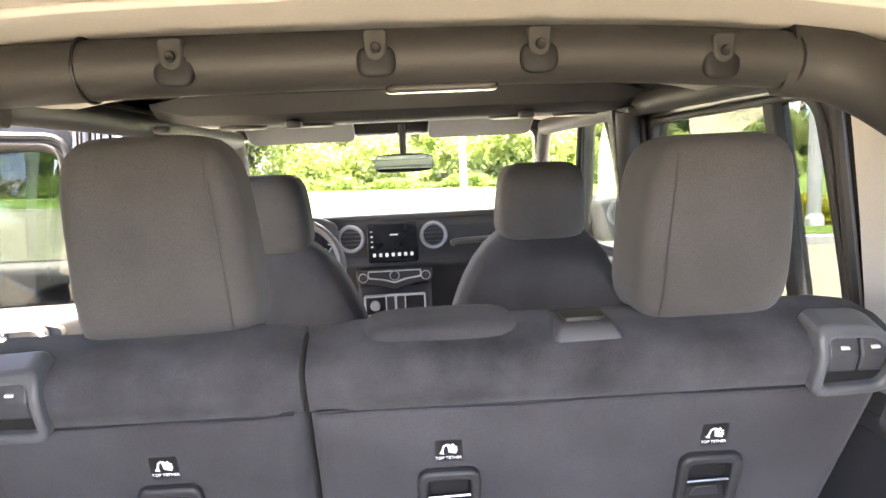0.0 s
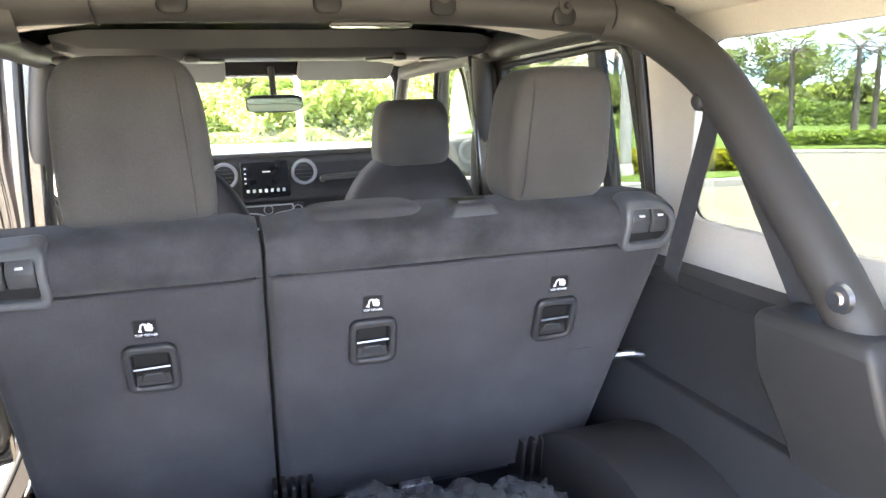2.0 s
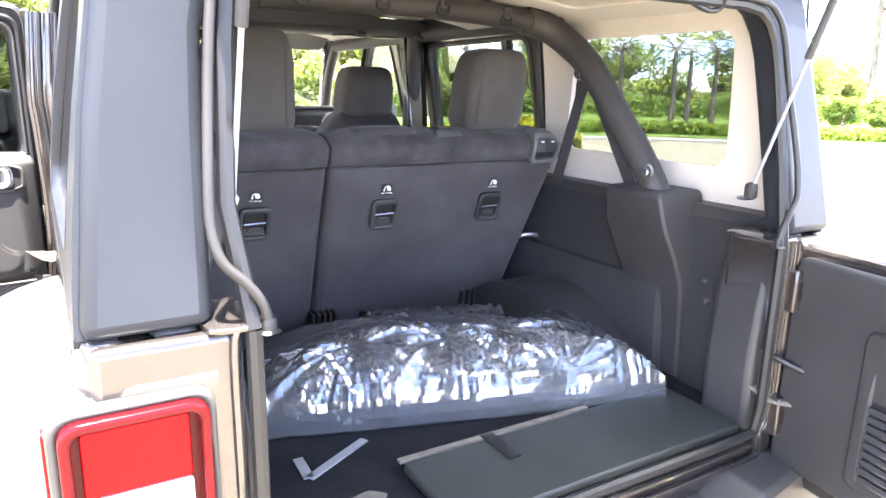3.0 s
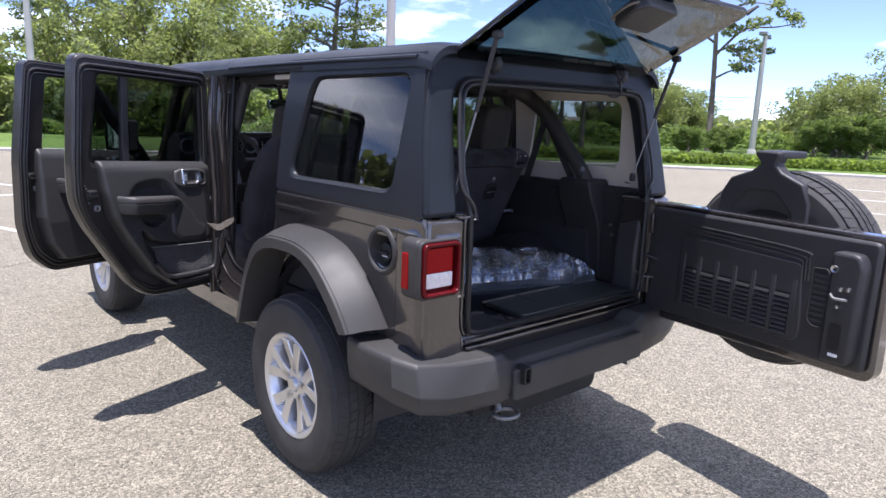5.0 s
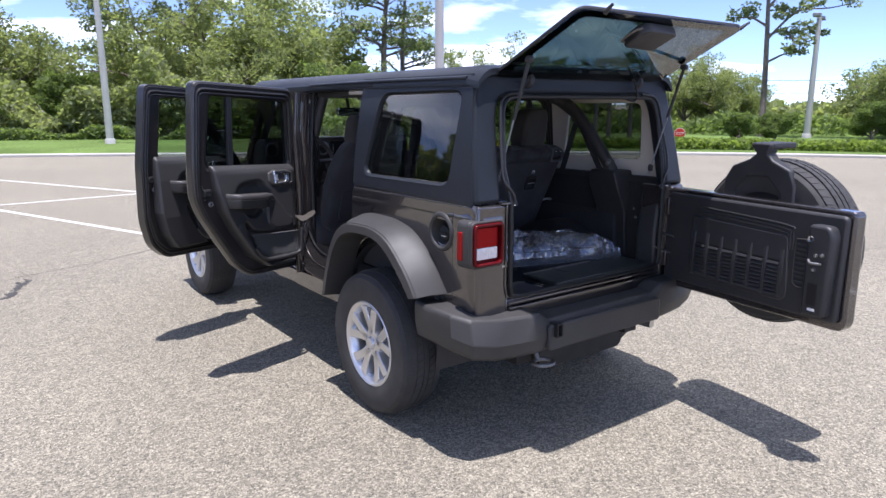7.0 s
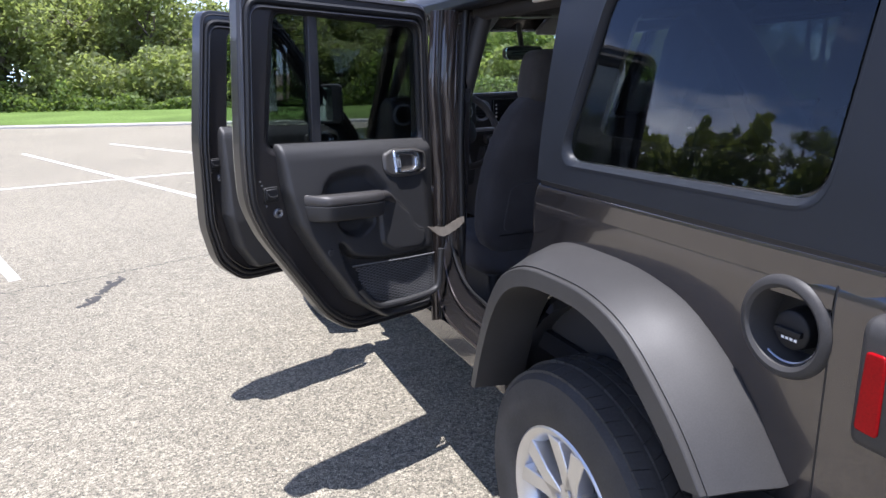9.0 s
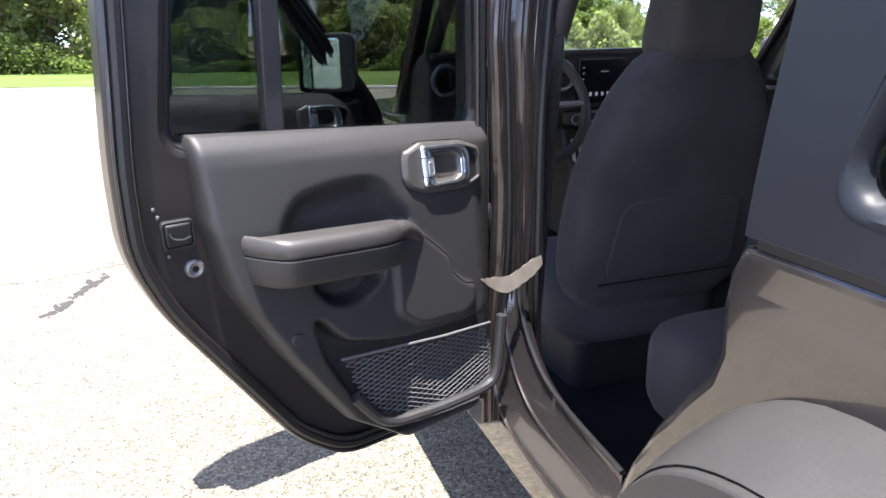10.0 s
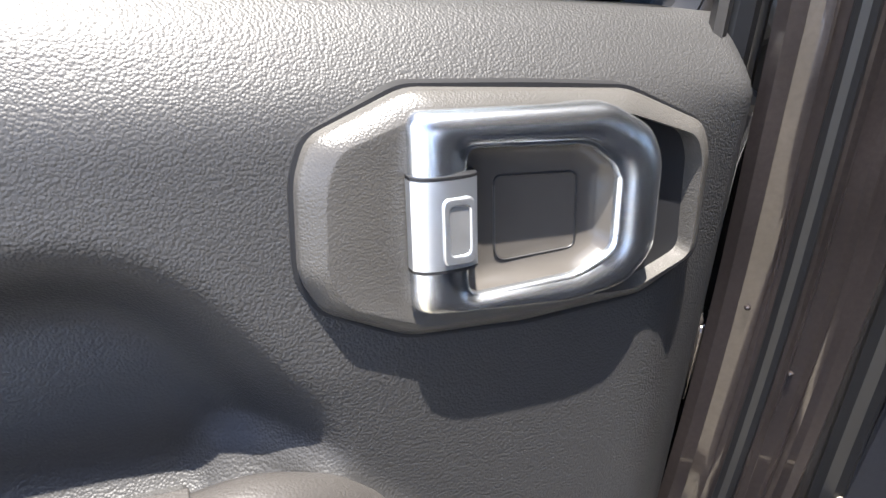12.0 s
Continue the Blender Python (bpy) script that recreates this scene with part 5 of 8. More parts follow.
front_door = door(FRONT_D, fd_outline, fd_hole, "open front door with a dark trim panel", DOORGL)

def bump01(x):
    x = min(1.0, max(0.0, x))
    return x * x * (3 - 2 * x)

def in_poly(u, v, poly):
    n, c = len(poly), False
    for i in range(n):
        (x0, y0), (x1, y1) = poly[i], poly[i - 1]
        if (y0 > v) != (y1 > v) and u < (x1 - x0) * (v - y0) / (y1 - y0) + x0:
            c = not c
    return c

def edge_gap(u, v, poly):
    """Distance to the polygon's edge, positive inside."""
    best = 9.0
    n = len(poly)
    for i in range(n):
        (x0, y0), (x1, y1) = poly[i], poly[i - 1]
        ex, ey = x1 - x0, y1 - y0
        t = max(0, min(1, ((u - x0) * ex + (v - y0) * ey) / (ex * ex + ey * ey)))
        best = min(best, math.hypot(u - x0 - t * ex, v - y0 - t * ey))
    return best if in_poly(u, v, poly) else -best

def trim_panel(m, d, poly, dents, N=110, K=100):
    """A moulded door trim: its top rolls towards the glass, and dents (polygon, depth, softness) press into it or stand proud."""
    def top_at(u):
        (u0, z0), (u1, z1) = poly[-1], poly[-2]
        return z0 + (z1 - z0) * (u - u0) / (u1 - u0)
    def face(u, v):
        k = max(0.0, (v - (top_at(u) - 0.055)) / 0.055)
        w = -0.016 - 0.22 * max(0.0, min(1.29 - v, 0.12)) - 0.13 * max(0.0, min(1.17 - v, 0.25)) + 0.036 * k ** 2.2
        for pg, depth, soft in dents:
            g = edge_gap(u, v, pg)
            if g > -soft:
                w += depth * bump01((g + soft) / (2 * soft))
        return w
    zs = [v for u, v in poly]
    lo, hi = min(zs), max(zs)
    def span(v):
        xs = []
        n = len(poly)
        for i in range(n):
            (u0, v0), (u1, v1) = poly[i], poly[(i + 1) % n]
            if (v0 - v) * (v1 - v) <= 0 and abs(v1 - v0) > 1e-9:
                xs.append(u0 + (u1 - u0) * (v - v0) / (v1 - v0))
        return min(xs), max(xs)
    bm = bmesh.new()
    flat_top = min(poly[-1][1], poly[-2][1])
    grid, rim = [], []
    for i in range(N + 1):
        f = i / N
        row = []
        v_lo = lo + 0.0005 + (flat_top - lo - 0.001) * f
        a, b = span(v_lo)
        for k in range(K + 1):
            u = a + (b - a) * k / K
            # rows fan out so that the last one follows the sloping top edge
            v = v_lo + (top_at(u) - flat_top) * bump01((f - 0.6) / 0.4)
            e = min(u - a, b - u)
            roll = bump01((u - a) / 0.085)
            row.append(bm.verts.new(m(u, v, min(-0.016, face(u, v)) * roll - 0.016 * (1 - roll) + max(0.0, face(u, v) + 0.016) + 0.026 * max(0, 1 - e / 0.016) ** 2 + 0.026 * max(0, 1 - (v - lo) / 0.014) ** 2)))
        grid.append(row)
        rim.append((bm.verts.new(m(a, v_lo + (top_at(a) - flat_top) * bump01((f - 0.6) / 0.4), 0.03)), bm.verts.new(m(b, v_lo + (top_at(b) - flat_top) * bump01((f - 0.6) / 0.4), 0.03))))
    for i in range(N):
        for k in range(K):
            bm.faces.new((grid[i][k], grid[i][k + 1], grid[i + 1][k + 1], grid[i + 1][k]))
        bm.faces.new((grid[i][0], grid[i + 1][0], rim[i + 1][0], rim[i][0]))
        bm.faces.new((grid[i][K], rim[i][1], rim[i + 1][1], grid[i + 1][K]))
    bm.faces.new([*grid[N], rim[N][1], rim[N][0]])
    bm.faces.new([*reversed(grid[0]), rim[0][0], rim[0][1]])
    return part("trim_panel", bm, PANEL, d, "grained dark grey door trim", angle=70), face
rd_panel = [(0.0, 0.72), (0.03, 0.67), (0.30, 0.680), (0.42, 0.765), (0.53, 0.925), (0.612, 1.070), (0.637, 1.17), (0.645, 1.335), (0.0, 1.302)]
BOWL = rounded([(0.505, 1.165), (0.47, 1.205), (0.38, 1.218), (0.31, 1.215), (0.25, 1.135), (0.27, 1.105), (0.50, 1.125)], 0.03, 5)
SHELF = rounded([(0.475, 0.995), (0.42, 0.930), (0.30, 0.900), (0.142, 0.893), (0.045, 0.900), (0.03, 0.70), (0.30, 0.70), (0.385, 0.775), (0.42, 0.835), (0.458, 0.905)], 0.025, 4)
GRIP = rounded([(0.292, 1.135), (0.255, 1.135), (0.163, 1.045), (0.158, 1.012), (0.128, 0.985), (0.100, 0.975), (0.105, 0.935), (0.135, 0.918), (0.25, 0.925), (0.30, 0.96)], 0.012, 4)
BEZEL = [(0.253, 1.252), (0.247, 1.267), (0.207, 1.283), (0.100, 1.277), (0.057, 1.260), (0.052, 1.246), (0.056, 1.196), (0.090, 1.181), (0.156, 1.179), (0.211, 1.183), (0.247, 1.200), (0.255, 1.216)]
POCKET = rounded([(0.465, 1.075), (0.462, 1.043), (0.441, 1.018), (0.404, 1.005), (0.373, 1.008), (0.325, 1.039), (0.325, 1.075)], 0.012, 4)
CUPHOLE = [(0.190, 1.262), (0.112, 1.262), (0.112, 1.202), (0.190, 1.202)]
def dressed_door(m, d, poly, du):
    sh = lambda pg: [(u + du, v) for u, v in pg]
    bowl, shelf, grip, bezel = sh(BOWL), sh(SHELF), sh(GRIP), sh(BEZEL)
    panel, face = trim_panel(m, d, poly, [(bowl, 0.034, 0.022), (shelf, 0.050, 0.010), (grip, -0.010, 0.006), (sh(POCKET), 0.040, 0.008), (sh(CUPHOLE), 0.022, 0.006)])
    # dark joint along the edge of the pull plate
    bm = bmesh.new()
    tube(bm, smooth_path([m(du + u, v, face(du + u, v) - 0.0005) for u, v in ((0.222, 1.101), (0.198, 1.080), (0.163, 1.046), (0.1575, 1.014), (0.130, 0.986), (0.104, 0.977), (0.102, 0.955), (0.108, 0.935))], 4), 0.0016, 6)
    part("panel_joint", bm, SEAL, d, "dark joint in the door trim")
    # armrest: a soft cap over a hard lower shell
    def section(f):
        """Top height and outer face of the armrest at the share f of its length: a blunt round nose, then straight."""
        return 1.170 - 0.018 * f, -0.120 + 0.086 * max(0.0, (0.22 - f) / 0.22) ** 1.7 + 0.016 * max(0, (f - 0.80) / 0.20) ** 2 + 0.010 * max(0.0, f - 0.5)
    steps = [0.0, 0.012, 0.03, 0.06, 0.10, 0.14, 0.18, 0.22, 0.30, 0.40, 0.50, 0.60, 0.70, 0.80, 0.86, 0.93, 1.0]
    for nm, z0, z1, mat, lab in (("armrest_cap", 0.615, 1.0, SOFT, "padded armrest top"), ("armrest_shell", 0.0, 0.60, PANEL, "")):
        bm = bmesh.new()
        rings = []
        for f in steps:
            u = du + 0.596 - 0.294 * f
            top, out = section(f)
            bot = 1.083 - 0.020 * f
            zz = lambda k: bot + (top - bot) * k
            back = max(-0.062, out + 0.022)
            if z1 == 1.0:
                rings.append([m(u, zz(z0), back), m(u, zz(z0), out + 0.004), m(u, zz(z0 + 0.06), out + 0.0005), m(u, zz(0.82), out + 0.001), m(u, zz(0.91), out + 0.005), m(u, zz(0.97), out + 0.012), m(u, zz(1.0), out + min(0.024, 0.5 * (back - out) + 0.010)), m(u, zz(0.985), back)])
            else:
                rings.append([m(u, zz(-0.02), -0.010), m(u, zz(0.0), out + 0.016), m(u, zz(0.08), out + 0.006), m(u, zz(0.30), out + 0.002), m(u, zz(z1), out + 0.0005), m(u, zz(z1), -0.010)])
        loft(bm, rings)
        part(nm, bm, mat, d, lab, bevel=0.003, seg=3, angle=50)
    bm = bmesh.new()
    tube(bm, smooth_path([m(du + 0.310, 1.124, -0.070), m(du + 0.280, 1.128, -0.066), m(du + 0.25, 1.115, -0.058), m(du + 0.222, 1.090, -0.05)], 8), [0.022 - 0.0005 * i for i in range(25)], 16)
    part("armrest_end", bm, SOFT, d)
    # inside handle: faceted surround, hollow cup, D-shaped chrome pull, lock lever
    hm = lambda u, v, w: m(du + u - 0.0028, v - 0.0012, w + 0.012 - 0.17 * (1.285 - v))
    oc = (0.148, 1.231)
    pull_o = rounded([(0.211, 1.277), (0.118, 1.275), (0.095, 1.263), (0.089, 1.250), (0.091, 1.208), (0.107, 1.193), (0.140, 1.190), (0.212, 1.197)], 0.007, 5)
    pull_i = rounded([(0.187, 1.262), (0.130, 1.259), (0.114, 1.247), (0.115, 1.211), (0.134, 1.203), (0.187, 1.202)], 0.006, 5)
    bz = rounded(BEZEL, 0.006, 4)
    angs = sorted({round(math.atan2(p[1] - oc[1], p[0] - oc[0]), 3) for p in bz + pull_o + pull_i} | {round(-3.1 + 0.1 * k, 3) for k in range(63)})
    pb, po, pi = at_angles(bz, oc, angs), at_angles(pull_o, oc, angs), at_angles(pull_i, oc, angs)
    n = len(angs)
    mixed = lambda A, B, k: [(a[0] + (b[0] - a[0]) * k, a[1] + (b[1] - a[1]) * k) for a, b in zip(A, B)]
    inset = lambda A, d: [(a[0] + (oc[0] - a[0]) * d / math.hypot(a[0] - oc[0], a[1] - oc[1]), a[1] + (oc[1] - a[1]) * d / math.hypot(a[0] - oc[0], a[1] - oc[1])) for a in A]
    def bands(bm, loops, closed=False):
        vr = [[bm.verts.new(hm(u, v, w(u, v) if callable(w) else w)) for u, v in pl] for pl, w in loops]
        for A, B in list(zip(vr, vr[1:])) + ([(vr[-1], vr[0])] if closed else []):
            for k in range(n):
                bm.faces.new((A[k], A[(k + 1) % n], B[(k + 1) % n], B[k]))
        return vr
    sunk = lambda u, v: -0.0425 + 0.016 * bump01((0.150 - u) / 0.045)
    bm = bmesh.new()
    bands(bm, [(pb, -0.010), (pb, -0.0350), (inset(pb, 0.0012), -0.0368), (inset(pb, 0.0095), -0.0425), (inset(pb, 0.0105), -0.0426), (inset(pb, 0.0125), sunk), (mixed(po, pi, 0.02), sunk), (mixed(po, pi, 0.6), -0.030)])
    hb = part("handle_bezel", bm, BEZELM, d, "eight-sided grained handle surround", angle=48)
    bm = bmesh.new()
    lo = mixed(po, pi, 0.94)
    vr = bands(bm, [(lo, -0.0450), (inset(pi, 0.001), -0.0420), (inset(pi, 0.003), -0.0395), (inset(pi, 0.006), -0.0375), (inset(pi, 0.012), -0.0368)])
    bm.faces.new(vr[-1])
    part("handle_cup", bm, CUPGREY, hb, "dark smooth cup behind the pull", angle=60)
    bm = bmesh.new()
    line = [hm(u, v, -0.0372) for u, v in rounded([(0.171, 1.247), (0.130, 1.245), (0.130, 1.211), (0.168, 1.210), (0.171, 1.214)], 0.004, 4)]
    tube(bm, line + [line[0]], 0.0005, 5, caps=False)
    part("cup_joint", bm, SEAL, hb)
    bm = bmesh.new()
    side = lambda k: (lambda u, v: k + 0.014 * bump01((0.150 - u) / 0.045))
    bands(bm, [(po, side(-0.0420)), (po, -0.0440), (mixed(po, pi, 0.06), -0.0468), (mixed(po, pi, 0.16), -0.0484), (mixed(po, pi, 0.34), -0.0496), (mixed(po, pi, 0.55), -0.0496), (mixed(po, pi, 0.74), -0.0486), (mixed(po, pi, 0.86), -0.0470), (mixed(po, pi, 0.90), -0.0471), (mixed(po, pi, 0.96), -0.0466), (pi, -0.0450), (pi, -0.0400)], True)
    pull = part("pull_handle", bm, CHROMEH, hb, "satin chrome D-shaped pull", angle=40)
    # the lever is let into the upright of the pull, with a thin joint above and below
    def lever_ring(v):
        return [hm(u, v, w) for u, w in ((0.2125, -0.043), (0.2120, -0.0468), (0.2085, -0.0494), (0.203, -0.0506), (0.195, -0.0508), (0.188, -0.0502), (0.1845, -0.0488), (0.1835, -0.0455), (0.1835, -0.042))]
    bm = bmesh.new()
    loft(bm, [lever_ring(v) for v in (1.2168, 1.2175, 1.2345, 1.2515, 1.2522)])
    part("lock_lever", bm, SATIN, hb, "chrome lock lever let into the pull", angle=40)
    for v in (1.2161, 1.2530):
        bm = bmesh.new()
        loft(bm, [lever_ring(v - 0.0006), lever_ring(v + 0.0006)])
        part("lever_joint", bm, SEAL, hb)
    bm = bmesh.new()
    ring(bm, rrect(0.1865, 0.2005, 1.2185, 1.2455, 0.003), rrect(0.1890, 0.1975, 1.2225, 1.2420, 0.002), hm, -0.0495, -0.0518)
    part("lever_rim", bm, SATIN, hb, bevel=0.0008)
    bm = bmesh.new()
    prism(bm, rrect(0.1890, 0.1975, 1.2225, 1.2420, 0.002), hm, -0.0500, -0.0511)
    part("lever_mark", bm, DULL, hb)
    bm = bmesh.new()
    prism(bm, inset(pb, -0.0020), hm, -0.012, lambda u, v: -0.0303 - 0.005 * (1.285 - v) / 0.105)
    part("bezel_gap", bm, SEAL, hb, "dark joint round the handle surround")
    # map pocket net with its lip
    bm = bmesh.new()
    net = [(0.425, 0.880), (0.072, 0.862), (0.066, 0.74), (0.09, 0.725), (0.24, 0.722), (0.345, 0.735), (0.40, 0.80)]
    for sgn in (1, -1):
        for k in range(-10, 64):
            seg = []
            for t in [i / 36 for i in range(37)]:
                u = 0.06 + 0.37 * t
                v = 0.70 + (0.0105 * k) + sgn * (u - 0.245) * 0.42
                if in_poly(u, v, net):
                    seg.append(m(du + u, v + 0.014, -0.086 + 0.10 * max(0.0, u - 0.20)))
            if len(seg) > 1:
                tube(bm, [seg[0], seg[-1]], 0.0012, 4)
    part("pocket_net", bm, NETG, d, "black diamond mesh map pocket")
    bm = bmesh.new()
    tube(bm, [m(du + u, v + 0.014, -0.088 + 0.10 * max(0.0, u - 0.20)) for u, v in ((0.43, 0.885), (0.20, 0.874), (0.072, 0.868))], 0.003, 8)
    part("net_cord", bm, NETG, d, "grey elastic cord")
    bm = bmesh.new()
    lip = smooth_path([m(du + u, v + 0.014, -0.092 + 0.10 * max(0.0, u - 0.20)) for u, v in ((0.040, 0.878), (0.048, 0.80), (0.058, 0.745), (0.085, 0.722), (0.16, 0.716), (0.26, 0.716), (0.345, 0.728), (0.41, 0.80))], 5)
    tube(bm, lip, 0.0125, 10)
    part("pocket_lip", bm, PANEL, d, "raised plastic lip of the map pocket")
    return panel
dressed_door(REAR_D, rear_door, rd_panel, 0.0)
fd_panel = [(0.06, 0.70), (0.68, 0.69), (0.755, 0.80), (0.79, 0.95), (0.775, 1.20), (0.76, 1.335), (0.08, 1.30)]
dressed_door(FRONT_D, front_door, fd_panel, 0.10)
# hardware on the edge of the rear door
def door_edge(m, d, e):
    bm = bmesh.new()
    box(bm, e + 0.012, e + 0.055, 1.158, 1.196, 0.004, 0.03, m)
    lt = part("latch", bm, VOID, d, "black door latch in the door's edge", bevel=0.004)
    bm = bmesh.new()
    ring(bm, rrect(e + 0.006, e + 0.060, 1.151, 1.201, 0.008), rrect(e + 0.011, e + 0.055, 1.157, 1.196, 0.005), m, 0.008, 0.03)
    part("latch_frame", bm, DARKMETAL, lt, "dark steel plate round the latch", bevel=0.002)
    bm = bmesh.new()
    tube(bm, smooth_path([m(e + 0.016, 1.172, 0.003), m(e + 0.03, 1.170, -0.002), m(e + 0.046, 1.174, 0.0), m(e + 0.049, 1.183, 0.003)], 4), 0.0022, 6)
    part("latch_claw", bm, DARKMETAL, lt, "dark steel latch claw")
    for a, z in ((0.075, 1.222), (0.070, 1.208), (0.060, 1.140)):
        bm = bmesh.new()
        lathe(bm, [(0.0, -0.018), (0.003, -0.0172), (0.0042, -0.014), (0.0042, 0.0)], lambda u, v, w: m(e + a + u - 0.01, z + v, 0.035 + w), 10)
        part("bolt", bm, DULL, d)
    bm = bmesh.new()
    lathe(bm, [(0.006, -0.004), (0.006, -0.010), (0.012, -0.012), (0.016, -0.008), (0.017, 0.0)], lambda u, v, w: m(e + 0.012 + u, 1.112 + v, 0.022 + w), 20)
    part("grommet", bm, DULL, d, "ring grommet in the door edge")
    bm = bmesh.new()
    lathe(bm, [(0.0, -0.004), (0.011, -0.004), (0.013, 0.0)], lambda u, v, w: m(e - 0.125 + u, 0.967 + v, -0.068 + w), 16)
    part("screw_plug", bm, BLACKP, d)
door_edge(REAR_D, rear_door, 0.640)
door_edge(FRONT_D, front_door, 0.765)
# inner edge steps round the trim, in the shade-darkened door paint
for m, d, outline in ((REAR_D, rear_door, rd_outline), (FRONT_D, front_door, fd_outline)):
    c = (sum(p[0] for p in outline) / len(outline), sum(p[1] for p in outline) / len(outline))
    for k, w, r in ((0.975, 0.018, 0.004), (0.90, 0.010, 0.005)):
        bm = bmesh.new()
        path = [m(c[0] + (u - c[0]) * k, c[1] + (v - c[1]) * k, w) for u, v in rounded(outline, 0.05, 5)]
        tube(bm, path + [path[0]], r, 6, caps=False)
        part("edge_bead", bm, DOOR_SHADED, d)
# webbing strap that holds the rear door, and its hinge side jamb
bm = bmesh.new()
pts = smooth_path([(-0.868, 0.985, 0.984), (-0.838, 1.003, 0.966), (-0.792, 1.020, 0.950), (-0.745, 1.036, 0.962), (-0.705, 1.055, 0.974), (-0.684, 1.066, 0.980)], 5)
rings = []
for i, p in enumerate(pts):
    d_ = (pts[min(i + 1, len(pts) - 1)] - pts[max(i - 1, 0)]).normalized()
    up = Vector((0.0, 0.32, 1)).normalized()
    n_ = d_.cross(up).normalized() * 0.0015
    f_ = i / (len(pts) - 1)
    h_ = up * (0.002 + 0.016 * bump01(f_ / 0.35) - 0.008 * bump01((f_ - 0.7) / 0.3) + 0.0008 * math.sin(i * 2.1))
    rings.append([p + h_ + n_, p - h_ + n_, p - h_ - n_, p + h_ - n_])
loft(bm, rings)
part("check_strap", bm, STRAP_AND_SUN, car, "frayed grey webbing door strap")
# rear face of the centre pillar: pressed steel with soft ridges, and one rubber seal
bow = lambda z: -0.012 * min(2.0, ((z - 1.12) / 0.25) ** 2)
jx = lambda x, z: x + 0.45 * (0.782 - top_w(z)) + bow(z) * max(0.0, min(1.0, (-0.690 - x) / 0.02))
levels = [0.57 + 0.0425 * q for q in range(29)]
prof = [(-0.800, 1.092, 0.0), (-0.797, 1.084, 0.0), (-0.788, 1.083, 0.0), (-0.786, 1.0865, 0.0)]
for xr, hr, ph in ((-0.7765, 0.0035, 0.3), (-0.7710, 0.0022, 1.7), (-0.7430, 0.0045, 2.9), (-0.7275, 0.0040, 4.1), (-0.7215, 0.0020, 5.3), (-0.7090, 0.0060, 0.9)):
    prof += [(xr - 0.0030, 1.0835, 0.0), (xr - 0.0006, 1.0835 - hr, ph), (xr + 0.0006, 1.0835 - hr, ph), (xr + 0.0030, 1.0840, 0.0)]
prof += [(-0.700, 1.086, 0.0), (-0.672, 1.086, 0.0), (-0.670, 1.092, 0.0)]
bm = bmesh.new()
loft(bm, [[Vector((jx(x, z) + (0.0016 * math.sin(7 * z + ph) if ph else 0.0), y + (0.0016 * math.sin(13 * z + 2 * ph) if ph else 0.0), z)) for x, y, ph in prof] for z in levels])
jamb = part("pillar_jamb", bm, JAMB, car, "pressed painted rear face of the centre pillar", angle=40)
for x, y, r in ((-0.7580, 1.0830, 0.0070), (-0.686, 1.081, 0.012)):
    bm = bmesh.new()
    tube(bm, [(jx(x, z), y, z) for z in levels], r, 10)
    part("pillar_seal", bm, SEAL, jamb)
for x, z in ((-0.739, 1.085), (-0.757, 0.985), (-0.781, 1.135)):
    bm = bmesh.new()
    lathe(bm, [(0.0, -0.0018), (0.0012, -0.0015), (0.0018, -0.0008), (0.0018, 0.003)], lambda u, v, w: Vector((jx(x, z) + u, 1.0835 + w, z + v)), 10)
    part("rivet", bm, JAMB, jamb)
for z in (0.80, 1.08, 1.45):
    bm = bmesh.new()
    tube(bm, [(-0.80, 1.115, z - 0.035), (-0.80, 1.115, z + 0.035)], 0.013, 10)
    box(bm, -0.80, -0.76, 1.10, 1.13, z - 0.03, z + 0.03)
    part("door_hinge", bm, PAINT, car, "painted outside door hinge", bevel=0.004)

# the opening's edge sweeps from the pillar foot into the sill
foot = [smooth_path(q, 5) for q in ([(-0.735, 1.084, 0.95), (-0.742, 1.050, 0.870), (-0.742, 0.975, 0.785), (-0.742, 0.860, 0.738), (-0.742, 0.62, 0.716)],
                                    [(-0.768, 1.086, 0.90), (-0.772, 1.060, 0.800), (-0.772, 0.995, 0.715), (-0.772, 0.880, 0.668), (-0.772, 0.60, 0.652)],
                                    [(-0.792, 1.088, 0.85), (-0.800, 1.078, 0.720), (-0.800, 1.030, 0.632), (-0.800, 0.900, 0.592), (-0.800, 0.60, 0.582)])]
bm = bmesh.new()
loft(bm, [[foot[0][i], foot[0][i].lerp(foot[1][i], 0.5) + Vector((0.006, 0.0, -0.004)), foot[1][i], foot[1][i].lerp(foot[2][i], 0.5) + Vector((0.006, 0.0, -0.004)), foot[2][i], foot[2][i] + Vector((0.03, 0.012, -0.012)), foot[0][i] + Vector((0.03, 0.012, -0.03))] for i in range(len(foot[0]))])
pf = part("pillar_foot", bm, PAINT, car, "glossy painted sweep of the pillar foot into the sill", angle=50)
for q, r in ((foot[0], 0.006), (foot[1], 0.0035), (foot[2], 0.005)):
    bm = bmesh.new()
    tube(bm, q, r, 8)
    part("weld_flange", bm, SEAL if r == 0.006 else JAMB, pf)

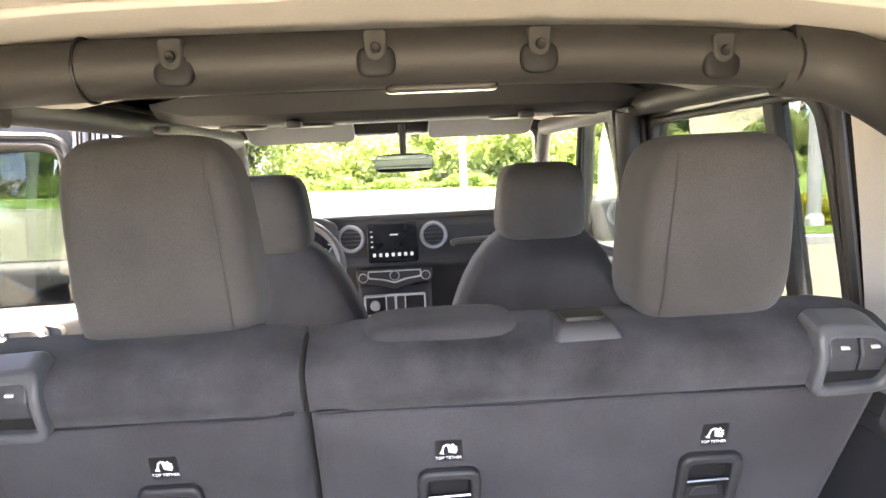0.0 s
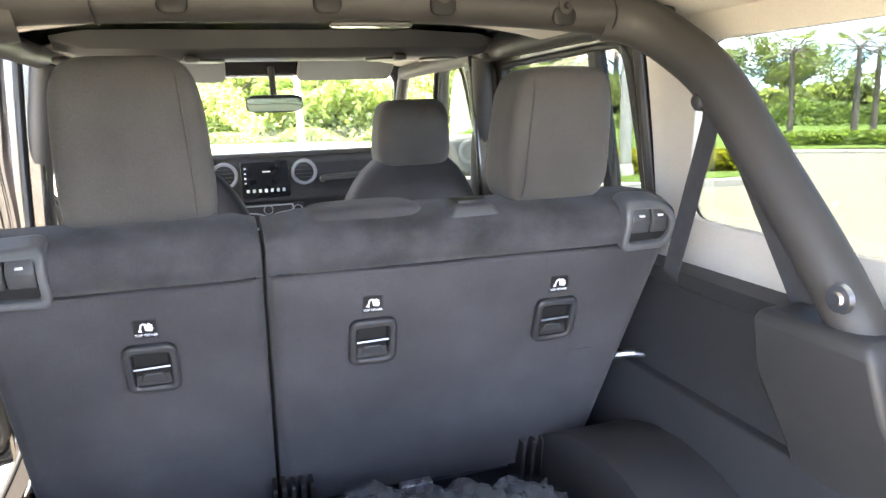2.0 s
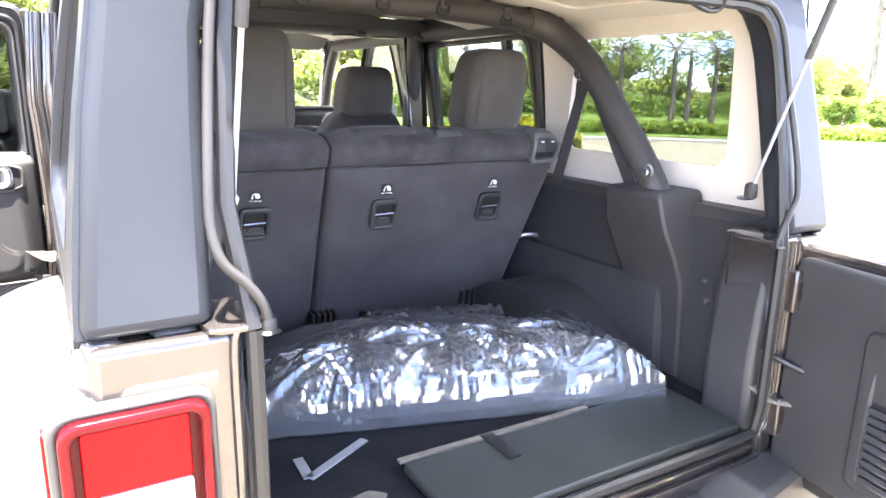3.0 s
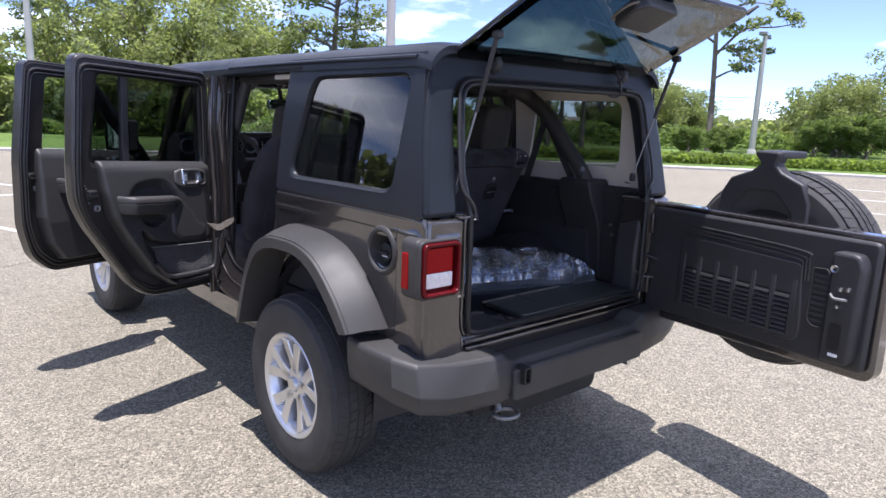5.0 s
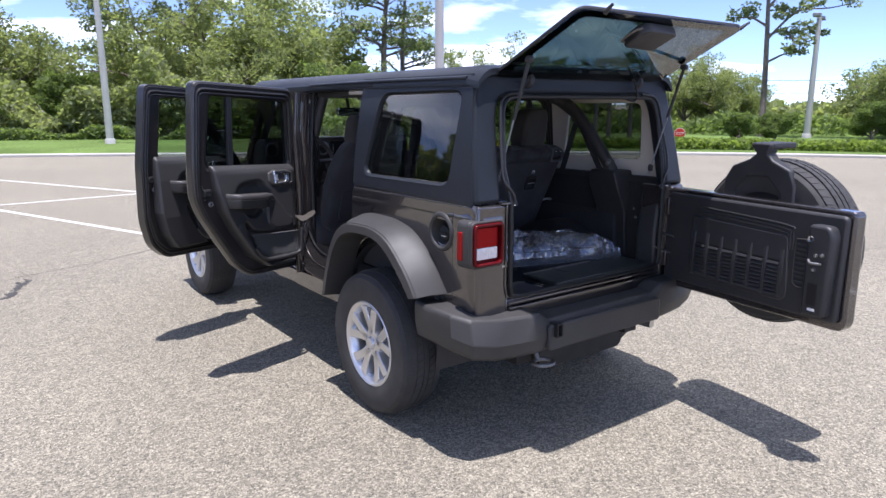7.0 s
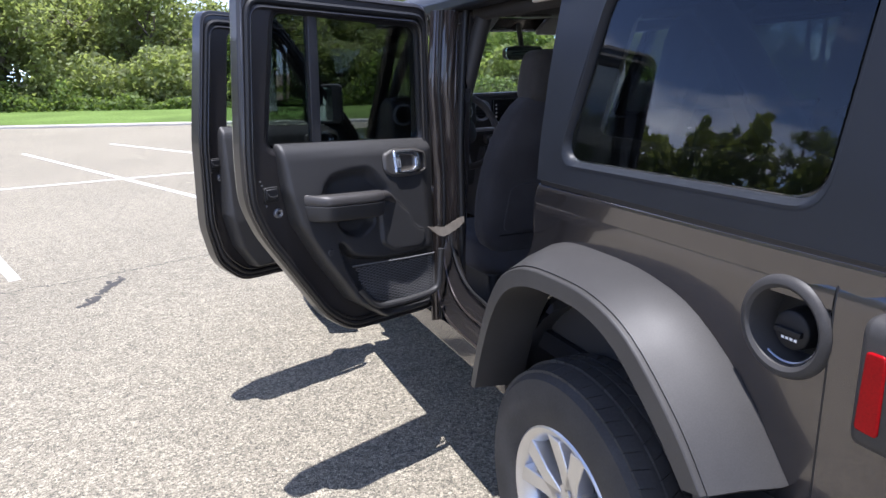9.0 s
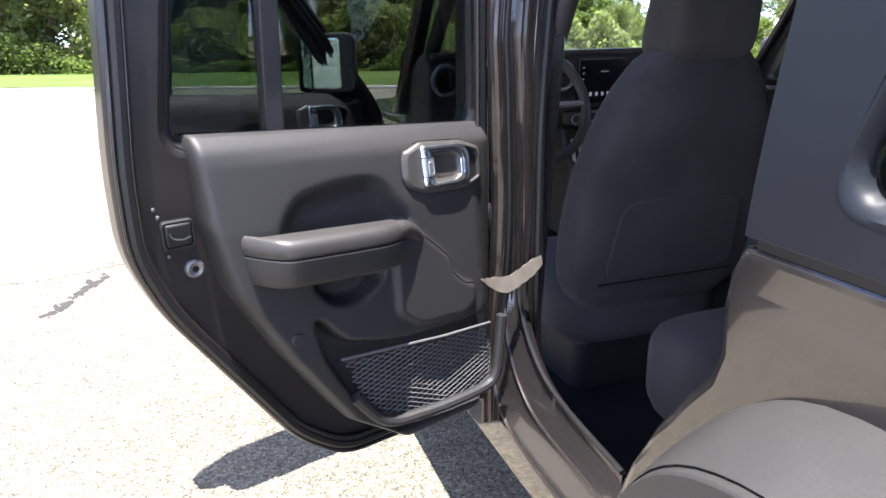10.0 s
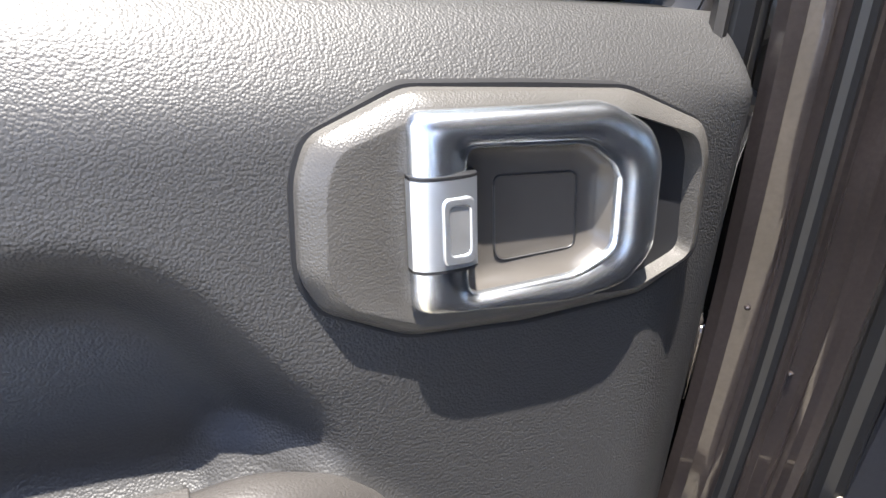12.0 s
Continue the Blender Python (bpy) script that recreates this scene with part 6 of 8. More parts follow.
# --- side mirror on the front door
MN = Vector((-0.34, -0.90, 0.0)).normalized()              # the way the glass faces, swung out with the door
MU = Vector((0, 0, 1)).cross(MN).normalized()
MV = MN.cross(MU)
MIR = lambda u, v, w: Vector((-1.002, 2.040, 1.402)) + MU * u + MV * v + MN * w
bm = bmesh.new()
ring(bm, rrect(-0.076, 0.112, -0.094, 0.094, 0.024), rrect(-0.062, 0.064, -0.079, 0.079, 0.012), MIR, -0.06, 0.008)
mh = part("mirror_housing", bm, BLACKP, front_door, "black door mirror", bevel=0.005, seg=3)
bm = bmesh.new()
pillow(bm, -0.074, 0.110, -0.092, 0.092, -0.10, -0.008, MIR, n=8, p=5)
part("mirror_shell", bm, BLACKP, mh)
bm = bmesh.new()
prism(bm, rrect(-0.064, 0.066, -0.081, 0.081, 0.012), MIR, -0.008, 0.001)
part("mirror_glass", bm, MIRROR, mh, "blue-green tinted mirror glass")
bm = bmesh.new()
tube(bm, [MIR(0.06, -0.07, -0.05), tuple(FRONT_D(0.06, 1.25, 0.07))], [0.035, 0.045], 10, flat=0.6)
part("mirror_arm", bm, BLACKP, mh)

# ---------------------------------------------------------------- closed doors on the right side
def closed_door(y_hinge, outline, hole, label):
    m = lambda u, v, w: Vector((top_w(v) - 0.055 + w - 0.02, y_hinge - u, v))
    d = door(m, outline, hole, label, DOORGL if y_hinge > 1.5 else None, True)
    bm = bmesh.new()
    prism(bm, [(0.03, 0.66), (0.40, 0.68), (0.60, 1.0), (0.70, 1.28), (0.02, 1.27)] if y_hinge < 1.5 else [(0.06, 0.68), (0.80, 0.68), (0.82, 1.28), (0.06, 1.27)], m, 0.0, 0.054)
    part("trim_panel", bm, PANEL, d, "grained dark grey door trim", bevel=0.015)
    return d
far_outline = [(-0.03, 0.61), (0.40, 0.62), (0.52, 0.70), (0.70, 1.04), (0.745, 1.15), (0.755, 1.24), (0.825, 1.29), (0.835, 1.80), (-0.03, 1.785)]
far_hole = [(0.05, 1.30), (0.772, 1.32), (0.752, 1.715), (0.05, 1.705)]
far_door = closed_door(1.093, far_outline, far_hole, "closed rear door on the far side")
bm = bmesh.new()
prism(bm, [(0.600, 1.31), (0.640, 1.31), (0.632, 1.715), (0.595, 1.715)], lambda u, v, w: Vector((top_w(v) - 0.075 + w, 1.093 - u, v)), 0.05, 0.085)
part("window_divider", bm, BLACKP, far_door, bevel=0.004)
closed_door(2.08, fd_outline, fd_hole, "closed front door on the far side")
bm = bmesh.new()
prism(bm, rrect(0.80, 1.00, 1.27, 1.46, 0.05), lambda u, v, w: Vector((u, w, v)), 1.92, 2.06)
part("mirror_housing", bm, BLACKP, car, "black door mirror on the far side", bevel=0.03, seg=3)

# ---------------------------------------------------------------- tailgate, swung open to the right
GATE = lambda u, v, w: Vector((0.66 - 0.177 * u + 0.984 * w, -0.745 - 0.984 * u - 0.177 * w, v))
bm = bmesh.new()
prism(bm, rounded([(0.0, 0.66), (1.086, 0.685), (1.110, 0.72), (1.106, 1.232), (0.0, 1.225)], 0.025), GATE, 0.0, 0.075)
gate = part("tailgate", bm, PAINT, car, "open tailgate hinged on its side", bevel=0.012, seg=3)
bm = bmesh.new()
prism(bm, rounded([(0.03, 0.705), (1.086, 0.722), (1.090, 1.212), (0.03, 1.202)], 0.03), GATE, -0.03, 0.002)
part("inner_panel", bm, BLACKP, gate, "black moulded tailgate trim", bevel=0.012)

# louvres, slot bars, lamp lens and latch box on the tailgate's inside
for k in range(3):
    bm = bmesh.new()
    z = 1.150 - 0.016 * k
    tube(bm, smooth_path([GATE(0.262 + 0.004 * k, z, -0.031), GATE(0.55, z - 0.006, -0.031), GATE(0.815 - 0.014 * k, z - 0.018, -0.031), GATE(0.838 - 0.014 * k, z - 0.045, -0.031), GATE(0.84 - 0.014 * k, 1.02, -0.031)], 4), 0.005, 6)
    part("trim_rib", bm, BLACKP, gate)
bm = bmesh.new()
prism(bm, rounded([(0.225, 0.755), (0.81, 0.765), (0.835, 0.80), (0.815, 1.085), (0.225, 1.10)], 0.03), GATE, -0.022, -0.036)
part("raised_field", bm, BLACKP, gate, bevel=0.006)
for k in range(7):
    a0 = 0.252 + 0.0905 * k
    bm = bmesh.new()
    loft(bm, [[GATE(a0 + d, z, w) for d, w in ((-0.013, -0.035), (-0.009, -0.035 - h), (0.006, -0.035 - h), (0.010, -0.035))] for z, h in ((0.778, 0.002), (0.786, 0.010), (0.90, 0.011), (0.97, 0.007), (1.02, 0.0005))])
    rib = part("louvre_rib", bm, BLACKP, gate, angle=40)
    if k == 6:
        continue
    bm = bmesh.new()
    box(bm, a0 + 0.012, a0 + 0.076, 0.785, 0.960, -0.0362, -0.0368, GATE)
    part("louvre_gap", bm, VOID, rib, smooth=False)
    for j in range(9):
        bm = bmesh.new()
        z = 0.787 + 0.019 * j
        prism(bm, [(a0 + 0.011, z), (a0 + 0.077, z), (a0 + 0.077, z + 0.010), (a0 + 0.011, z + 0.010)], GATE, -0.0365, lambda u, v: -0.0415 if v > z + 0.005 else -0.046)
        part("slat", bm, BLACKP, rib, smooth=False)
bm = bmesh.new()
prism(bm, rounded([(0.862, 0.875), (0.885, 0.855), (0.935, 0.858), (0.938, 1.05), (0.915, 1.085), (0.862, 1.08)], 0.01), GATE, -0.03, -0.041)
ll = part("vent_lens", bm, CARGOP, gate, "dark ribbed vent insert", bevel=0.003)
bm = bmesh.new()
vent = rounded([(0.862, 0.875), (0.885, 0.855), (0.935, 0.858), (0.938, 1.05), (0.915, 1.085), (0.862, 1.08)], 0.01)
path = [GATE(u, v, -0.042) for u, v in vent]
tube(bm, path + [path[0]], 0.0028, 6, caps=False)
part("vent_rim", bm, FLARE, ll, "grey rim of the vent")
for j in range(9):
    bm = bmesh.new()
    z = 0.875 + 0.022 * j
    box(bm, 0.868, 0.932, z, z + 0.010, -0.0405, -0.044, GATE)
    part("slat", bm, BLACKP, ll, smooth=False)
bm = bmesh.new()
prism(bm, rounded([(0.945, 0.745), (1.058, 0.75), (1.068, 1.12), (1.046, 1.165), (0.945, 1.165)], 0.025), GATE, -0.02, -0.085)
lb = part("latch_box", bm, BLACKP, gate, "black latch housing", bevel=0.014, seg=3)
for a, z in ((1.00, 1.03), (1.028, 1.035), (0.995, 0.965)):
    bm = bmesh.new()
    lathe(bm, [(0.0, -0.097), (0.007, -0.096), (0.009, -0.088), (0.009, -0.08)], lambda u, v, w: GATE(a + u, z + v, w), 10)
    part("bolt", bm, STEEL, lb)
bm = bmesh.new()
lathe(bm, [(0.005, -0.088), (0.013, -0.090), (0.015, -0.084), (0.016, -0.07)], lambda u, v, w: GATE(0.965 + u, 1.10 + v, w), 16)
part("grommet", bm, STEEL, lb)
bm = bmesh.new()
tube(bm, smooth_path([GATE(0.965, 1.005, -0.088), GATE(0.985, 0.995, -0.10), GATE(1.03, 0.997, -0.09)], 4), 0.006, 8)
part("striker", bm, DULL, lb, "steel latch claw")
bm = bmesh.new()
prism(bm, rrect(0.975, 1.02, 0.80, 0.90, 0.008), GATE, -0.08, -0.087)
part("pull_recess", bm, SEAL, lb)
bm = bmesh.new()
prism(bm, rrect(0.985, 1.02, 0.775, 0.787, 0.003), GATE, -0.085, -0.0875)
part("small_label", bm, WHITEINK, lb)
for z in (1.13, 0.83):
    bm = bmesh.new()
    tube(bm, [GATE(-0.012, z - 0.04, 0.03), GATE(-0.012, z + 0.04, 0.03)], 0.014, 12)
    box(bm, -0.01, 0.07, z - 0.035, z + 0.035, 0.0, 0.03, GATE)
    box(bm, 0.0, 0.06, z - 0.03, z + 0.03, 0.735, 0.77, lambda u, v, w: Vector((0.60 + u, -w, v)))
    gh = part("gate_hinge", bm, PAINT, gate, "painted tailgate hinge", bevel=0.004)
    bm = bmesh.new()
    box(bm, 0.600, 0.634, -0.796, -0.768, z - 0.052, z + 0.042)
    part("hinge_bracket", bm, JAMB, gh, "painted hinge bracket", bevel=0.005)
    bm = bmesh.new()
    box(bm, 0.607, 0.622, -0.7985, -0.790, z - 0.022, z + 0.016)
    part("bracket_slot", bm, VOID, gh, smooth=False)
# spare wheel carrier with the raised brake lamp
bm = bmesh.new()
car_poly = [(0.31, 1.10), (0.315, 1.30), (0.36, 1.375), (0.46, 1.415), (0.50, 1.445), (0.468, 1.478), (0.468, 1.498), (0.582, 1.498), (0.582, 1.478), (0.57, 1.445), (0.60, 1.415), (0.70, 1.375), (0.735, 1.30), (0.74, 1.10), (0.66, 1.10), (0.66, 1.25), (0.58, 1.33), (0.46, 1.33), (0.38, 1.25), (0.38, 1.10)]
prism(bm, car_poly, GATE, 0.078, 0.145)
cr = part("spare_carrier", bm, BLACKP, gate, "black moulded spare wheel carrier", bevel=0.010, seg=3)
arch = smooth_path([GATE(u, v, 0.15) for u, v in ((0.345, 1.15), (0.350, 1.27), (0.40, 1.345), (0.525, 1.372), (0.65, 1.345), (0.70, 1.27), (0.705, 1.15))], 5)
bm = bmesh.new()
tube(bm, arch, 0.013, 10)
part("carrier_ring", bm, BLACKP, cr, "rounded rim of the spare wheel carrier")
bm = bmesh.new()
prism(bm, rounded([(0.40, 1.14), (0.405, 1.25), (0.46, 1.315), (0.58, 1.315), (0.64, 1.25), (0.645, 1.14)], 0.03), GATE, 0.095, 0.10)
part("carrier_hollow", bm, VOID, cr)
bm = bmesh.new()
prism(bm, rrect(0.40, 0.66, 1.165, 1.195, 0.010), GATE, 0.10, 0.165)
part("carrier_bridge", bm, BLACKP, cr, bevel=0.006)
bm = bmesh.new()
prism(bm, rrect(0.466, 0.584, 1.470, 1.500, 0.008), GATE, 0.10, 0.27)
part("brake_lamp_arm", bm, BLACKP, cr, bevel=0.006)
bm = bmesh.new()
lathe(bm, [(0.0, 0.08), (0.16, 0.08), (0.17, 0.12), (0.10, 0.16), (0.0, 0.16)], lambda u, v, w: GATE(0.56 + u, 1.03 + v, w), 24)
part("mount_plate", bm, DARKMETAL, cr)
# --- spare wheel
SPARE = lambda u, v, w: GATE(0.56 + u * 1.045, 0.995 + v * 1.045, 0.212 + w)
sp = new("spare_wheel")
sp.parent = gate
sp["label"] = "full-size spare wheel on the tailgate"
wheel(sp, SPARE)

# --- lifted rear glass
LIFT_H, LIFT_E = Vector((0, -0.645, 1.80)), Vector((0, -1.165, 2.055))
ldir = (LIFT_E - LIFT_H).normalized()
LIFT = lambda u, v, w: Vector((u, 0, 0)) + LIFT_H + ldir * v + Vector((0, -ldir.z, ldir.y)) * -w
bm = bmesh.new()
LL = (LIFT_E - LIFT_H).length
lift_out = rounded([(-0.60, 0.02), (0.60, 0.02), (0.585, LL), (-0.585, LL)], 0.05)
prism(bm, lift_out, LIFT, 0.0, 0.006)
lift = part("rear_glass", bm, LIFTGL, car, "raised dark tinted rear window")
bm = bmesh.new()
ring(bm, lift_out, rounded([(-0.54, 0.075), (0.54, 0.075), (0.525, LL - 0.05), (-0.525, LL - 0.05)], 0.04), LIFT, 0.0062, 0.022)
part("glass_border", bm, BLACKP, lift, "black border of the rear window", bevel=0.004)

# struts, hinges, wiper housing and wiring of the raised glass
for s_ in (-1, 1):
    a, b = Vector((s_ * 0.574, -0.674, 1.335)), LIFT(s_ * 0.565, 0.225, -0.02)
    mid = a.lerp(b, 0.52)
    bm = bmesh.new()
    tube(bm, [mid, b], 0.0085, 10)
    part("strut_body", bm, BLACKP, lift, "black gas strut")
    bm = bmesh.new()
    tube(bm, [a, mid], 0.004, 8)
    part("strut_rod", bm, SILVERGREY, lift, "bright strut rod")
    bm = bmesh.new()
    pillow(bm, a.x - 0.012, a.x + 0.012, a.y - 0.012, a.y + 0.012, a.z - 0.02, a.z + 0.02, n=4)
    part("strut_foot", bm, BLACKP, lift)
    bm = bmesh.new()
    pillow(bm, b.x - 0.015, b.x + 0.015, b.y - 0.02, b.y + 0.02, b.z - 0.015, b.z + 0.015, n=4)
    part("strut_end", bm, BLACKP, lift)
    bm = bmesh.new()
    tube(bm, smooth_path([(s_ * 0.40, -0.675, 1.770), (s_ * 0.402, -0.700, 1.785), (s_ * 0.403, -0.705, 1.805), LIFT(s_ * 0.405, 0.055, -0.006)], 4), 0.016, 8, flat=0.7)
    part("glass_hinge", bm, BLACKP, lift, "black glass hinge")
bm = bmesh.new()
prism(bm, rounded([(-0.150, 0.405), (0.072, 0.392), (0.080, 0.535), (-0.130, 0.548), (-0.168, 0.515)], 0.02), LIFT, -0.001, -0.048)
part("wiper_motor_cover", bm, BLACKP, lift, "black wiper motor cover", bevel=0.008, seg=3)
bm = bmesh.new()
tube(bm, smooth_path([LIFT(-0.140, 0.525, -0.02), LIFT(-0.195, 0.515, -0.030), LIFT(-0.205, 0.465, -0.034), LIFT(-0.180, 0.425, -0.030), LIFT(-0.130, 0.415, -0.02)], 5), 0.005, 8)
part("wiring", bm, STRAP_AND_SUN, lift, "pale cable loop")
bm = bmesh.new()
tube(bm, smooth_path([(0.353, -0.690, 1.820), (0.378, -0.694, 1.780), (0.394, -0.692, 1.735), (0.396, -0.680, 1.712), (0.370, -0.676, 1.706), (0.33, -0.674, 1.716), (0.282, -0.664, 1.740)], 6), 0.006, 8)
part("washer_hose", bm, SEAL, lift)
bm = bmesh.new()
tube(bm, smooth_path([LIFT(-0.02, 0.44, 0.02), LIFT(0.0, 0.42, 0.050), LIFT(0.19, 0.285, 0.045), LIFT(0.53, 0.180, 0.030)], 4), 0.009, 8)
part("wiper_arm", bm, BLACKP, lift, "black rear wiper arm")
bm = bmesh.new()
tube(bm, [LIFT(-0.44, LL - 0.01, 0.0), LIFT(-0.435, LL + 0.04, 0.012)], [0.012, 0.006], 6)
part("glass_stop", bm, BLACKP, lift)
bm = bmesh.new()
tube(bm, [LIFT(0.56, LL - 0.01, 0.0), LIFT(0.585, LL + 0.035, 0.012)], [0.012, 0.006], 6)
part("glass_stop", bm, BLACKP, lift)

# ---------------------------------------------------------------- rear bumper
bm = bmesh.new()
top = [(-0.885, 0.42), (-0.903, 0.55), (-0.888, 0.715), (-0.838, 0.803), (-0.72, 0.832), (-0.60, 0.858), (-0.475, 0.880), (-0.405, 0.868)]
low = [(-0.888, 0.43), (-0.905, 0.56), (-0.896, 0.735), (-0.842, 0.829), (-0.725, 0.858), (-0.60, 0.880), (-0.475, 0.898), (-0.405, 0.884)]
inn = [(-0.77, 0.42), (-0.77, 0.55), (-0.77, 0.64), (-0.72, 0.70), (-0.68, 0.71), (-0.60, 0.72), (-0.475, 0.72), (-0.405, 0.72)]
both = lambda q: q + [(-u, v) for u, v in reversed(q)]
rings = []
for (u, v), (p, q), (a, b) in zip(both(top), both(low), both(inn)):
    end = max(0.0, (abs(u) - 0.80) / 0.09)
    zb, zt = 0.505 + 0.050 * end, 0.714 + 0.030 * min(1.0, end)
    if abs(u) < 0.45:
        zt, zb = 0.668, 0.505
    rings.append([Vector((a, -b, zt + 0.004)), Vector((u * 0.988, -v * 0.988, zt)), Vector((u, -v, zt - 0.014)), Vector((p, -q, zb + 0.085)), Vector((p * 0.985, -q * 0.98, zb + 0.02)), Vector((p * 0.965, -q * 0.955, zb)), Vector((a, -b, zb + 0.01))])
loft(bm, rings)
bumper = part("rear_bumper", bm, FLARE, car, "grey moulded rear bumper", bevel=0.007, seg=3, angle=25)

# ---------------------------------------------------------------- tail lamps
def tail_lamp(s):
    sq = lambda u0, u1, v0, v1, r: rounded([(s * u0, v0), (s * u1, v0), (s * u1, v1), (s * u0, v1)], r)
    bm = bmesh.new()
    prism(bm, sq(0.627, 0.826, 0.953, 1.174, 0.03), rear, 0.676, 0.768)
    h = part("tail_lamp", bm, FLARE, car, "grey framed square tail lamp", bevel=0.014, seg=3)
    bm = bmesh.new()
    ring(bm, sq(0.629, 0.824, 0.955, 1.172, 0.03), sq(0.640, 0.812, 0.966, 1.161, 0.026), rear, 0.760, 0.786)
    part("lamp_frame", bm, FLARE, h, "dark frame round the lamp", bevel=0.006, seg=3)
    bm = bmesh.new()
    ring(bm, sq(0.639, 0.813, 0.965, 1.162, 0.026), sq(0.651, 0.799, 0.979, 1.148, 0.018), rear, 0.760, 0.799)
    part("lens_ring", bm, TAILDEEP, h, "deep red lamp ring", bevel=0.005, seg=3)
    bm = bmesh.new()
    prism(bm, sq(0.650, 0.800, 0.978, 1.149, 0.018), rear, 0.766, 0.7695)
    part("lamp_well", bm, TAILDEEP, h, "dark red well behind the lenses")
    bm = bmesh.new()
    prism(bm, sq(0.662, 0.790, 1.050, 1.140, 0.007), rear, 0.769, 0.778)
    part("red_lens", bm, TAILRED, h, "bright red lens", bevel=0.002)
    bm = bmesh.new()
    prism(bm, sq(0.662, 0.790, 0.994, 1.048, 0.007), rear, 0.769, 0.778)
    part("reversing_lens", bm, TAILWHITE, h, "clear reversing lens", bevel=0.002)
    for k in range(13):
        bm = bmesh.new()
        box(bm, s * (0.668 + 0.0093 * k) - 0.0012, s * (0.668 + 0.0093 * k) + 0.0012, 0.998, 1.044, 0.7775, 0.7792, rear)
        part("lens_rib", bm, TAILWHITE, h, smooth=False)
    bm = bmesh.new()
    prism(bm, rounded([(-0.726, 0.988), (-0.688, 0.990), (-0.692, 1.122), (-0.724, 1.122)], 0.008), side(s), 0.815, 0.831)
    part("side_marker", bm, TAILRED, h, "red side marker", bevel=0.003)
for s in (-1, 1):
    tail_lamp(s)
# fuel filler
bm = bmesh.new()
FC = lambda u, v, w: Vector((-w, -0.51 + u, 1.09 + v))
lathe(bm, [(0.060, 0.730), (0.068, 0.775), (0.073, 0.792), (0.080, 0.797), (0.088, 0.796), (0.094, 0.791), (0.097, 0.783)], FC, 40)
ff = part("fuel_filler", bm, FLARE, car, "grey round fuel filler surround")
bm = bmesh.new()
lathe(bm, [(0.0, 0.732), (0.062, 0.732)], FC, 24)
part("filler_cup", bm, VOID, ff, "dark recess of the fuel filler")
bm = bmesh.new()
lathe(bm, [(0.0, 0.775), (0.030, 0.775), (0.037, 0.771), (0.040, 0.735)], lambda u, v, w: FC(u - 0.004, v - 0.008, w), 24)
box(bm, -0.032, 0.024, -0.014, -0.003, 0.774, 0.785, FC)
cap_ = part("filler_cap", bm, VOID, ff, "black fuel cap", bevel=0.002)
for q in range(4):
    bm = bmesh.new()
    box(bm, -0.020 + 0.009 * q, -0.014 + 0.009 * q, -0.026, -0.021, 0.7748, 0.7757, FC)
    part("printed_bar", bm, WHITEINK, cap_, smooth=False)
bm = bmesh.new()
tube(bm, [FC(0.0675 * math.cos(a), 0.0675 * math.sin(a), 0.778) for a in [radians(150 + 8 * q) for q in range(20)]], 0.0022, 6)
part("cup_trim", bm, STEEL, ff, "bright edge in the filler recess")

# bumper fittings: hitch opening, loop, towing hook, step pads
bm = bmesh.new()
prism(bm, rrect(-0.43, 0.43, 0.520, 0.645, 0.02), rear, 0.72, lambda u, v: 0.905 - 0.10 * max(0.0, v - 0.60))
part("bumper_centre", bm, FLARE, bumper, "recessed grey centre section of the bumper", bevel=0.008)
bm = bmesh.new()
ring(bm, rrect(-0.397, -0.357, 0.585, 0.655, 0.006), rrect(-0.389, -0.365, 0.593, 0.647, 0.004), rear, 0.86, 0.925)
tbk = part("tow_bracket", bm, DARKMETAL, bumper, "dark tow bracket on the bumper", bevel=0.002)
bm = bmesh.new()
prism(bm, rrect(-0.388, -0.372, 0.594, 0.646, 0.003), rear, 0.88, 0.908)
part("bracket_core", bm, DULL, tbk, "bright steel inside the bracket")
bm = bmesh.new()
pts = [(-0.36 + 0.055 * math.cos(a), -0.80 + 0.045 * math.sin(a), 0.415) for a in [2 * math.pi * k / 20 for k in range(21)]]
tube(bm, pts, 0.010, 8, caps=False)
tube(bm, [(-0.36, -0.76, 0.415), (-0.36, -0.72, 0.50)], 0.012, 8)
part("tow_loop", bm, DULL, bumper, "round steel tow loop")
bm = bmesh.new()
tube(bm, [(0.55, -0.30, 0.42), (0.58, -0.60, 0.42), (0.60, -0.735, 0.415)], 0.028, 12)
part("tailpipe", bm, STEEL, car, "steel tailpipe")
# rear seals round the tailgate opening, badge bars
bm = bmesh.new()
path = [(-0.572, -0.768, 1.235), (-0.572, -0.770, 0.85), (-0.56, -0.768, 0.792), (-0.52, -0.766, 0.782), (0.52, -0.766, 0.782), (0.56, -0.768, 0.792), (0.572, -0.770, 0.85), (0.572, -0.768, 1.235), (0.590, -0.730, 1.40), (0.576, -0.700, 1.60), (0.569, -0.690, 1.655), (0.551, -0.683, 1.694), (0.522, -0.679, 1.716), (0.47, -0.678, 1.724), (-0.47, -0.678, 1.724), (-0.522, -0.679, 1.716), (-0.551, -0.683, 1.694), (-0.569, -0.690, 1.655), (-0.576, -0.700, 1.60), (-0.590, -0.730, 1.40), (-0.572, -0.768, 1.235)]
tube(bm, path, 0.012, 8, caps=False)
part("tailgate_seal", bm, SEAL, car, "black rubber seal round the rear opening")
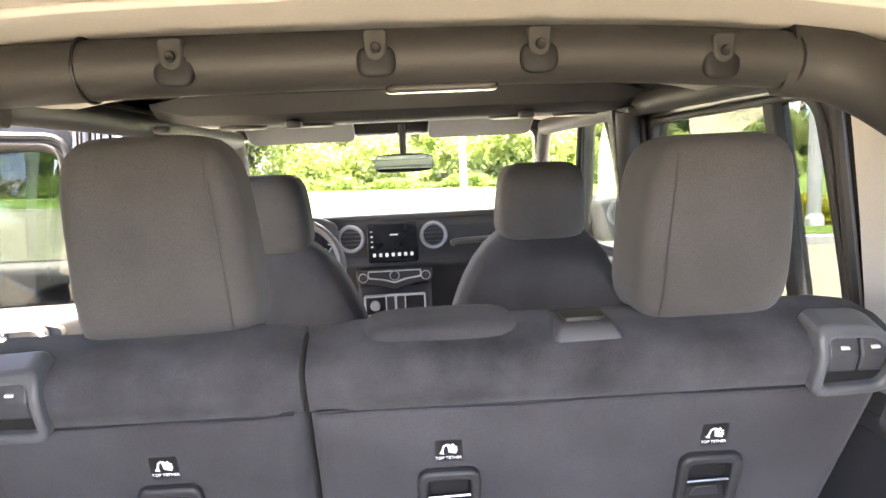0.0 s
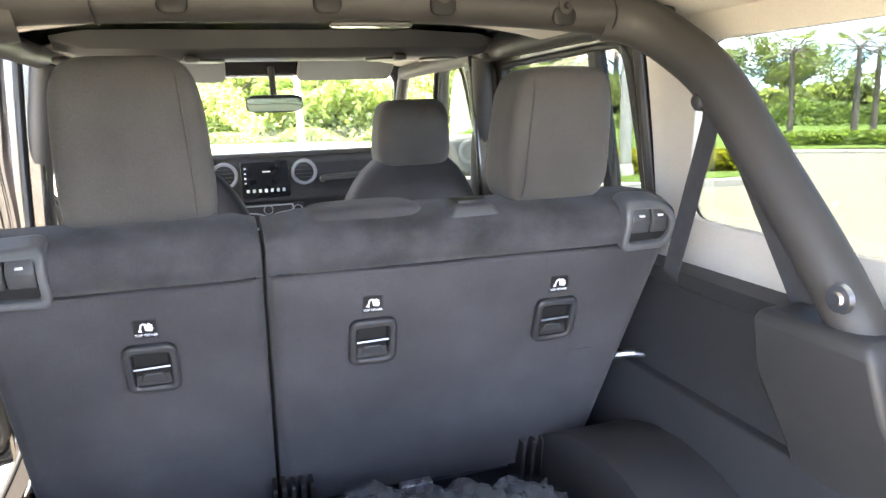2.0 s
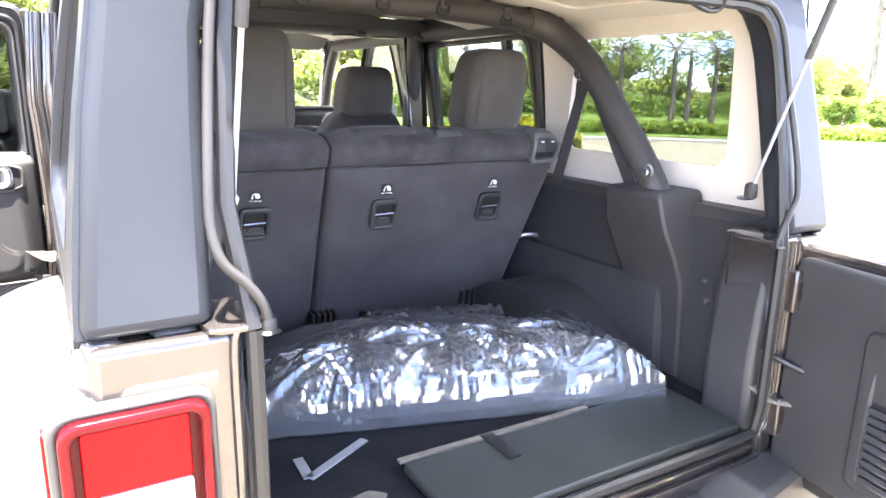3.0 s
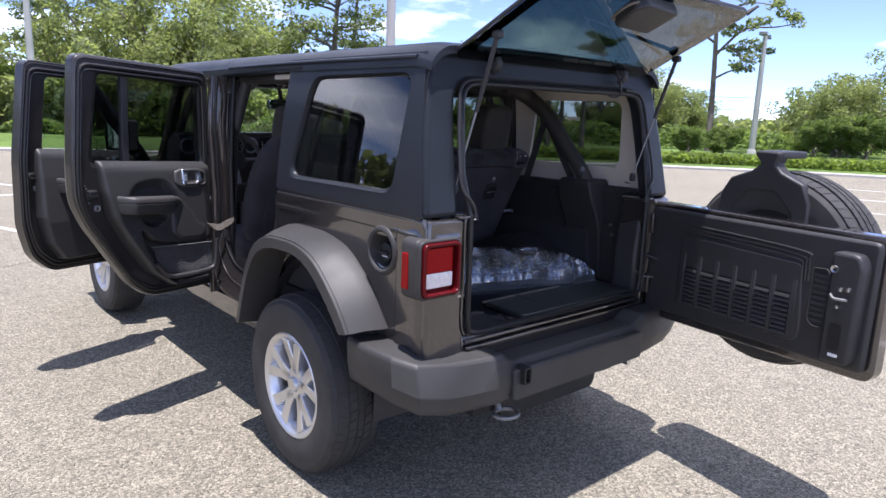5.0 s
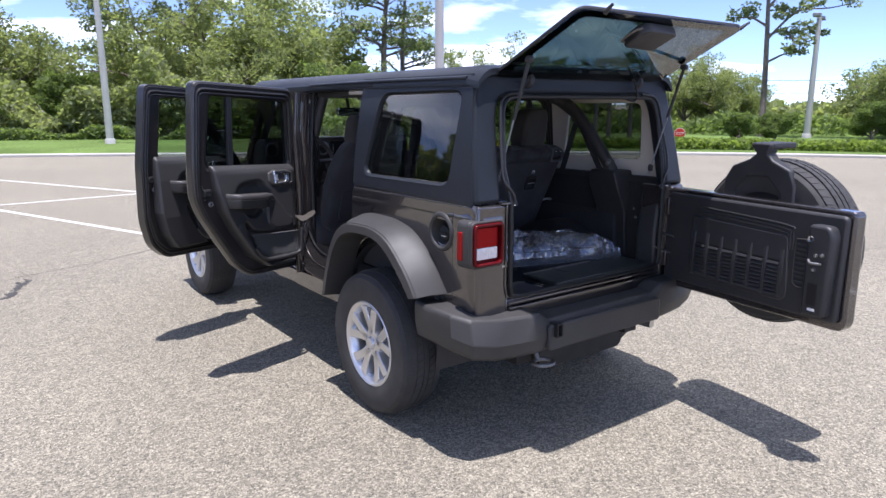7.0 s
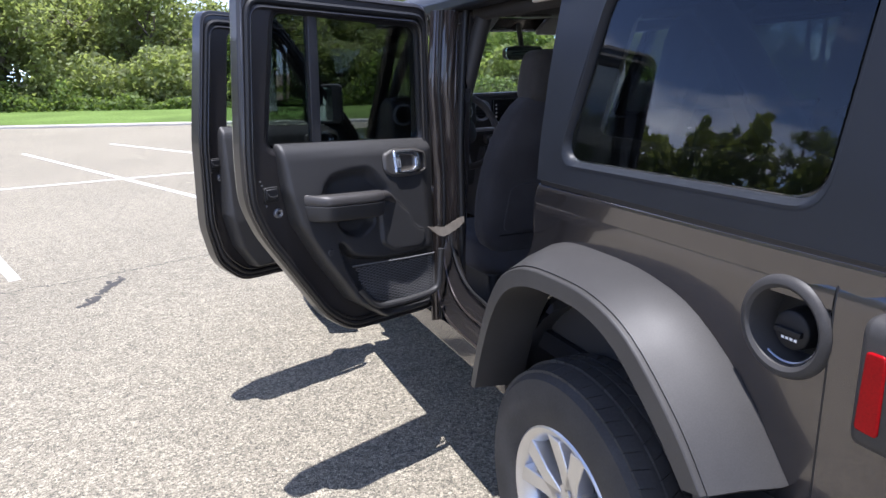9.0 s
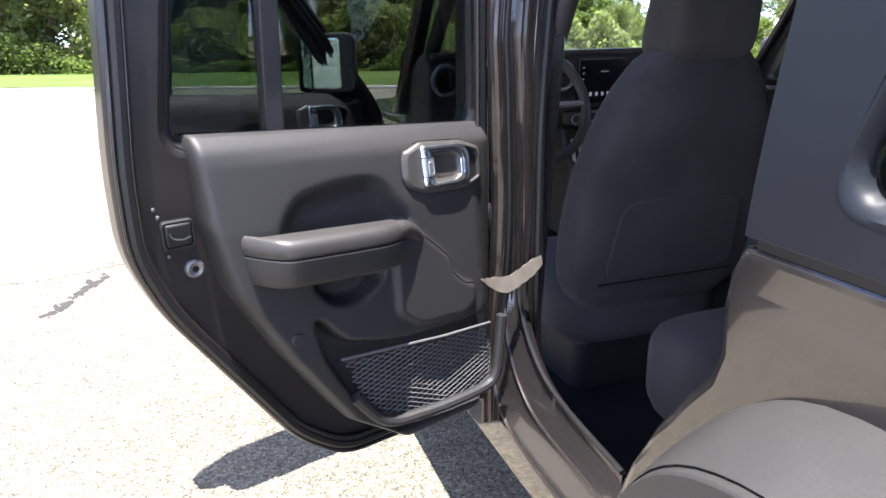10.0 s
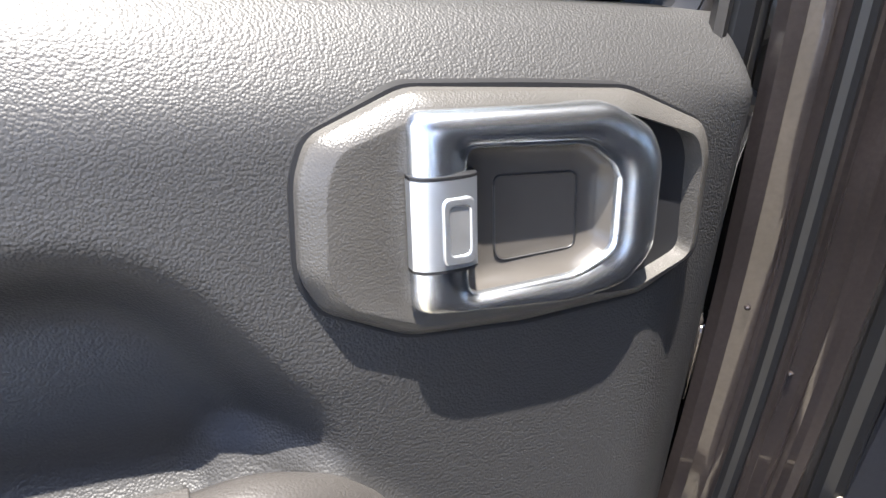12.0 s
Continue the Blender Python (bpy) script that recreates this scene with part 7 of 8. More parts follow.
for k, (y, z) in enumerate(((0.760, 0.752), (0.768, 0.728))):
    bm = bmesh.new()
    box(bm, -0.575, 0.575, y - 0.004, y + 0.012, z - 0.006, z + 0.006, lambda u, v, w: Vector((u, -v, w)))
    part("sill_ridge", bm, PAINT, car, bevel=0.003)
for s_ in (-1, 1):
    for x, y, r in ((0.590, -0.768, 0.004), (0.600, -0.769, 0.005), (0.611, -0.770, 0.0035), (0.622, -0.770, 0.0045), (0.636, -0.769, 0.006)):
        if s_ < 0 and x != 0.600:
            continue
        bm = bmesh.new()
        tube(bm, smooth_path([(s_ * (x - 0.02), y, 0.785), (s_ * x, y, 0.83), (s_ * x, y, 1.0), (s_ * x, y, 1.20), (s_ * (x - 0.006), y, 1.236)], 4), r, 8)
        part("jamb_ridge", bm, PAINT, car, "pressed ridge of the tailgate jamb")
bm = bmesh.new()
prism(bm, [(-0.625, 0.938), (-0.590, 0.938), (-0.590, 0.946), (-0.625, 0.946)], rear, 0.764, 0.768)
part("badge_strip", bm, STEEL, car)
# side seams of the tub: corner joint and body crease
for s_ in (-1, 1):
    bm = bmesh.new()
    tube(bm, [(s_ * x, -0.60, z) for x, z in ((0.785, 0.70), (0.785, 0.9), (0.785, 1.15), (0.782, 1.19), (0.772, 1.215), (0.764, 1.230))], 0.0022, 5)
    part("corner_seam", bm, SEAL, car)
    bm = bmesh.new()
    box(bm, s_ * 0.775 - 0.008, s_ * 0.775 + 0.010, -0.73, 0.33, BELT - 0.004, BELT + 0.008)
    part("belt_seal", bm, SEAL, car)
    bm = bmesh.new()
    tube(bm, [(s_ * (top_w(z) - 0.004), -0.665 + 0.02 * (1.8 - z), z) for z in (1.25, 1.4, 1.6, 1.79)], 0.003, 5)
    part("hardtop_seam", bm, SEAL, car)
# hardtop opening flange: a grey seal that runs down each side and turns in at the belt line
for s_ in (-1, 1):
    bm = bmesh.new()
    path = smooth_path([(s_ * 0.44, -0.688, 1.738), (s_ * 0.53, -0.688, 1.732), (s_ * 0.572, -0.690, 1.706), (s_ * 0.588, -0.700, 1.66), (s_ * 0.602, -0.718, 1.55), (s_ * 0.615, -0.745, 1.42), (s_ * 0.616, -0.755, 1.365), (s_ * 0.606, -0.764, 1.328), (s_ * 0.580, -0.770, 1.300), (s_ * 0.560, -0.772, 1.270), (s_ * 0.552, -0.772, 1.240)], 6)
    tube(bm, path, 0.0070, 10)
    part("opening_flange", bm, FLANGE, car, "grey rubber flange of the hardtop opening", angle=60)
    bm = bmesh.new()
    pillow(bm, s_ * 0.585 - 0.05, s_ * 0.585 + 0.045, -0.775, -0.64, 1.232, 1.246, n=6, p=5)
    part("belt_ledge", bm, PAINT, car, "painted ledge under the hardtop")
    bm = bmesh.new()
    lathe(bm, [(0.0, 0.018), (0.008, 0.017), (0.011, 0.010), (0.011, 0.0), (0.016, -0.004)], lambda u, v, w: Vector((s_ * 0.552 + u, -0.772 + v * 0.8, 1.232 + w)), 12)
    part("rubber_stop", bm, SEAL, car, "small rubber stop")
# ---------------------------------------------------------------- rear bench
def seat_y(z):
    return 0.150 + (1.27 - z) * 0.36
def SB(u, v, w):
    """On the back of the rear bench: u across, v height, w out of the face towards the cargo floor."""
    skew = (u + 0.315) / 0.75
    return Vector((u, seat_y(v) - 0.030 * skew - 0.94 * w, v - 0.010 - 0.34 * w))

def bench_back(x0, x1):
    bm = bmesh.new()
    prof = [(0.80, 0.0), (1.335, 0.0), (1.335, -0.13), (0.80, -0.15)]
    rings = []
    for x, k in ((x0, 0.012), (x0 + 0.015, 0.0), (x1 - 0.015, 0.0), (x1, 0.012)):
        draw = 0.085 if x > 0.55 else 0.0
        rings.append([SB(x - (draw if v < 1 else 0), v + (k if v < 1 else 0), w - (k if w == 0 else -k)) for v, w in prof])
    loft(bm, rings)
    b = part("bench_back", bm, CLOTH, car, "charcoal cloth rear bench back", bevel=0.012, seg=3)
    bm = bmesh.new()
    rings = []
    n = 12
    for i in range(n + 1):
        x = x0 + (x1 - x0) * i / n
        sag = 0.004 * noise.noise(Vector((x * 9, 0.3, 0.7))) + 0.003 * noise.noise(Vector((x * 23, 1.3, 0.2)))
        e = 0.012 if i in (0, n) else 0.0
        rings.append([SB(x, 1.337, -0.004), SB(x, 1.342, 0.004 - e), SB(x, 1.368, 0.009 - e + sag), SB(x, 1.392, 0.004 - e), SB(x, 1.408 + sag - e, -0.018), SB(x, 1.411 + sag - e, -0.06), SB(x, 1.402 - e, -0.11), SB(x, 1.38, -0.135), SB(x, 1.337, -0.14)])
    loft(bm, rings)
    part("top_cover", bm, TOPCLOTH, b, "soft cloth top of the bench", angle=70)
    bm = bmesh.new()
    tube(bm, smooth_path([SB(x0 + 0.01 + (x1 - x0 - 0.02) * i / 8, 1.339 + 0.002 * math.sin(i * 1.7), 0.001) for i in range(9)], 2), 0.0025, 6)
    part("seam", bm, SEAL, b)
    bm = bmesh.new()
    pillow(bm, x0 + 0.005, x1 - 0.005, 0.33, 0.90, 0.66, 0.90, n=10, p=5)
    part("seat_cushion", bm, CLOTH, b, "charcoal cloth seat cushion")
    bm = bmesh.new()
    pillow(bm, x0 + 0.02, x1 - 0.02, 0.22, 0.42, 0.80, 1.38, lambda u, v, w: Vector((u, v - (w - 1.1) * 0.36, w)), n=8, p=5)
    part("seat_front", bm, CLOTH, b)
    return b
left_bench = bench_back(-0.555, -0.124)
right_bench = bench_back(-0.116, 0.645)

GUIDEG = material("grey_guide_plastic", (0.045, 0.047, 0.051), 0.55, 0.0, 0.08, 20.0)
def headrest(cx, parent, y, z0, z1, wd, lean=0.18):
    bm = bmesh.new()
    m = lambda u, v, w: Vector((cx + u * (1.0 - 0.15 * max(0, (w - z0) / (z1 - z0)) ** 2), y + v - (w - z0) * lean, w))
    pillow(bm, -wd / 2, wd / 2, -0.055, 0.095, z0, z1, m, n=14, p=5.5)
    h = part("headrest", bm, HEADCLOTH_LIT, parent, "tall charcoal cloth headrest", angle=80)
    for s in (-1, 1):
        bm = bmesh.new()
        pts = [m(s * wd * 0.36, -0.0565 + 0.012 * (abs(t - 0.5) * 2) ** 6, z0 + (z1 - z0) * (0.06 + 0.86 * t)) for t in [i / 14 for i in range(15)]]
        if s * cx < 0 and not parent.name.startswith("front"):
            tube(bm, pts, 0.0011, 5)
            part("seam", bm, PAD, h, "stitched seam")
            bm = bmesh.new()
        tube(bm, [m(s * wd * 0.22, 0.0, z0 + 0.02), (cx + s * wd * 0.22, y + 0.01, z0 - 0.06)], 0.006, 8)
        part("headrest_post", bm, STEEL, h)
    return h
headrest(-0.304, left_bench, 0.240, 1.388, 1.690, 0.246)
headrest(0.422, right_bench, 0.168, 1.412, 1.660, 0.213)
bm = bmesh.new()
pillow(bm, -0.044, 0.166, 0.122, 0.25, 1.366, 1.434, n=12, p=5)
part("centre_headrest", bm, CLOTH, right_bench, "low folded centre headrest")
bm = bmesh.new()
loft(bm, [[Vector((0.200, 0.095, 1.392)), Vector((0.295, 0.095, 1.392)), Vector((0.297, 0.18, 1.39)), Vector((0.195, 0.18, 1.39))], [Vector((0.202, 0.098, 1.410)), Vector((0.293, 0.098, 1.410)), Vector((0.295, 0.18, 1.410)), Vector((0.197, 0.18, 1.410))], [Vector((0.212, 0.11, 1.426)), Vector((0.282, 0.11, 1.426)), Vector((0.282, 0.17, 1.430)), Vector((0.210, 0.17, 1.430))]])
bg = part("belt_guide", bm, GUIDEG, right_bench, "silver-grey belt guide on the bench", bevel=0.006)
bm = bmesh.new()
prism(bm, rrect(0.220, 0.274, 0.118, 0.164, 0.008), ident, 1.424, 1.4315)
part("guide_slot", bm, SEAL, bg)

def release(cx, parent, w2, s):
    """A plastic bezel over the bench's corner: a U-shaped frame, two levers on its slope, a finger hole under them."""
    m = lambda u, v, w: SB(cx + s * u, v - 0.004, w + 0.014)
    bm = bmesh.new()
    ring(bm, rounded([(-w2, 1.337), (w2 - 0.010, 1.340), (w2 + 0.002, 1.365), (w2 - 0.002, 1.405), (w2 - 0.028, 1.424), (-w2, 1.428)], 0.018), rounded([(-w2 + 0.013, 1.351), (w2 - 0.020, 1.353), (w2 - 0.012, 1.368), (w2 - 0.014, 1.396), (w2 - 0.032, 1.413), (-w2 + 0.013, 1.415)], 0.010), m, -0.06, lambda u, v: 0.009 - 9.0 * max(0.0, v - 1.385) ** 2 * 1.6)
    r = part("release_cap", bm, RELGREY, parent, "grey plastic seat release bezel", bevel=0.005, seg=3)
    bm = bmesh.new()
    prism(bm, rounded([(-w2 + 0.010, 1.348), (w2 - 0.016, 1.350), (w2 - 0.010, 1.372), (-w2 + 0.010, 1.376)], 0.008), m, -0.05, -0.004)
    part("finger_recess", bm, VOID, r)
    for a, b in ((-w2 + 0.014, -0.001), (0.002, w2 - 0.018)):
        bm = bmesh.new()
        loft(bm, [[m(a, 1.374, -0.012), m(b, 1.374, -0.012), m(b, 1.372, 0.004), m(a, 1.372, 0.004)], [m(a, 1.396, -0.016), m(b, 1.396, -0.016), m(b, 1.396, 0.004), m(a, 1.396, 0.004)], [m(a, 1.414, -0.030), m(b, 1.412, -0.030), m(b, 1.417, -0.012), m(a, 1.418, -0.012)]])
        part("lever", bm, LATCHGREY, r, "charcoal release lever", bevel=0.003)
        bm = bmesh.new()
        c = (a + b) / 2
        box(bm, c - 0.005, c + 0.005, 1.403, 1.4055, -0.003, 0.0012, m)
        part("printed_mark", bm, WHITEINK, r, smooth=False)
RELGREY = material("grey_release_plastic", (0.075, 0.077, 0.082), 0.42, 0.0, 0.1, 20.0)
LATCHGREY = material("charcoal_latch_plastic", (0.036, 0.037, 0.040), 0.45, 0.0, 0.1, 20.0)
release(0.580, right_bench, 0.053, 1)
release(-0.488, left_bench, 0.055, -1)

def tether(cx, parent):
    m = lambda u, v, w: SB(cx + u, v + (0.010 if v < 1.24 else 0.0), w)
    bm = bmesh.new()
    ring(bm, rrect(-0.043, 0.043, 1.135, 1.228, 0.016), rrect(-0.030, 0.030, 1.147, 1.214, 0.008), m, -0.002, 0.013)
    t = part("tether_plate", bm, BLACKP, parent, "black child-seat anchor frame", bevel=0.004)
    bm = bmesh.new()
    loft(bm, [[m(u, v, 0.008) for u, v in ((-0.029, 1.149), (0.029, 1.149), (0.029, 1.213), (-0.029, 1.213))], [m(u, v, 0.0015) for u, v in ((-0.026, 1.165), (0.026, 1.165), (0.026, 1.210), (-0.026, 1.210))]], True, False)
    bm.faces.new([bm.verts.new(m(u, v, 0.0015)) for u, v in ((-0.026, 1.165), (0.026, 1.165), (0.026, 1.210), (-0.026, 1.210))])
    part("tether_cup", bm, VOID, t, "dark anchor recess")
    bm = bmesh.new()
    prism(bm, [(-0.024, 1.150), (0.024, 1.150), (0.015, 1.170), (-0.015, 1.170)], m, 0.001, 0.006)
    part("cup_ramp", bm, BLACKP, t, bevel=0.002)
    bm = bmesh.new()
    tube(bm, [m(-0.029, 1.182, 0.008), m(0.029, 1.184, 0.008)], 0.0022, 8)
    part("anchor_bar", bm, STEEL, t, "bright steel anchor bar")
    # printed label: icon strokes over the words
    bm = bmesh.new()
    prism(bm, rrect(-0.018, 0.018, 1.248, 1.283, 0.002), m, -0.001, 0.0007)
    part("label_patch", bm, SEAL, t, "black woven label")
    bm = bmesh.new()
    def stroke(pts, r=0.0022):
        tube(bm, [m(u * 0.78, 1.268 + (v - 1.268) * 0.78, 0.0012) for u, v in pts], r * 0.72, 5)
    stroke([(-0.012, 1.262), (-0.008, 1.276), (-0.002, 1.279)])
    stroke([(-0.015, 1.262), (-0.009, 1.260), (-0.011, 1.266)])
    stroke([(0.000, 1.279), (0.002, 1.264), (0.013, 1.262)], 0.0032)
    stroke([(0.004, 1.276), (0.008, 1.267), (0.015, 1.267)], 0.0032)
    stroke([(0.006, 1.279), (0.012, 1.272), (0.014, 1.274)])
    part("printed_icon", bm, WHITEINK, t)
    m4 = Matrix.Translation(SB(cx, 1.2545, 0.0015)) @ Matrix.Rotation(radians(90 + 20), 4, "X") @ Matrix.Rotation(radians(-1.4), 4, "Z")
    writing("lettering", "TOP TETHER", 0.0062, m4, WHITEINK, t, 0.0005)
tether(-0.315, left_bench)
tether(0.062, right_bench)
tether(0.424, right_bench)
bm = bmesh.new()
prism(bm, rrect(0.475, 0.525, 1.085, 1.105, 0.003), SB, 0.0, 0.0015)
part("care_label", bm, CLOTH, right_bench)
# fold hinges under the bench
for x0, x1, n in ((-0.135, -0.045, 5), (0.40, 0.47, 3)):
    for k in range(n):
        bm = bmesh.new()
        x = x0 + (x1 - x0) * k / n
        prism(bm, rounded([(0.76, 0.26), (0.87, 0.24), (0.87, 0.30), (0.76, 0.36)], 0.012), lambda u, v, w: Vector((w, v, u)), x, x + 0.008)
        part("fold_hinge", bm, DARKMETAL, left_bench if n == 5 else right_bench, "dark steel fold hinge")
bm = bmesh.new()
box(bm, 0.12, 0.19, 0.235, 0.26, 0.80, 0.825)
part("latch_bar", bm, STEEL, right_bench, bevel=0.004)

# ---------------------------------------------------------------- front seats
def front_seat(cx, label):
    m = lambda u, v, w: Vector((cx + u * (1 - 0.36 * max(0, (w - 1.0) / 0.40) ** 2), v - (w - 0.70) * 0.20, w))
    bm = bmesh.new()
    pillow(bm, -0.268, 0.268, 1.12, 1.27, 0.79, 1.455, m, n=14, p=5)
    b = part("front_seat", bm, CLOTH, car, label, angle=80)
    bm = bmesh.new()
    pillow(bm, -0.25, 0.25, 1.12, 1.66, 0.68, 0.86, lambda u, v, w: Vector((cx + u, v, w)), n=10, p=5)
    part("seat_cushion", bm, CLOTH, b)
    bm = bmesh.new()
    prism(bm, rrect(-0.21, 0.21, 1.16, 1.58, 0.04), lambda u, v, w: Vector((cx + u, v, w)), 0.55, 0.70)
    part("seat_base", bm, BLACKP, b, bevel=0.01)
    headrest(cx, b, 1.03, 1.415, 1.618, 0.232, 0.14)
    bm = bmesh.new()
    prism(bm, rounded([(-0.19, 0.90), (0.19, 0.90), (0.17, 1.10), (-0.17, 1.10)], 0.04), lambda u, v, w: m(u, 1.119 - w, v), -0.004, 0.0025)
    part("map_pocket", bm, CLOTH, b, "cloth map pocket on the seat back", bevel=0.0025)
    bm = bmesh.new()
    tube(bm, [m(-0.20, 1.122, 0.885), m(0.20, 1.122, 0.885)], 0.002, 6)
    part("seam", bm, SEAL, b)
    return b
front_seat(-0.316, "charcoal cloth driver's seat")
front_seat(0.390, "charcoal cloth front passenger seat")

# ---------------------------------------------------------------- dashboard
bm = bmesh.new()
prof = [(2.27, 1.17), (2.22, 1.36), (2.06, 1.425), (1.965, 1.412), (1.945, 1.385), (1.955, 1.25), (1.935, 1.225), (1.97, 1.20), (2.03, 1.10), (2.10, 0.92), (2.27, 0.90)]
loft(bm, [[Vector((x, y, z - 0.01 * (abs(x) / 0.66) ** 4)) for y, z in prof] for x in (-0.66, -0.5, -0.25, 0.0, 0.25, 0.5, 0.66)])
dash = part("dashboard", bm, BLACKP, car, "dark grey dashboard", bevel=0.012, seg=3)
DY = lambda u, v, w: Vector((u, 1.950 - w, v))
bm = bmesh.new()
prism(bm, rrect(-0.640, 0.640, 1.405, 1.425, 0.006), lambda u, v, w: Vector((u, w, v)), 1.955, 2.0)
part("dash_pad", bm, SOFT, dash, bevel=0.006)
bm = bmesh.new()
prism(bm, rrect(-0.100, 0.100, 1.238, 1.392, 0.012), DY, -0.02, 0.018)
sc = part("display_unit", bm, SCREEN, dash, "dark centre touch screen with small icons", bevel=0.004)
for k in range(7):
    bm = bmesh.new()
    prism(bm, rrect(-0.074 + 0.0245 * k - 0.006, -0.074 + 0.0245 * k + 0.006, 1.262, 1.276, 0.002), DY, 0.0175, 0.0187)
    part("icon", bm, WHITEINK, sc, smooth=False)
for k in range(4):
    bm = bmesh.new()
    prism(bm, rrect(-0.085, -0.077, 1.30 + 0.02 * k, 1.305 + 0.02 * k, 0.001), DY, 0.0175, 0.0187)
    part("icon", bm, WHITEINK, sc, smooth=False)
bm = bmesh.new()
box(bm, -0.01, 0.022, 1.345, 1.350, 0.0175, 0.0187, DY)
part("printed_bar", bm, WHITEINK, sc, smooth=False)
for x in (-0.163, 0.163, -0.60, 0.60):
    V_ = (lambda x_: lambda u, v, w: DY(x_ + u, 1.337 + v, w))(x)
    bm = bmesh.new()
    lathe(bm, [(0.040, -0.01), (0.042, 0.016), (0.050, 0.018), (0.055, 0.010), (0.056, -0.01)], V_, 28)
    v_ = part("air_vent", bm, SILVERGREY, dash, "round air vent with a grey ring")
    bm = bmesh.new()
    lathe(bm, [(0.0, 0.002), (0.041, 0.002)], V_, 20)
    part("vent_core", bm, SEAL, v_)
    for k in range(4):
        bm = bmesh.new()
        z = -0.024 + 0.016 * k
        box(bm, -math.sqrt(0.0016 - z * z), math.sqrt(0.0016 - z * z), z - 0.002, z + 0.002, 0.003, 0.012, V_)
        part("vane", bm, BLACKP, v_, smooth=False)
bm = bmesh.new()
prism(bm, rounded([(-0.150, 1.212), (0.150, 1.212), (0.148, 1.165), (0.05, 1.150), (0.0, 1.135), (-0.05, 1.150), (-0.148, 1.165)], 0.012), lambda u, v, w: Vector((u, 1.925 - w, v)), -0.03, 0.012)
hv = part("climate_panel", bm, BLACKP, dash, "black climate control panel", bevel=0.004)
HV = lambda u, v, w: Vector((u, 1.913 - w, v))
bm = bmesh.new()
ring(bm, rounded([(-0.105, 1.210), (0.105, 1.210), (0.105, 1.180), (0.045, 1.172), (0.0, 1.158), (-0.045, 1.172), (-0.105, 1.180)], 0.006), rounded([(-0.100, 1.205), (0.100, 1.205), (0.100, 1.185), (0.042, 1.177), (0.0, 1.164), (-0.042, 1.177), (-0.100, 1.185)], 0.005), HV, 0.0, 0.004)
part("panel_rim", bm, RIMSIL, hv, "thin bright rim")
for x, z, r in ((-0.122, 1.186, 0.019), (0.0, 1.190, 0.020), (0.122, 1.186, 0.019)):
    V_ = (lambda x_, z_: lambda u, v, w: HV(x_ + u, z_ + v, w))(x, z)
    bm = bmesh.new()
    lathe(bm, [(0.0, 0.014), (r * 0.75, 0.014), (r * 0.85, 0.012), (r, 0.002), (r, -0.002)], V_, 24)
    kb = part("climate_knob", bm, BLACKP, hv, "black rotary knob with bright ring")
    bm = bmesh.new()
    tube(bm, [V_(r * 0.88 * math.cos(a), r * 0.88 * math.sin(a), 0.011) for a in [2 * math.pi * k / 20 for k in range(21)]], 0.0018, 6, caps=False)
    part("knob_ring", bm, RIMSIL, kb)
# switch bank and centre console
bm = bmesh.new()
prism(bm, [(1.90, 0.74), (2.20, 0.74), (2.20, 1.15), (1.96, 1.15), (1.93, 1.05), (1.88, 1.02)], lambda u, v, w: Vector((w, u, v)), -0.145, 0.145)
cs = part("lower_console", bm, BLACKP, dash, "black lower centre stack", bevel=0.012)
SWB = lambda u, v, w: Vector((u, 1.915 - w + (v - 1.07) * 0.25, v))
bm = bmesh.new()
ring(bm, rrect(-0.125, 0.118, 1.030, 1.112, 0.008), rrect(-0.118, 0.111, 1.037, 1.105, 0.005), SWB, -0.01, 0.014)
part("switch_rim", bm, RIMSIL, cs, bevel=0.002)
for k in range(2):
    bm = bmesh.new()
    prism(bm, rrect(-0.036 + 0.04 * k, -0.006 + 0.04 * k, 1.045, 1.108, 0.004), SWB, -0.01, 0.026)
    rk = part("rocker_switch", bm, BLACKP, cs, "black rocker switch with a silver surround", bevel=0.004)
    bm = bmesh.new()
    ring(bm, rrect(-0.041 + 0.04 * k, -0.001 + 0.04 * k, 1.040, 1.113, 0.006), rrect(-0.036 + 0.04 * k, -0.006 + 0.04 * k, 1.045, 1.108, 0.004), SWB, -0.005, 0.022)
    part("switch_surround", bm, RIMSIL, rk)
bm = bmesh.new()
lathe(bm, [(0.0, 0.02), (0.017, 0.02), (0.020, 0.005)], lambda u, v, w: SWB(-0.082 + u, 1.072 + v, w), 20)
part("power_socket", bm, SILVERGREY, cs)
bm = bmesh.new()
prism(bm, rrect(-0.12, 0.12, 1.16, 1.92, 0.03), ident, 0.56, 0.84)
con = part("centre_console", bm, BLACKP, car, "black centre console between the front seats", bevel=0.02)
bm = bmesh.new()
pillow(bm, -0.11, 0.11, 1.12, 1.42, 0.83, 0.90, n=6, p=6)
part("console_lid", bm, SOFT, con)
for x, y, h in ((0.0, 1.78, 0.16), (-0.07, 1.66, 0.13)):
    bm = bmesh.new()
    tube(bm, [(x, y, 0.83), (x, y - 0.02, 0.83 + h)], 0.010, 8)
    pillow(bm, x - 0.024, x + 0.024, y - 0.045, y + 0.005, 0.81 + h, 0.87 + h, n=5)
    part("shift_lever", bm, BLACKP, con)
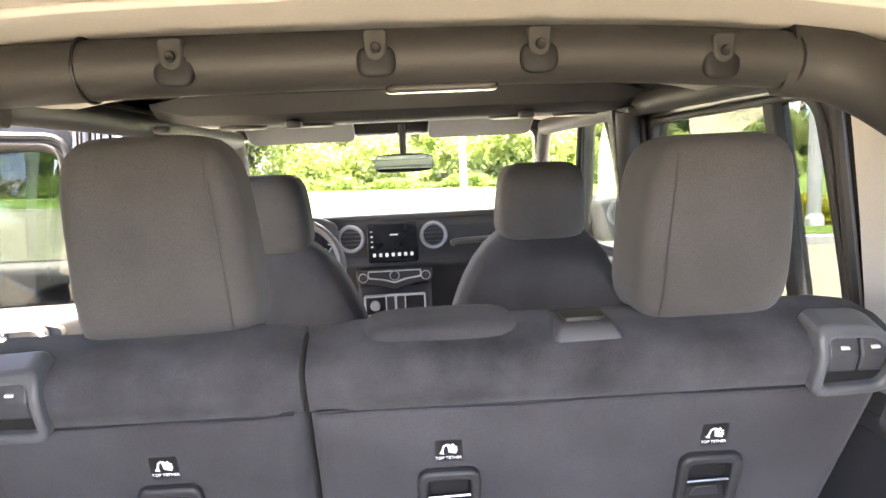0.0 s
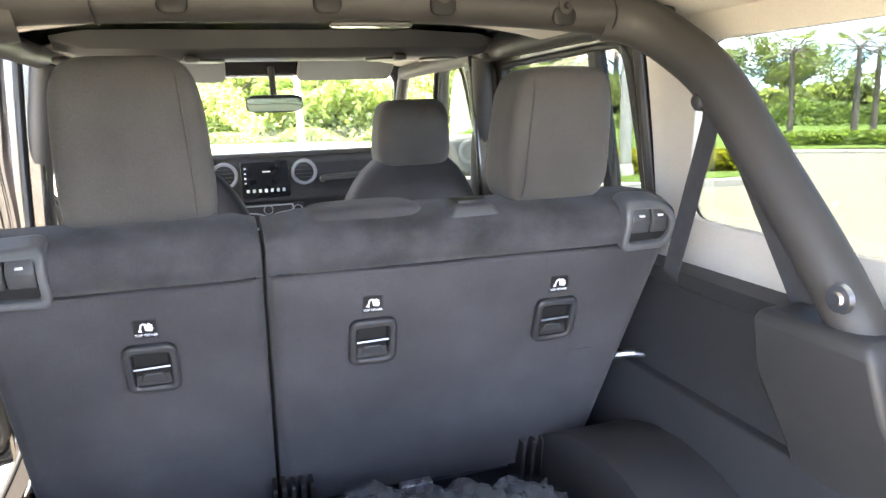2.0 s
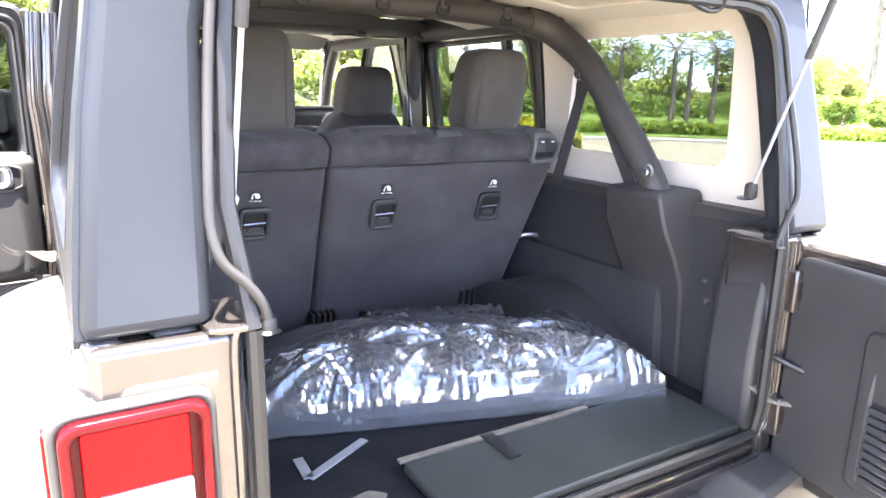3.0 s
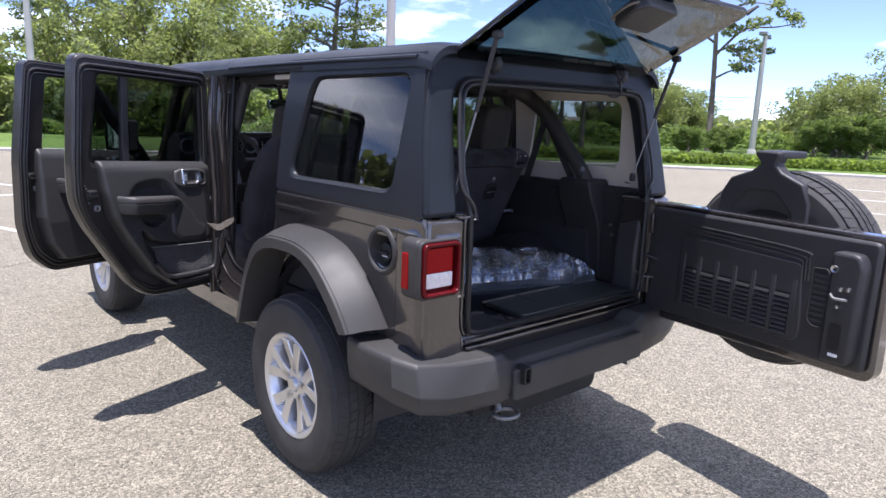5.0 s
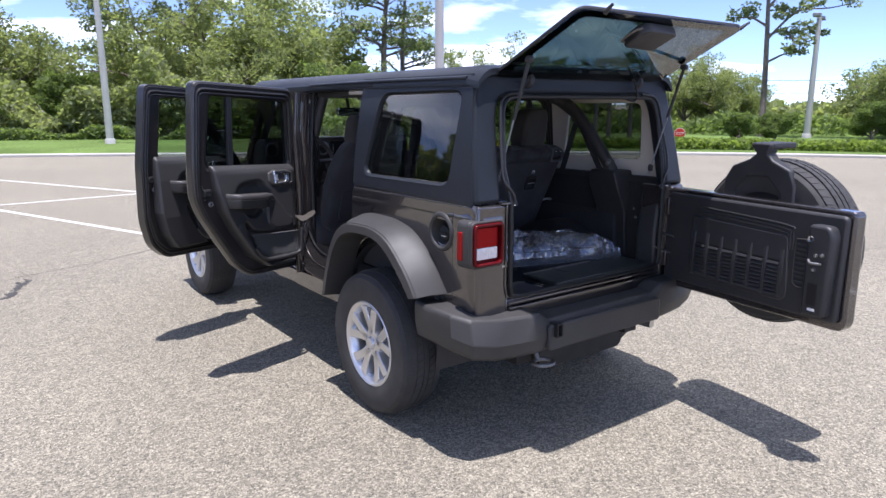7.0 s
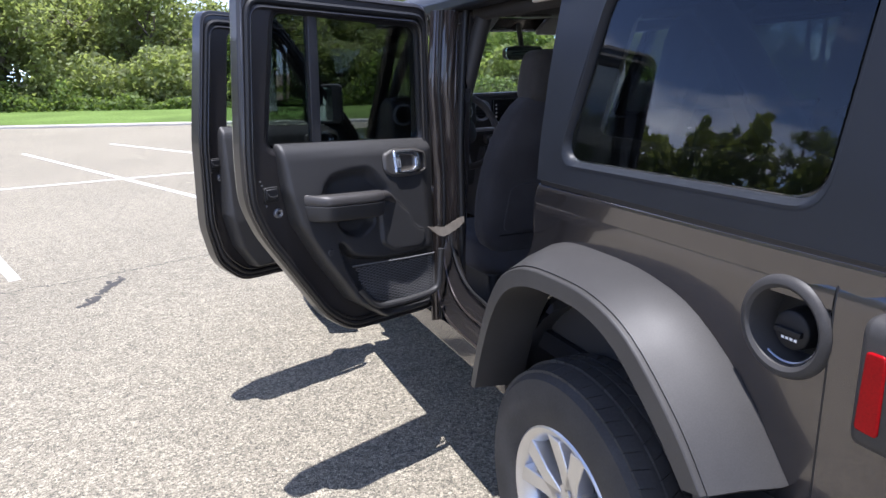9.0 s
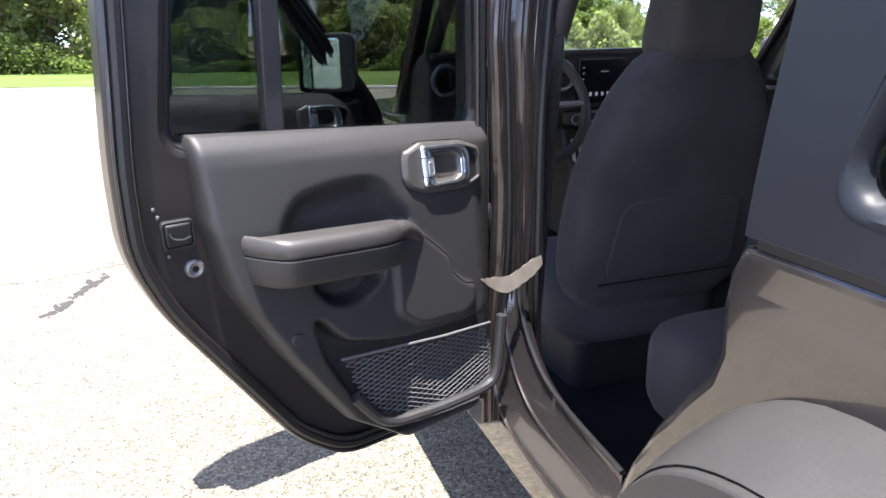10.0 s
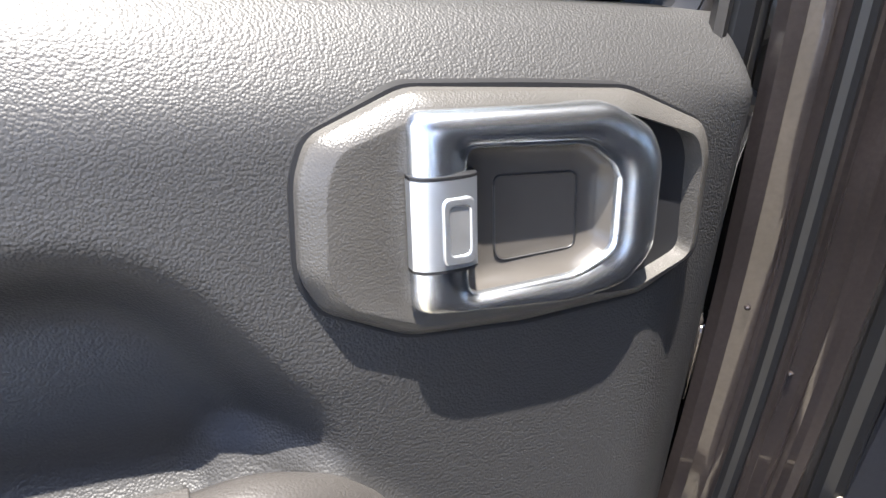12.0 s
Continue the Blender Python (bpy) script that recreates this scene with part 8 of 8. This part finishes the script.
# steering wheel and instruments
WC = Vector((-0.375, 1.735, 1.262))
wa, wb, wn = Vector((1, 0, 0)), Vector((0, 0.42, 0.907)), Vector((0, -0.907, 0.42))
SWM = lambda u, v, w: WC + wa * u + wb * v + wn * w
bm = bmesh.new()
tube(bm, [SWM(0.187 * math.cos(a), 0.187 * math.sin(a), 0) for a in [2 * math.pi * k / 40 for k in range(41)]], 0.0165, 10, caps=False)
stw = part("steering_wheel", bm, SOFT, car, "dark steering wheel")
bm = bmesh.new()
pillow(bm, -0.075, 0.075, -0.07, 0.06, -0.03, 0.02, SWM, n=8, p=3)
part("airbag_cover", bm, BLACKP, stw)
for a in (0, 180, 270):
    bm = bmesh.new()
    ca, sa = math.cos(radians(a)), math.sin(radians(a))
    tube(bm, [SWM(0.05 * ca, 0.05 * sa, -0.01), SWM(0.182 * ca, 0.182 * sa, -0.004)], 0.018, 8, flat=0.5)
    part("spoke", bm, SILVERGREY, stw)
bm = bmesh.new()
tube(bm, [SWM(0, 0, -0.02), (-0.375, 2.0, 1.14)], 0.03, 10)
part("column", bm, BLACKP, stw)
bm = bmesh.new()
prism(bm, rounded([(-0.56, 1.26), (-0.20, 1.26), (-0.21, 1.40), (-0.28, 1.43), (-0.48, 1.43), (-0.55, 1.40)], 0.03), DY, -0.03, 0.03)
ins = part("instrument_pod", bm, BLACKP, dash, "dark instrument pod with two dials", bevel=0.006)
for x in (-0.465, -0.290):
    V_ = (lambda x_: lambda u, v, w: DY(x_ + u, 1.338 + v, w))(x)
    bm = bmesh.new()
    lathe(bm, [(0.0, 0.031), (0.054, 0.031), (0.056, 0.036), (0.061, 0.037), (0.063, 0.030)], V_, 28)
    dl = part("dial", bm, SCREEN, ins, "round dark dial")
    bm = bmesh.new()
    tube(bm, [V_(0.059 * math.cos(a), 0.059 * math.sin(a), 0.036) for a in [2 * math.pi * k / 28 for k in range(29)]], 0.002, 6, caps=False)
    part("dial_ring", bm, RIMSIL, dl)
    for k in range(11):
        a = radians(225 - 27 * k)
        bm = bmesh.new()
        tube(bm, [V_(0.042 * math.cos(a), 0.042 * math.sin(a), 0.033), V_(0.050 * math.cos(a), 0.050 * math.sin(a), 0.033)], 0.0013, 4)
        part("dial_mark", bm, WHITEINK, dl, smooth=False)
bm = bmesh.new()
tube(bm, smooth_path([(0.24, 1.945, 1.30), (0.25, 1.905, 1.31), (0.38, 1.90, 1.315), (0.50, 1.905, 1.31), (0.51, 1.945, 1.30)], 4), 0.013, 8)
part("grab_handle", bm, SOFT, dash)
# mirror, sun visors
bm = bmesh.new()
pillow(bm, -0.055, 0.175, 1.885, 1.925, 1.588, 1.660, n=10, p=4)
mi = part("interior_mirror", bm, BLACKP, car, "dark interior mirror with a bright glass")
bm = bmesh.new()
prism(bm, rrect(-0.048, 0.168, 1.594, 1.654, 0.02), lambda u, v, w: Vector((u, w + (v - 1.62) * 0.06, v)), 1.880, 1.886)
part("mirror_glass", bm, MIRROR, mi, "mirror glass")
bm = bmesh.new()
tube(bm, [(0.06, 1.91, 1.64), (0.06, 1.95, 1.77)], 0.014, 8)
part("mirror_stem", bm, BLACKP, mi)
for s in (-1, 1):
    bm = bmesh.new()
    prism(bm, rrect(s * 0.34 - 0.20 + 0.02, s * 0.34 + 0.20 + 0.02, 1.80, 1.965, 0.03), lambda u, v, w: Vector((u, v, w - (v - 1.9) * 0.5)), 1.745, 1.765)
    part("sun_visor", bm, SOFT, car, "grey folded sun visor", bevel=0.006)

# ---------------------------------------------------------------- roll cage
DOMEL = material("frosted_lamp_cover", (0.06, 0.058, 0.055), 0.25, 0.0, 0.1, 40.0, coat=0.5)
cage = []
bm = bmesh.new()
path = smooth_path([(-0.46, 0.055, 1.750), (-0.30, 0.060, 1.757), (-0.10, 0.066, 1.759), (0.10, 0.068, 1.759), (0.30, 0.066, 1.754), (0.475, 0.058, 1.740)], 4)
tube(bm, path, 0.045, 14, flat=0.72)
xb = part("roll_bar", bm, PAD, car, "padded black roll bar across the roof", angle=60)
for s in (-1, 1):
    X = lambda x: x if s > 0 else 0.052 - x
    bm = bmesh.new()
    path = smooth_path([(X(0.470), 0.060, 1.742), (X(0.530), 0.045, 1.728), (X(0.572), 0.00, 1.690), (X(0.592), -0.09, 1.62), (X(0.597), -0.21, 1.49), (X(0.598), -0.32, 1.37), (X(0.604), -0.375, 1.29), (X(0.608), -0.385, 1.25)], 5)
    n = len(path)
    tube(bm, path, [0.043 - 0.008 * i / n for i in range(n)], 14)
    rb = part("rear_down_bar", bm, PAD, xb, "black padded bar running down to the wheel arch", angle=60)
    bm = bmesh.new()
    path = smooth_path([(X(0.580), 0.05, 1.735), (X(0.635), 0.3, 1.755), (X(0.645), 0.8, 1.755), (X(0.64), 1.3, 1.75), (X(0.60), 1.85, 1.735)], 4)
    tube(bm, path, 0.030, 12)
    part("side_bar", bm, PAD, xb, "black padded side bar under the roof", angle=60)
    bm = bmesh.new()
    path = smooth_path([(X(0.64), 1.06, 1.74), (X(0.655 if s > 0 else 0.68), 1.10, 1.55), (X(0.655 if s > 0 else 0.715), 1.14, 1.3), (X(0.665 if s > 0 else 0.735), 1.15, 0.6)], 4)
    tube(bm, path, 0.032, 12)
    part("centre_post_bar", bm, PAD, xb, angle=60)
    bm = bmesh.new()
    tube(bm, smooth_path([(X(0.60), 1.85, 1.735), (X(0.62), 2.02, 1.58), (X(0.655), 2.20, 1.30)], 4), 0.026, 10)
    part("front_post_bar", bm, PAD, xb, angle=60)
    bm = bmesh.new()
    lathe(bm, [(0.0, 0.050), (0.008, 0.050), (0.010, 0.046), (0.018, 0.045), (0.020, 0.038)], lambda u, v, w: Vector((X(0.593) - s * w, -0.385 + u, 1.345 + v)), 14)
    part("foot_bolt", bm, STEEL, rb)
    bm = bmesh.new()
    lathe(bm, [(0.0, 0.046), (0.010, 0.045), (0.015, 0.040), (0.017, 0.028)], lambda u, v, w: Vector((X(0.600) - s * w, -0.085 + u, 1.592 + v)), 14)
    part("belt_anchor", bm, BLACKP, rb)
    # belt webbing from the bar down behind the bench
    bm = bmesh.new()
    for a, b, wv in (((X(0.618), -0.06, 1.590), (X(0.632), 0.065, 1.262), 0.022), ((X(0.618), -0.075, 1.585), (X(0.625), -0.285, 1.255), 0.020)):
        a, b = Vector(a), Vector(b)
        dd = (b - a).normalized()
        pn = dd.cross(Vector((1, 0, 0))).normalized() * wv
        th = Vector((0.0008, 0, 0))
        loft(bm, [[p + pn + th, p - pn + th, p - pn - th, p + pn - th] for p in (a, a.lerp(b, 0.5), b)])
    part("seat_belt", bm, BELTW, xb, "dark grey seat belt webbing")
for x, z in ((-0.215, 1.762), (-0.003, 1.764), (0.174, 1.762), (0.380, 1.748)):
    bm = bmesh.new()
    m = (lambda x_, z_: lambda u, v, w: Vector((x_ + u, 0.018 - w, z_ + v)))(x, z)
    prism(bm, rounded([(-0.013, 0.020), (0.013, 0.020), (0.011, -0.008), (0.0, -0.014), (-0.011, -0.008)], 0.006), m, -0.02, 0.003)
    tb = part("bar_clip", bm, PAD, xb, "black trim clip with a bolt", bevel=0.003)
    bm = bmesh.new()
    lathe(bm, [(0.0025, 0.007), (0.005, 0.008), (0.006, 0.005)], m, 12)
    part("bolt", bm, DARKMETAL, tb)
    bm = bmesh.new()
    pillow(bm, -0.021, 0.021, -0.030, 0.004, -0.012, 0.0012, m, n=8, p=3.0)
    part("clip_dent", bm, VOID, tb)
for x in (-0.315, 0.472):
    bm = bmesh.new()
    tube(bm, [(x + 0.0455 * 0, 0.06 + 0.0465 * math.cos(a), (1.757 if x < 0 else 1.740) + 0.0345 * math.sin(a)) for a in [2 * math.pi * k / 24 for k in range(25)]], 0.002, 5, caps=False)
    part("pad_joint", bm, SEAL, xb)
# dome lamp behind the bar and the overhead sound bar
bm = bmesh.new()
prism(bm, rrect(0.005, 0.135, 0.052, 0.082, 0.012), lambda u, v, w: Vector((u, v, w)), 1.7205, 1.730)
part("dome_lamp", bm, DOMEL, xb, "clear dome lamp", bevel=0.004)
bm = bmesh.new()
rings = []
for x, z0, z1 in ((-0.585, 1.765, 1.815), (-0.50, 1.745, 1.83), (-0.30, 1.742, 1.83), (0.06, 1.742, 1.83), (0.42, 1.742, 1.83), (0.62, 1.740, 1.82), (0.70, 1.755, 1.80)):
    x *= 0.93
    rings.append([Vector((x, 0.93, z1 - 0.02)), Vector((x, 0.94, z0 + 0.02)), Vector((x, 0.98, z0)), Vector((x, 1.16, z0)), Vector((x, 1.20, z0 + 0.03)), Vector((x, 1.20, z1 - 0.02))])
loft(bm, rings)
sb = part("sound_bar", bm, BLACKP, car, "black overhead speaker bar", bevel=0.010, seg=3)
for x in (-0.36, -0.19, 0.33, 0.50):
    bm = bmesh.new()
    lathe(bm, [(0.0, 0.0), (0.055, 0.0), (0.060, 0.004), (0.060, 0.012)], lambda u, v, w: Vector((x + u, 1.07 + v, 1.735 + w)), 20)
    part("speaker_grille", bm, SEAL, sb)
for x in (-0.53, -0.22, 0.35, 0.62):
    bm = bmesh.new()
    pillow(bm, x - 0.02, x + 0.02, 0.95, 0.985, 1.728, 1.748, n=4)
    part("panel_latch", bm, BLACKP, sb)

# ---------------------------------------------------------------- cargo side trims
for s in (-1, 1):
    X = lambda x: s * x
    bm = bmesh.new()
    poly = [(-0.63, 0.765), (0.36, 0.765), (0.33, 1.10), (0.30, 1.255), (-0.70, 1.262), (-0.70, 0.80)]
    prism(bm, rounded(poly, 0.02), side(s), 0.665, 0.724)
    tr = part("cargo_trim", bm, CARGOP, car, "black moulded cargo side trim", bevel=0.012, seg=3)
    bm = bmesh.new()
    prism(bm, rounded([(-0.62, 1.235), (0.31, 1.235), (0.31, 1.262), (-0.66, 1.268)], 0.006), side(s), 0.66, 0.755)
    part("trim_ledge", bm, BLACKP, tr, bevel=0.006)
    bm = bmesh.new()
    rings = []
    for z, y0, y1, xi in ((0.765, -0.40, 0.36, 0.622), (0.96, -0.39, 0.34, 0.626), (1.01, -0.385, 0.33, 0.632), (1.032, -0.37, 0.32, 0.645), (1.035, -0.36, 0.31, 0.68)):
        rings.append([Vector((X(xi), y0, z)), Vector((X(xi), y1, z)), Vector((X(0.69), y1 + 0.02, z)), Vector((X(0.69), y0 - 0.02, z))])
    loft(bm, rings)
    part("wheel_arch_cover", bm, CARGOP, tr, "dark moulded wheel arch cover", bevel=0.02, seg=3)
    bm = bmesh.new()
    rings = []
    for z, y0, y1, xi in ((0.78, -0.46, -0.25, 0.652), (1.04, -0.455, -0.240, 0.640), (1.12, -0.455, -0.235, 0.605), (1.20, -0.45, -0.235, 0.565), (1.285, -0.44, -0.245, 0.545), (1.298, -0.43, -0.255, 0.555)):
        rings.append([Vector((X(xi), y0, z)), Vector((X(xi), y1, z)), Vector((X(0.70), y1 + 0.01, z)), Vector((X(0.70), y0 - 0.01, z))])
    loft(bm, rings)
    part("bar_foot_box", bm, BLACKP, tr, "moulded box round the foot of the roll bar", bevel=0.018, seg=3)
    bm = bmesh.new()
    rings = []
    for z, xi in ((0.765, 0.565), (0.95, 0.56), (1.10, 0.575), (1.20, 0.60), (1.245, 0.64)):
        rings.append([Vector((X(xi), -0.742, z)), Vector((X(xi + 0.012), -0.60, z)), Vector((X(0.70), -0.56, z)), Vector((X(0.70), -0.742, z))])
    loft(bm, rings)
    part("pillar_trim", bm, BLACKP, tr, "black trim behind the corner post", bevel=0.02, seg=3)
    for y, z in ((-0.56, 1.07), (-0.575, 1.02)):
        bm = bmesh.new()
        lathe(bm, [(0.0, 0.012), (0.006, 0.012), (0.009, 0.006), (0.009, 0.0)], lambda u, v, w: Vector((X(0.668) - s * w, y + 0.05 + u, z + v)), 10)
        part("trim_screw", bm, STEEL, tr)
    for y in (0.22, -0.25, -0.55):
        bm = bmesh.new()
        pillow(bm, X(0.725) - 0.006, X(0.725) + 0.006, y - 0.018, y + 0.018, 1.285, 1.297, n=4)
        part("hardtop_clamp", bm, STEEL, tr)
    bm = bmesh.new()
    tube(bm, smooth_path([(X(0.60), 0.225, 1.045), (X(0.635), 0.20, 1.055), (X(0.67), 0.19, 1.05)], 3), 0.008, 8)
    part("seat_striker", bm, STEEL, tr, "bright steel seat striker")

# tailgate check cable and loose wires at the hinge side
bm = bmesh.new()
tube(bm, smooth_path([(0.585, -0.70, 0.985), (0.60, -0.78, 0.965), (0.63, -0.85, 0.945), (0.655, -0.90, 0.955), tuple(GATE(0.16, 0.95, -0.025))], 5), 0.008, 8)
part("wiring_loom", bm, SEAL, gate, "black tailgate wiring loom")
bm = bmesh.new()
tube(bm, smooth_path([(0.575, -0.72, 0.90), (0.59, -0.77, 0.865), (0.64, -0.83, 0.86), tuple(GATE(0.10, 0.86, -0.022))], 5), 0.010, 8, flat=0.4)
part("check_strap", bm, STRAP_AND_SUN, gate, "grey tailgate check strap")

# ---------------------------------------------------------------- cargo floor: lid edge, strap, mats
bm = bmesh.new()
prism(bm, rrect(-0.215, 0.565, -0.735, -0.500, 0.02), ident, 0.772, 0.792)
lid = part("cargo_lid", bm, LIDM, car, "dark cargo floor lid", bevel=0.006)
# the lid's sunlit edge, painted as a pale strip
bm = bmesh.new()
box(bm, -0.215, 0.30, -0.498, -0.484, 0.786, 0.793)
part("sunlit_lid_edge", bm, STRAP_AND_SUN, lid, "edge of the floor lid, coloured pale as if sunlit", smooth=False)
bm = bmesh.new()
box(bm, -0.010, 0.020, -0.600, -0.490, 0.7925, 0.7955)
part("lid_pull", bm, SEAL, lid)
bm = bmesh.new()
prism(bm, rrect(-0.52, -0.30, -0.735, -0.58, 0.02), ident, 0.766, 0.778)
part("storage_tray", bm, BLACKP, car, bevel=0.005)
# thin pale piece that stands for a patch of sunlight on the floor
bm = bmesh.new()
prism(bm, rounded([(-0.43, -0.555), (-0.30, -0.53), (-0.27, -0.56), (-0.41, -0.605)], 0.01), ident, 0.767, 0.7715)
part("painted_sun_patch", bm, STRAP_AND_SUN, car)
bm = bmesh.new()
for p, q in (((-0.225, -0.339), (-0.388, -0.429)), ((-0.388, -0.429), (-0.384, -0.345))):
    d_ = Vector((q[0] - p[0], q[1] - p[1], 0)).normalized()
    n_ = Vector((-d_.y, d_.x, 0)) * 0.011
    loft(bm, [[Vector((x, y, 0.7665)) - n_, Vector((x, y, 0.7665)) + n_, Vector((x, y, 0.7695)) + n_, Vector((x, y, 0.7695)) - n_] for x, y in (p, q)])
part("floor_strap", bm, SILVERGREY, car, "flat grey strap on the cargo floor", bevel=0.001)

# ---------------------------------------------------------------- a bag of floor mats in clear film
FILM = bpy.data.materials.new("clear_plastic_film")
FILM.use_nodes = True
nt = FILM.node_tree
nt.nodes.remove(nt.nodes["Principled BSDF"])
tr_ = nt.nodes.new("ShaderNodeBsdfTransparent")
tr_.inputs[0].default_value = (0.90, 0.93, 0.96, 1)
gl_ = nt.nodes.new("ShaderNodeBsdfGlossy")
gl_.inputs["Roughness"].default_value = 0.085
gl_.inputs["Color"].default_value = (0.95, 0.97, 1.0, 1)
bp_ = nt.nodes.new("ShaderNodeBump")
bp_.inputs["Strength"].default_value, bp_.inputs["Distance"].default_value = 0.12, 0.004
nz_ = nt.nodes.new("ShaderNodeTexNoise")
nz_.inputs["Scale"].default_value, nz_.inputs["Detail"].default_value = 14.0, 2.0
tcc_ = nt.nodes.new("ShaderNodeTexCoord")
nt.links.new(tcc_.outputs["Object"], nz_.inputs["Vector"])
nt.links.new(nz_.outputs["Fac"], bp_.inputs["Height"])
nt.links.new(bp_.outputs[0], gl_.inputs["Normal"])
fr_ = nt.nodes.new("ShaderNodeFresnel")
fr_.inputs["IOR"].default_value = 1.55
nt.links.new(bp_.outputs[0], fr_.inputs["Normal"])
ad_ = nt.nodes.new("ShaderNodeMath")
ad_.operation, ad_.use_clamp = "MULTIPLY_ADD", True
ad_.inputs[1].default_value, ad_.inputs[2].default_value = 2.5, 0.04
nt.links.new(fr_.outputs[0], ad_.inputs[0])
df_ = nt.nodes.new("ShaderNodeBsdfDiffuse")
df_.inputs[0].default_value = (0.75, 0.78, 0.82, 1)
hz_ = nt.nodes.new("ShaderNodeMixShader")
hz_.inputs[0].default_value = 0.10
nt.links.new(tr_.outputs[0], hz_.inputs[1])
nt.links.new(df_.outputs[0], hz_.inputs[2])
mx_ = nt.nodes.new("ShaderNodeMixShader")
nt.links.new(ad_.outputs[0], mx_.inputs[0])
nt.links.new(hz_.outputs[0], mx_.inputs[1])
nt.links.new(gl_.outputs[0], mx_.inputs[2])
nt.links.new(mx_.outputs[0], nt.nodes["Material Output"].inputs[0])

MATNAVY = material("navy_black_mat", (0.016, 0.019, 0.028), 0.8, 0.0, 0.2, 8.0, 0.2, 600.0)
bag = thing("bag_of_mats", "clear crinkled plastic bag of dark mats on the cargo floor", "bag", (0.098, -0.178, 0.765))
bag.rotation_euler = (0, 0, radians(-17.5))
def bag_shape(u, v):
    """Height of the bag over the floor, u and v from -1 to 1."""
    r = max(abs(u) ** 3.5, abs(v) ** 3.0)
    h = 0.162 * max(0.0, 1 - r) ** 0.55
    return h
for k in range(3):
    bm = bmesh.new()
    z0 = 0.004 + 0.040 * k
    pillow(bm, -0.44 + 0.03 * k, 0.47 - 0.02 * k, -0.175 + 0.012 * k, 0.185 - 0.015 * k, z0, z0 + 0.046, n=8, p=7)
    part("folded_mat", bm, MATNAVY, bag, "folded black floor mat")
def zigzag(t):
    return abs((t % 1.0) - 0.5) * 2.0
PINCHES = ((-0.02, -0.075, 0.0), (0.26, -0.190, 1.9), (-0.26, -0.085, 3.7), (0.13, -0.04, 5.2), (-0.40, 0.06, 0.8), (0.42, -0.02, 2.6))
def film(u, v):
    """A point of the film, u and v from -1 to 1: straight creases fan out from a few pinched places."""
    x, y = 0.52 * u, 0.215 * v
    h = bag_shape(u, v)
    z, tot = 0.0, 0.0
    for px, py, ph in PINCHES:
        r = math.hypot(x - px, y - py)
        a = math.atan2(y - py, x - px) + 0.22 * math.sin(2.0 * math.atan2(y - py, x - px) + ph)
        wgt = 1.0 / (0.02 + r) ** 3
        z += wgt * (0.50 * zigzag(a * 1.75 + ph) + 0.30 * zigzag(a * 3.9 + 2 * ph) + 0.20 * zigzag(a * 7.3 + 3 * ph)) * min(1.0, r / 0.10)
        tot += wgt
    front = 1.0 if v < -0.15 else max(0.14, 1.0 - 2.6 * (v + 0.15))
    z = h * (1 + 0.08 * noise.noise(Vector((x * 2.6, y * 3, 9)))) + (0.040 * front * z / tot + 0.006 * zigzag(3.1 * x + 4.7 * y + 0.3) + 0.004 * zigzag(5.3 * x - 7.1 * y)) * min(1, h / 0.05 + 0.15)
    return Vector((x, y - (0.02 * (z - h) / 0.046 if v < 0 else 0.0), 0.004 + z))
bm = bmesh.new()
NU, NV = 150, 84
grid = [[bm.verts.new(film(2 * i / NU - 1, 2 * j / NV - 1)) for j in range(NV + 1)] for i in range(NU + 1)]
for i in range(NU):
    for j in range(NV):
        bm.faces.new((grid[i][j], grid[i + 1][j], grid[i + 1][j + 1], grid[i][j + 1]))
part("plastic_film", bm, FILM, bag, "clear crinkled plastic film", angle=14)
bm = bmesh.new()
flap = [[bm.verts.new(Vector((-0.20 + 0.40 * i / 26 + 0.01 * math.sin(5 * j / 12), 0.15 + 0.20 * j / 12, 0.125 - 0.05 * (j / 12) ** 2 + 0.022 * zigzag(0.9 * i / 5.3 + 0.12 * j) * (0.3 + j / 12) + 0.012 * zigzag(2.3 * i / 7.1 - 0.3 * j)))) for j in range(13)] for i in range(27)]
for i in range(26):
    for j in range(12):
        bm.faces.new((flap[i][j], flap[i + 1][j], flap[i + 1][j + 1], flap[i][j + 1]))
part("film_flap", bm, FILM, bag, "loose end of the plastic film", angle=14)
# words printed in a row along the film: plain white bars
row_, words = 0, (8, 4, 5, 3)
for w_ in words:
    for k in range(w_):
        v0 = -0.93 + 0.066 * row_
        a, b = film(-0.86 - 0.36 * v0, v0), film(-0.86 - 0.36 * (v0 + 0.042), v0 + 0.042)
        a, b = a + Vector((-0.002, -0.007, 0.004)), b + Vector((-0.002, -0.007, 0.004))
        nrm, up = Vector((0.006, 0, 0)), Vector((0, 0, 0.0012))
        bm = bmesh.new()
        loft(bm, [[p - nrm, p + nrm, p + nrm + up, p - nrm + up] for p in (a, b)])
        part("printed_bar", bm, WHITEINK, bag, smooth=False)
        row_ += 1
    row_ += 1.6
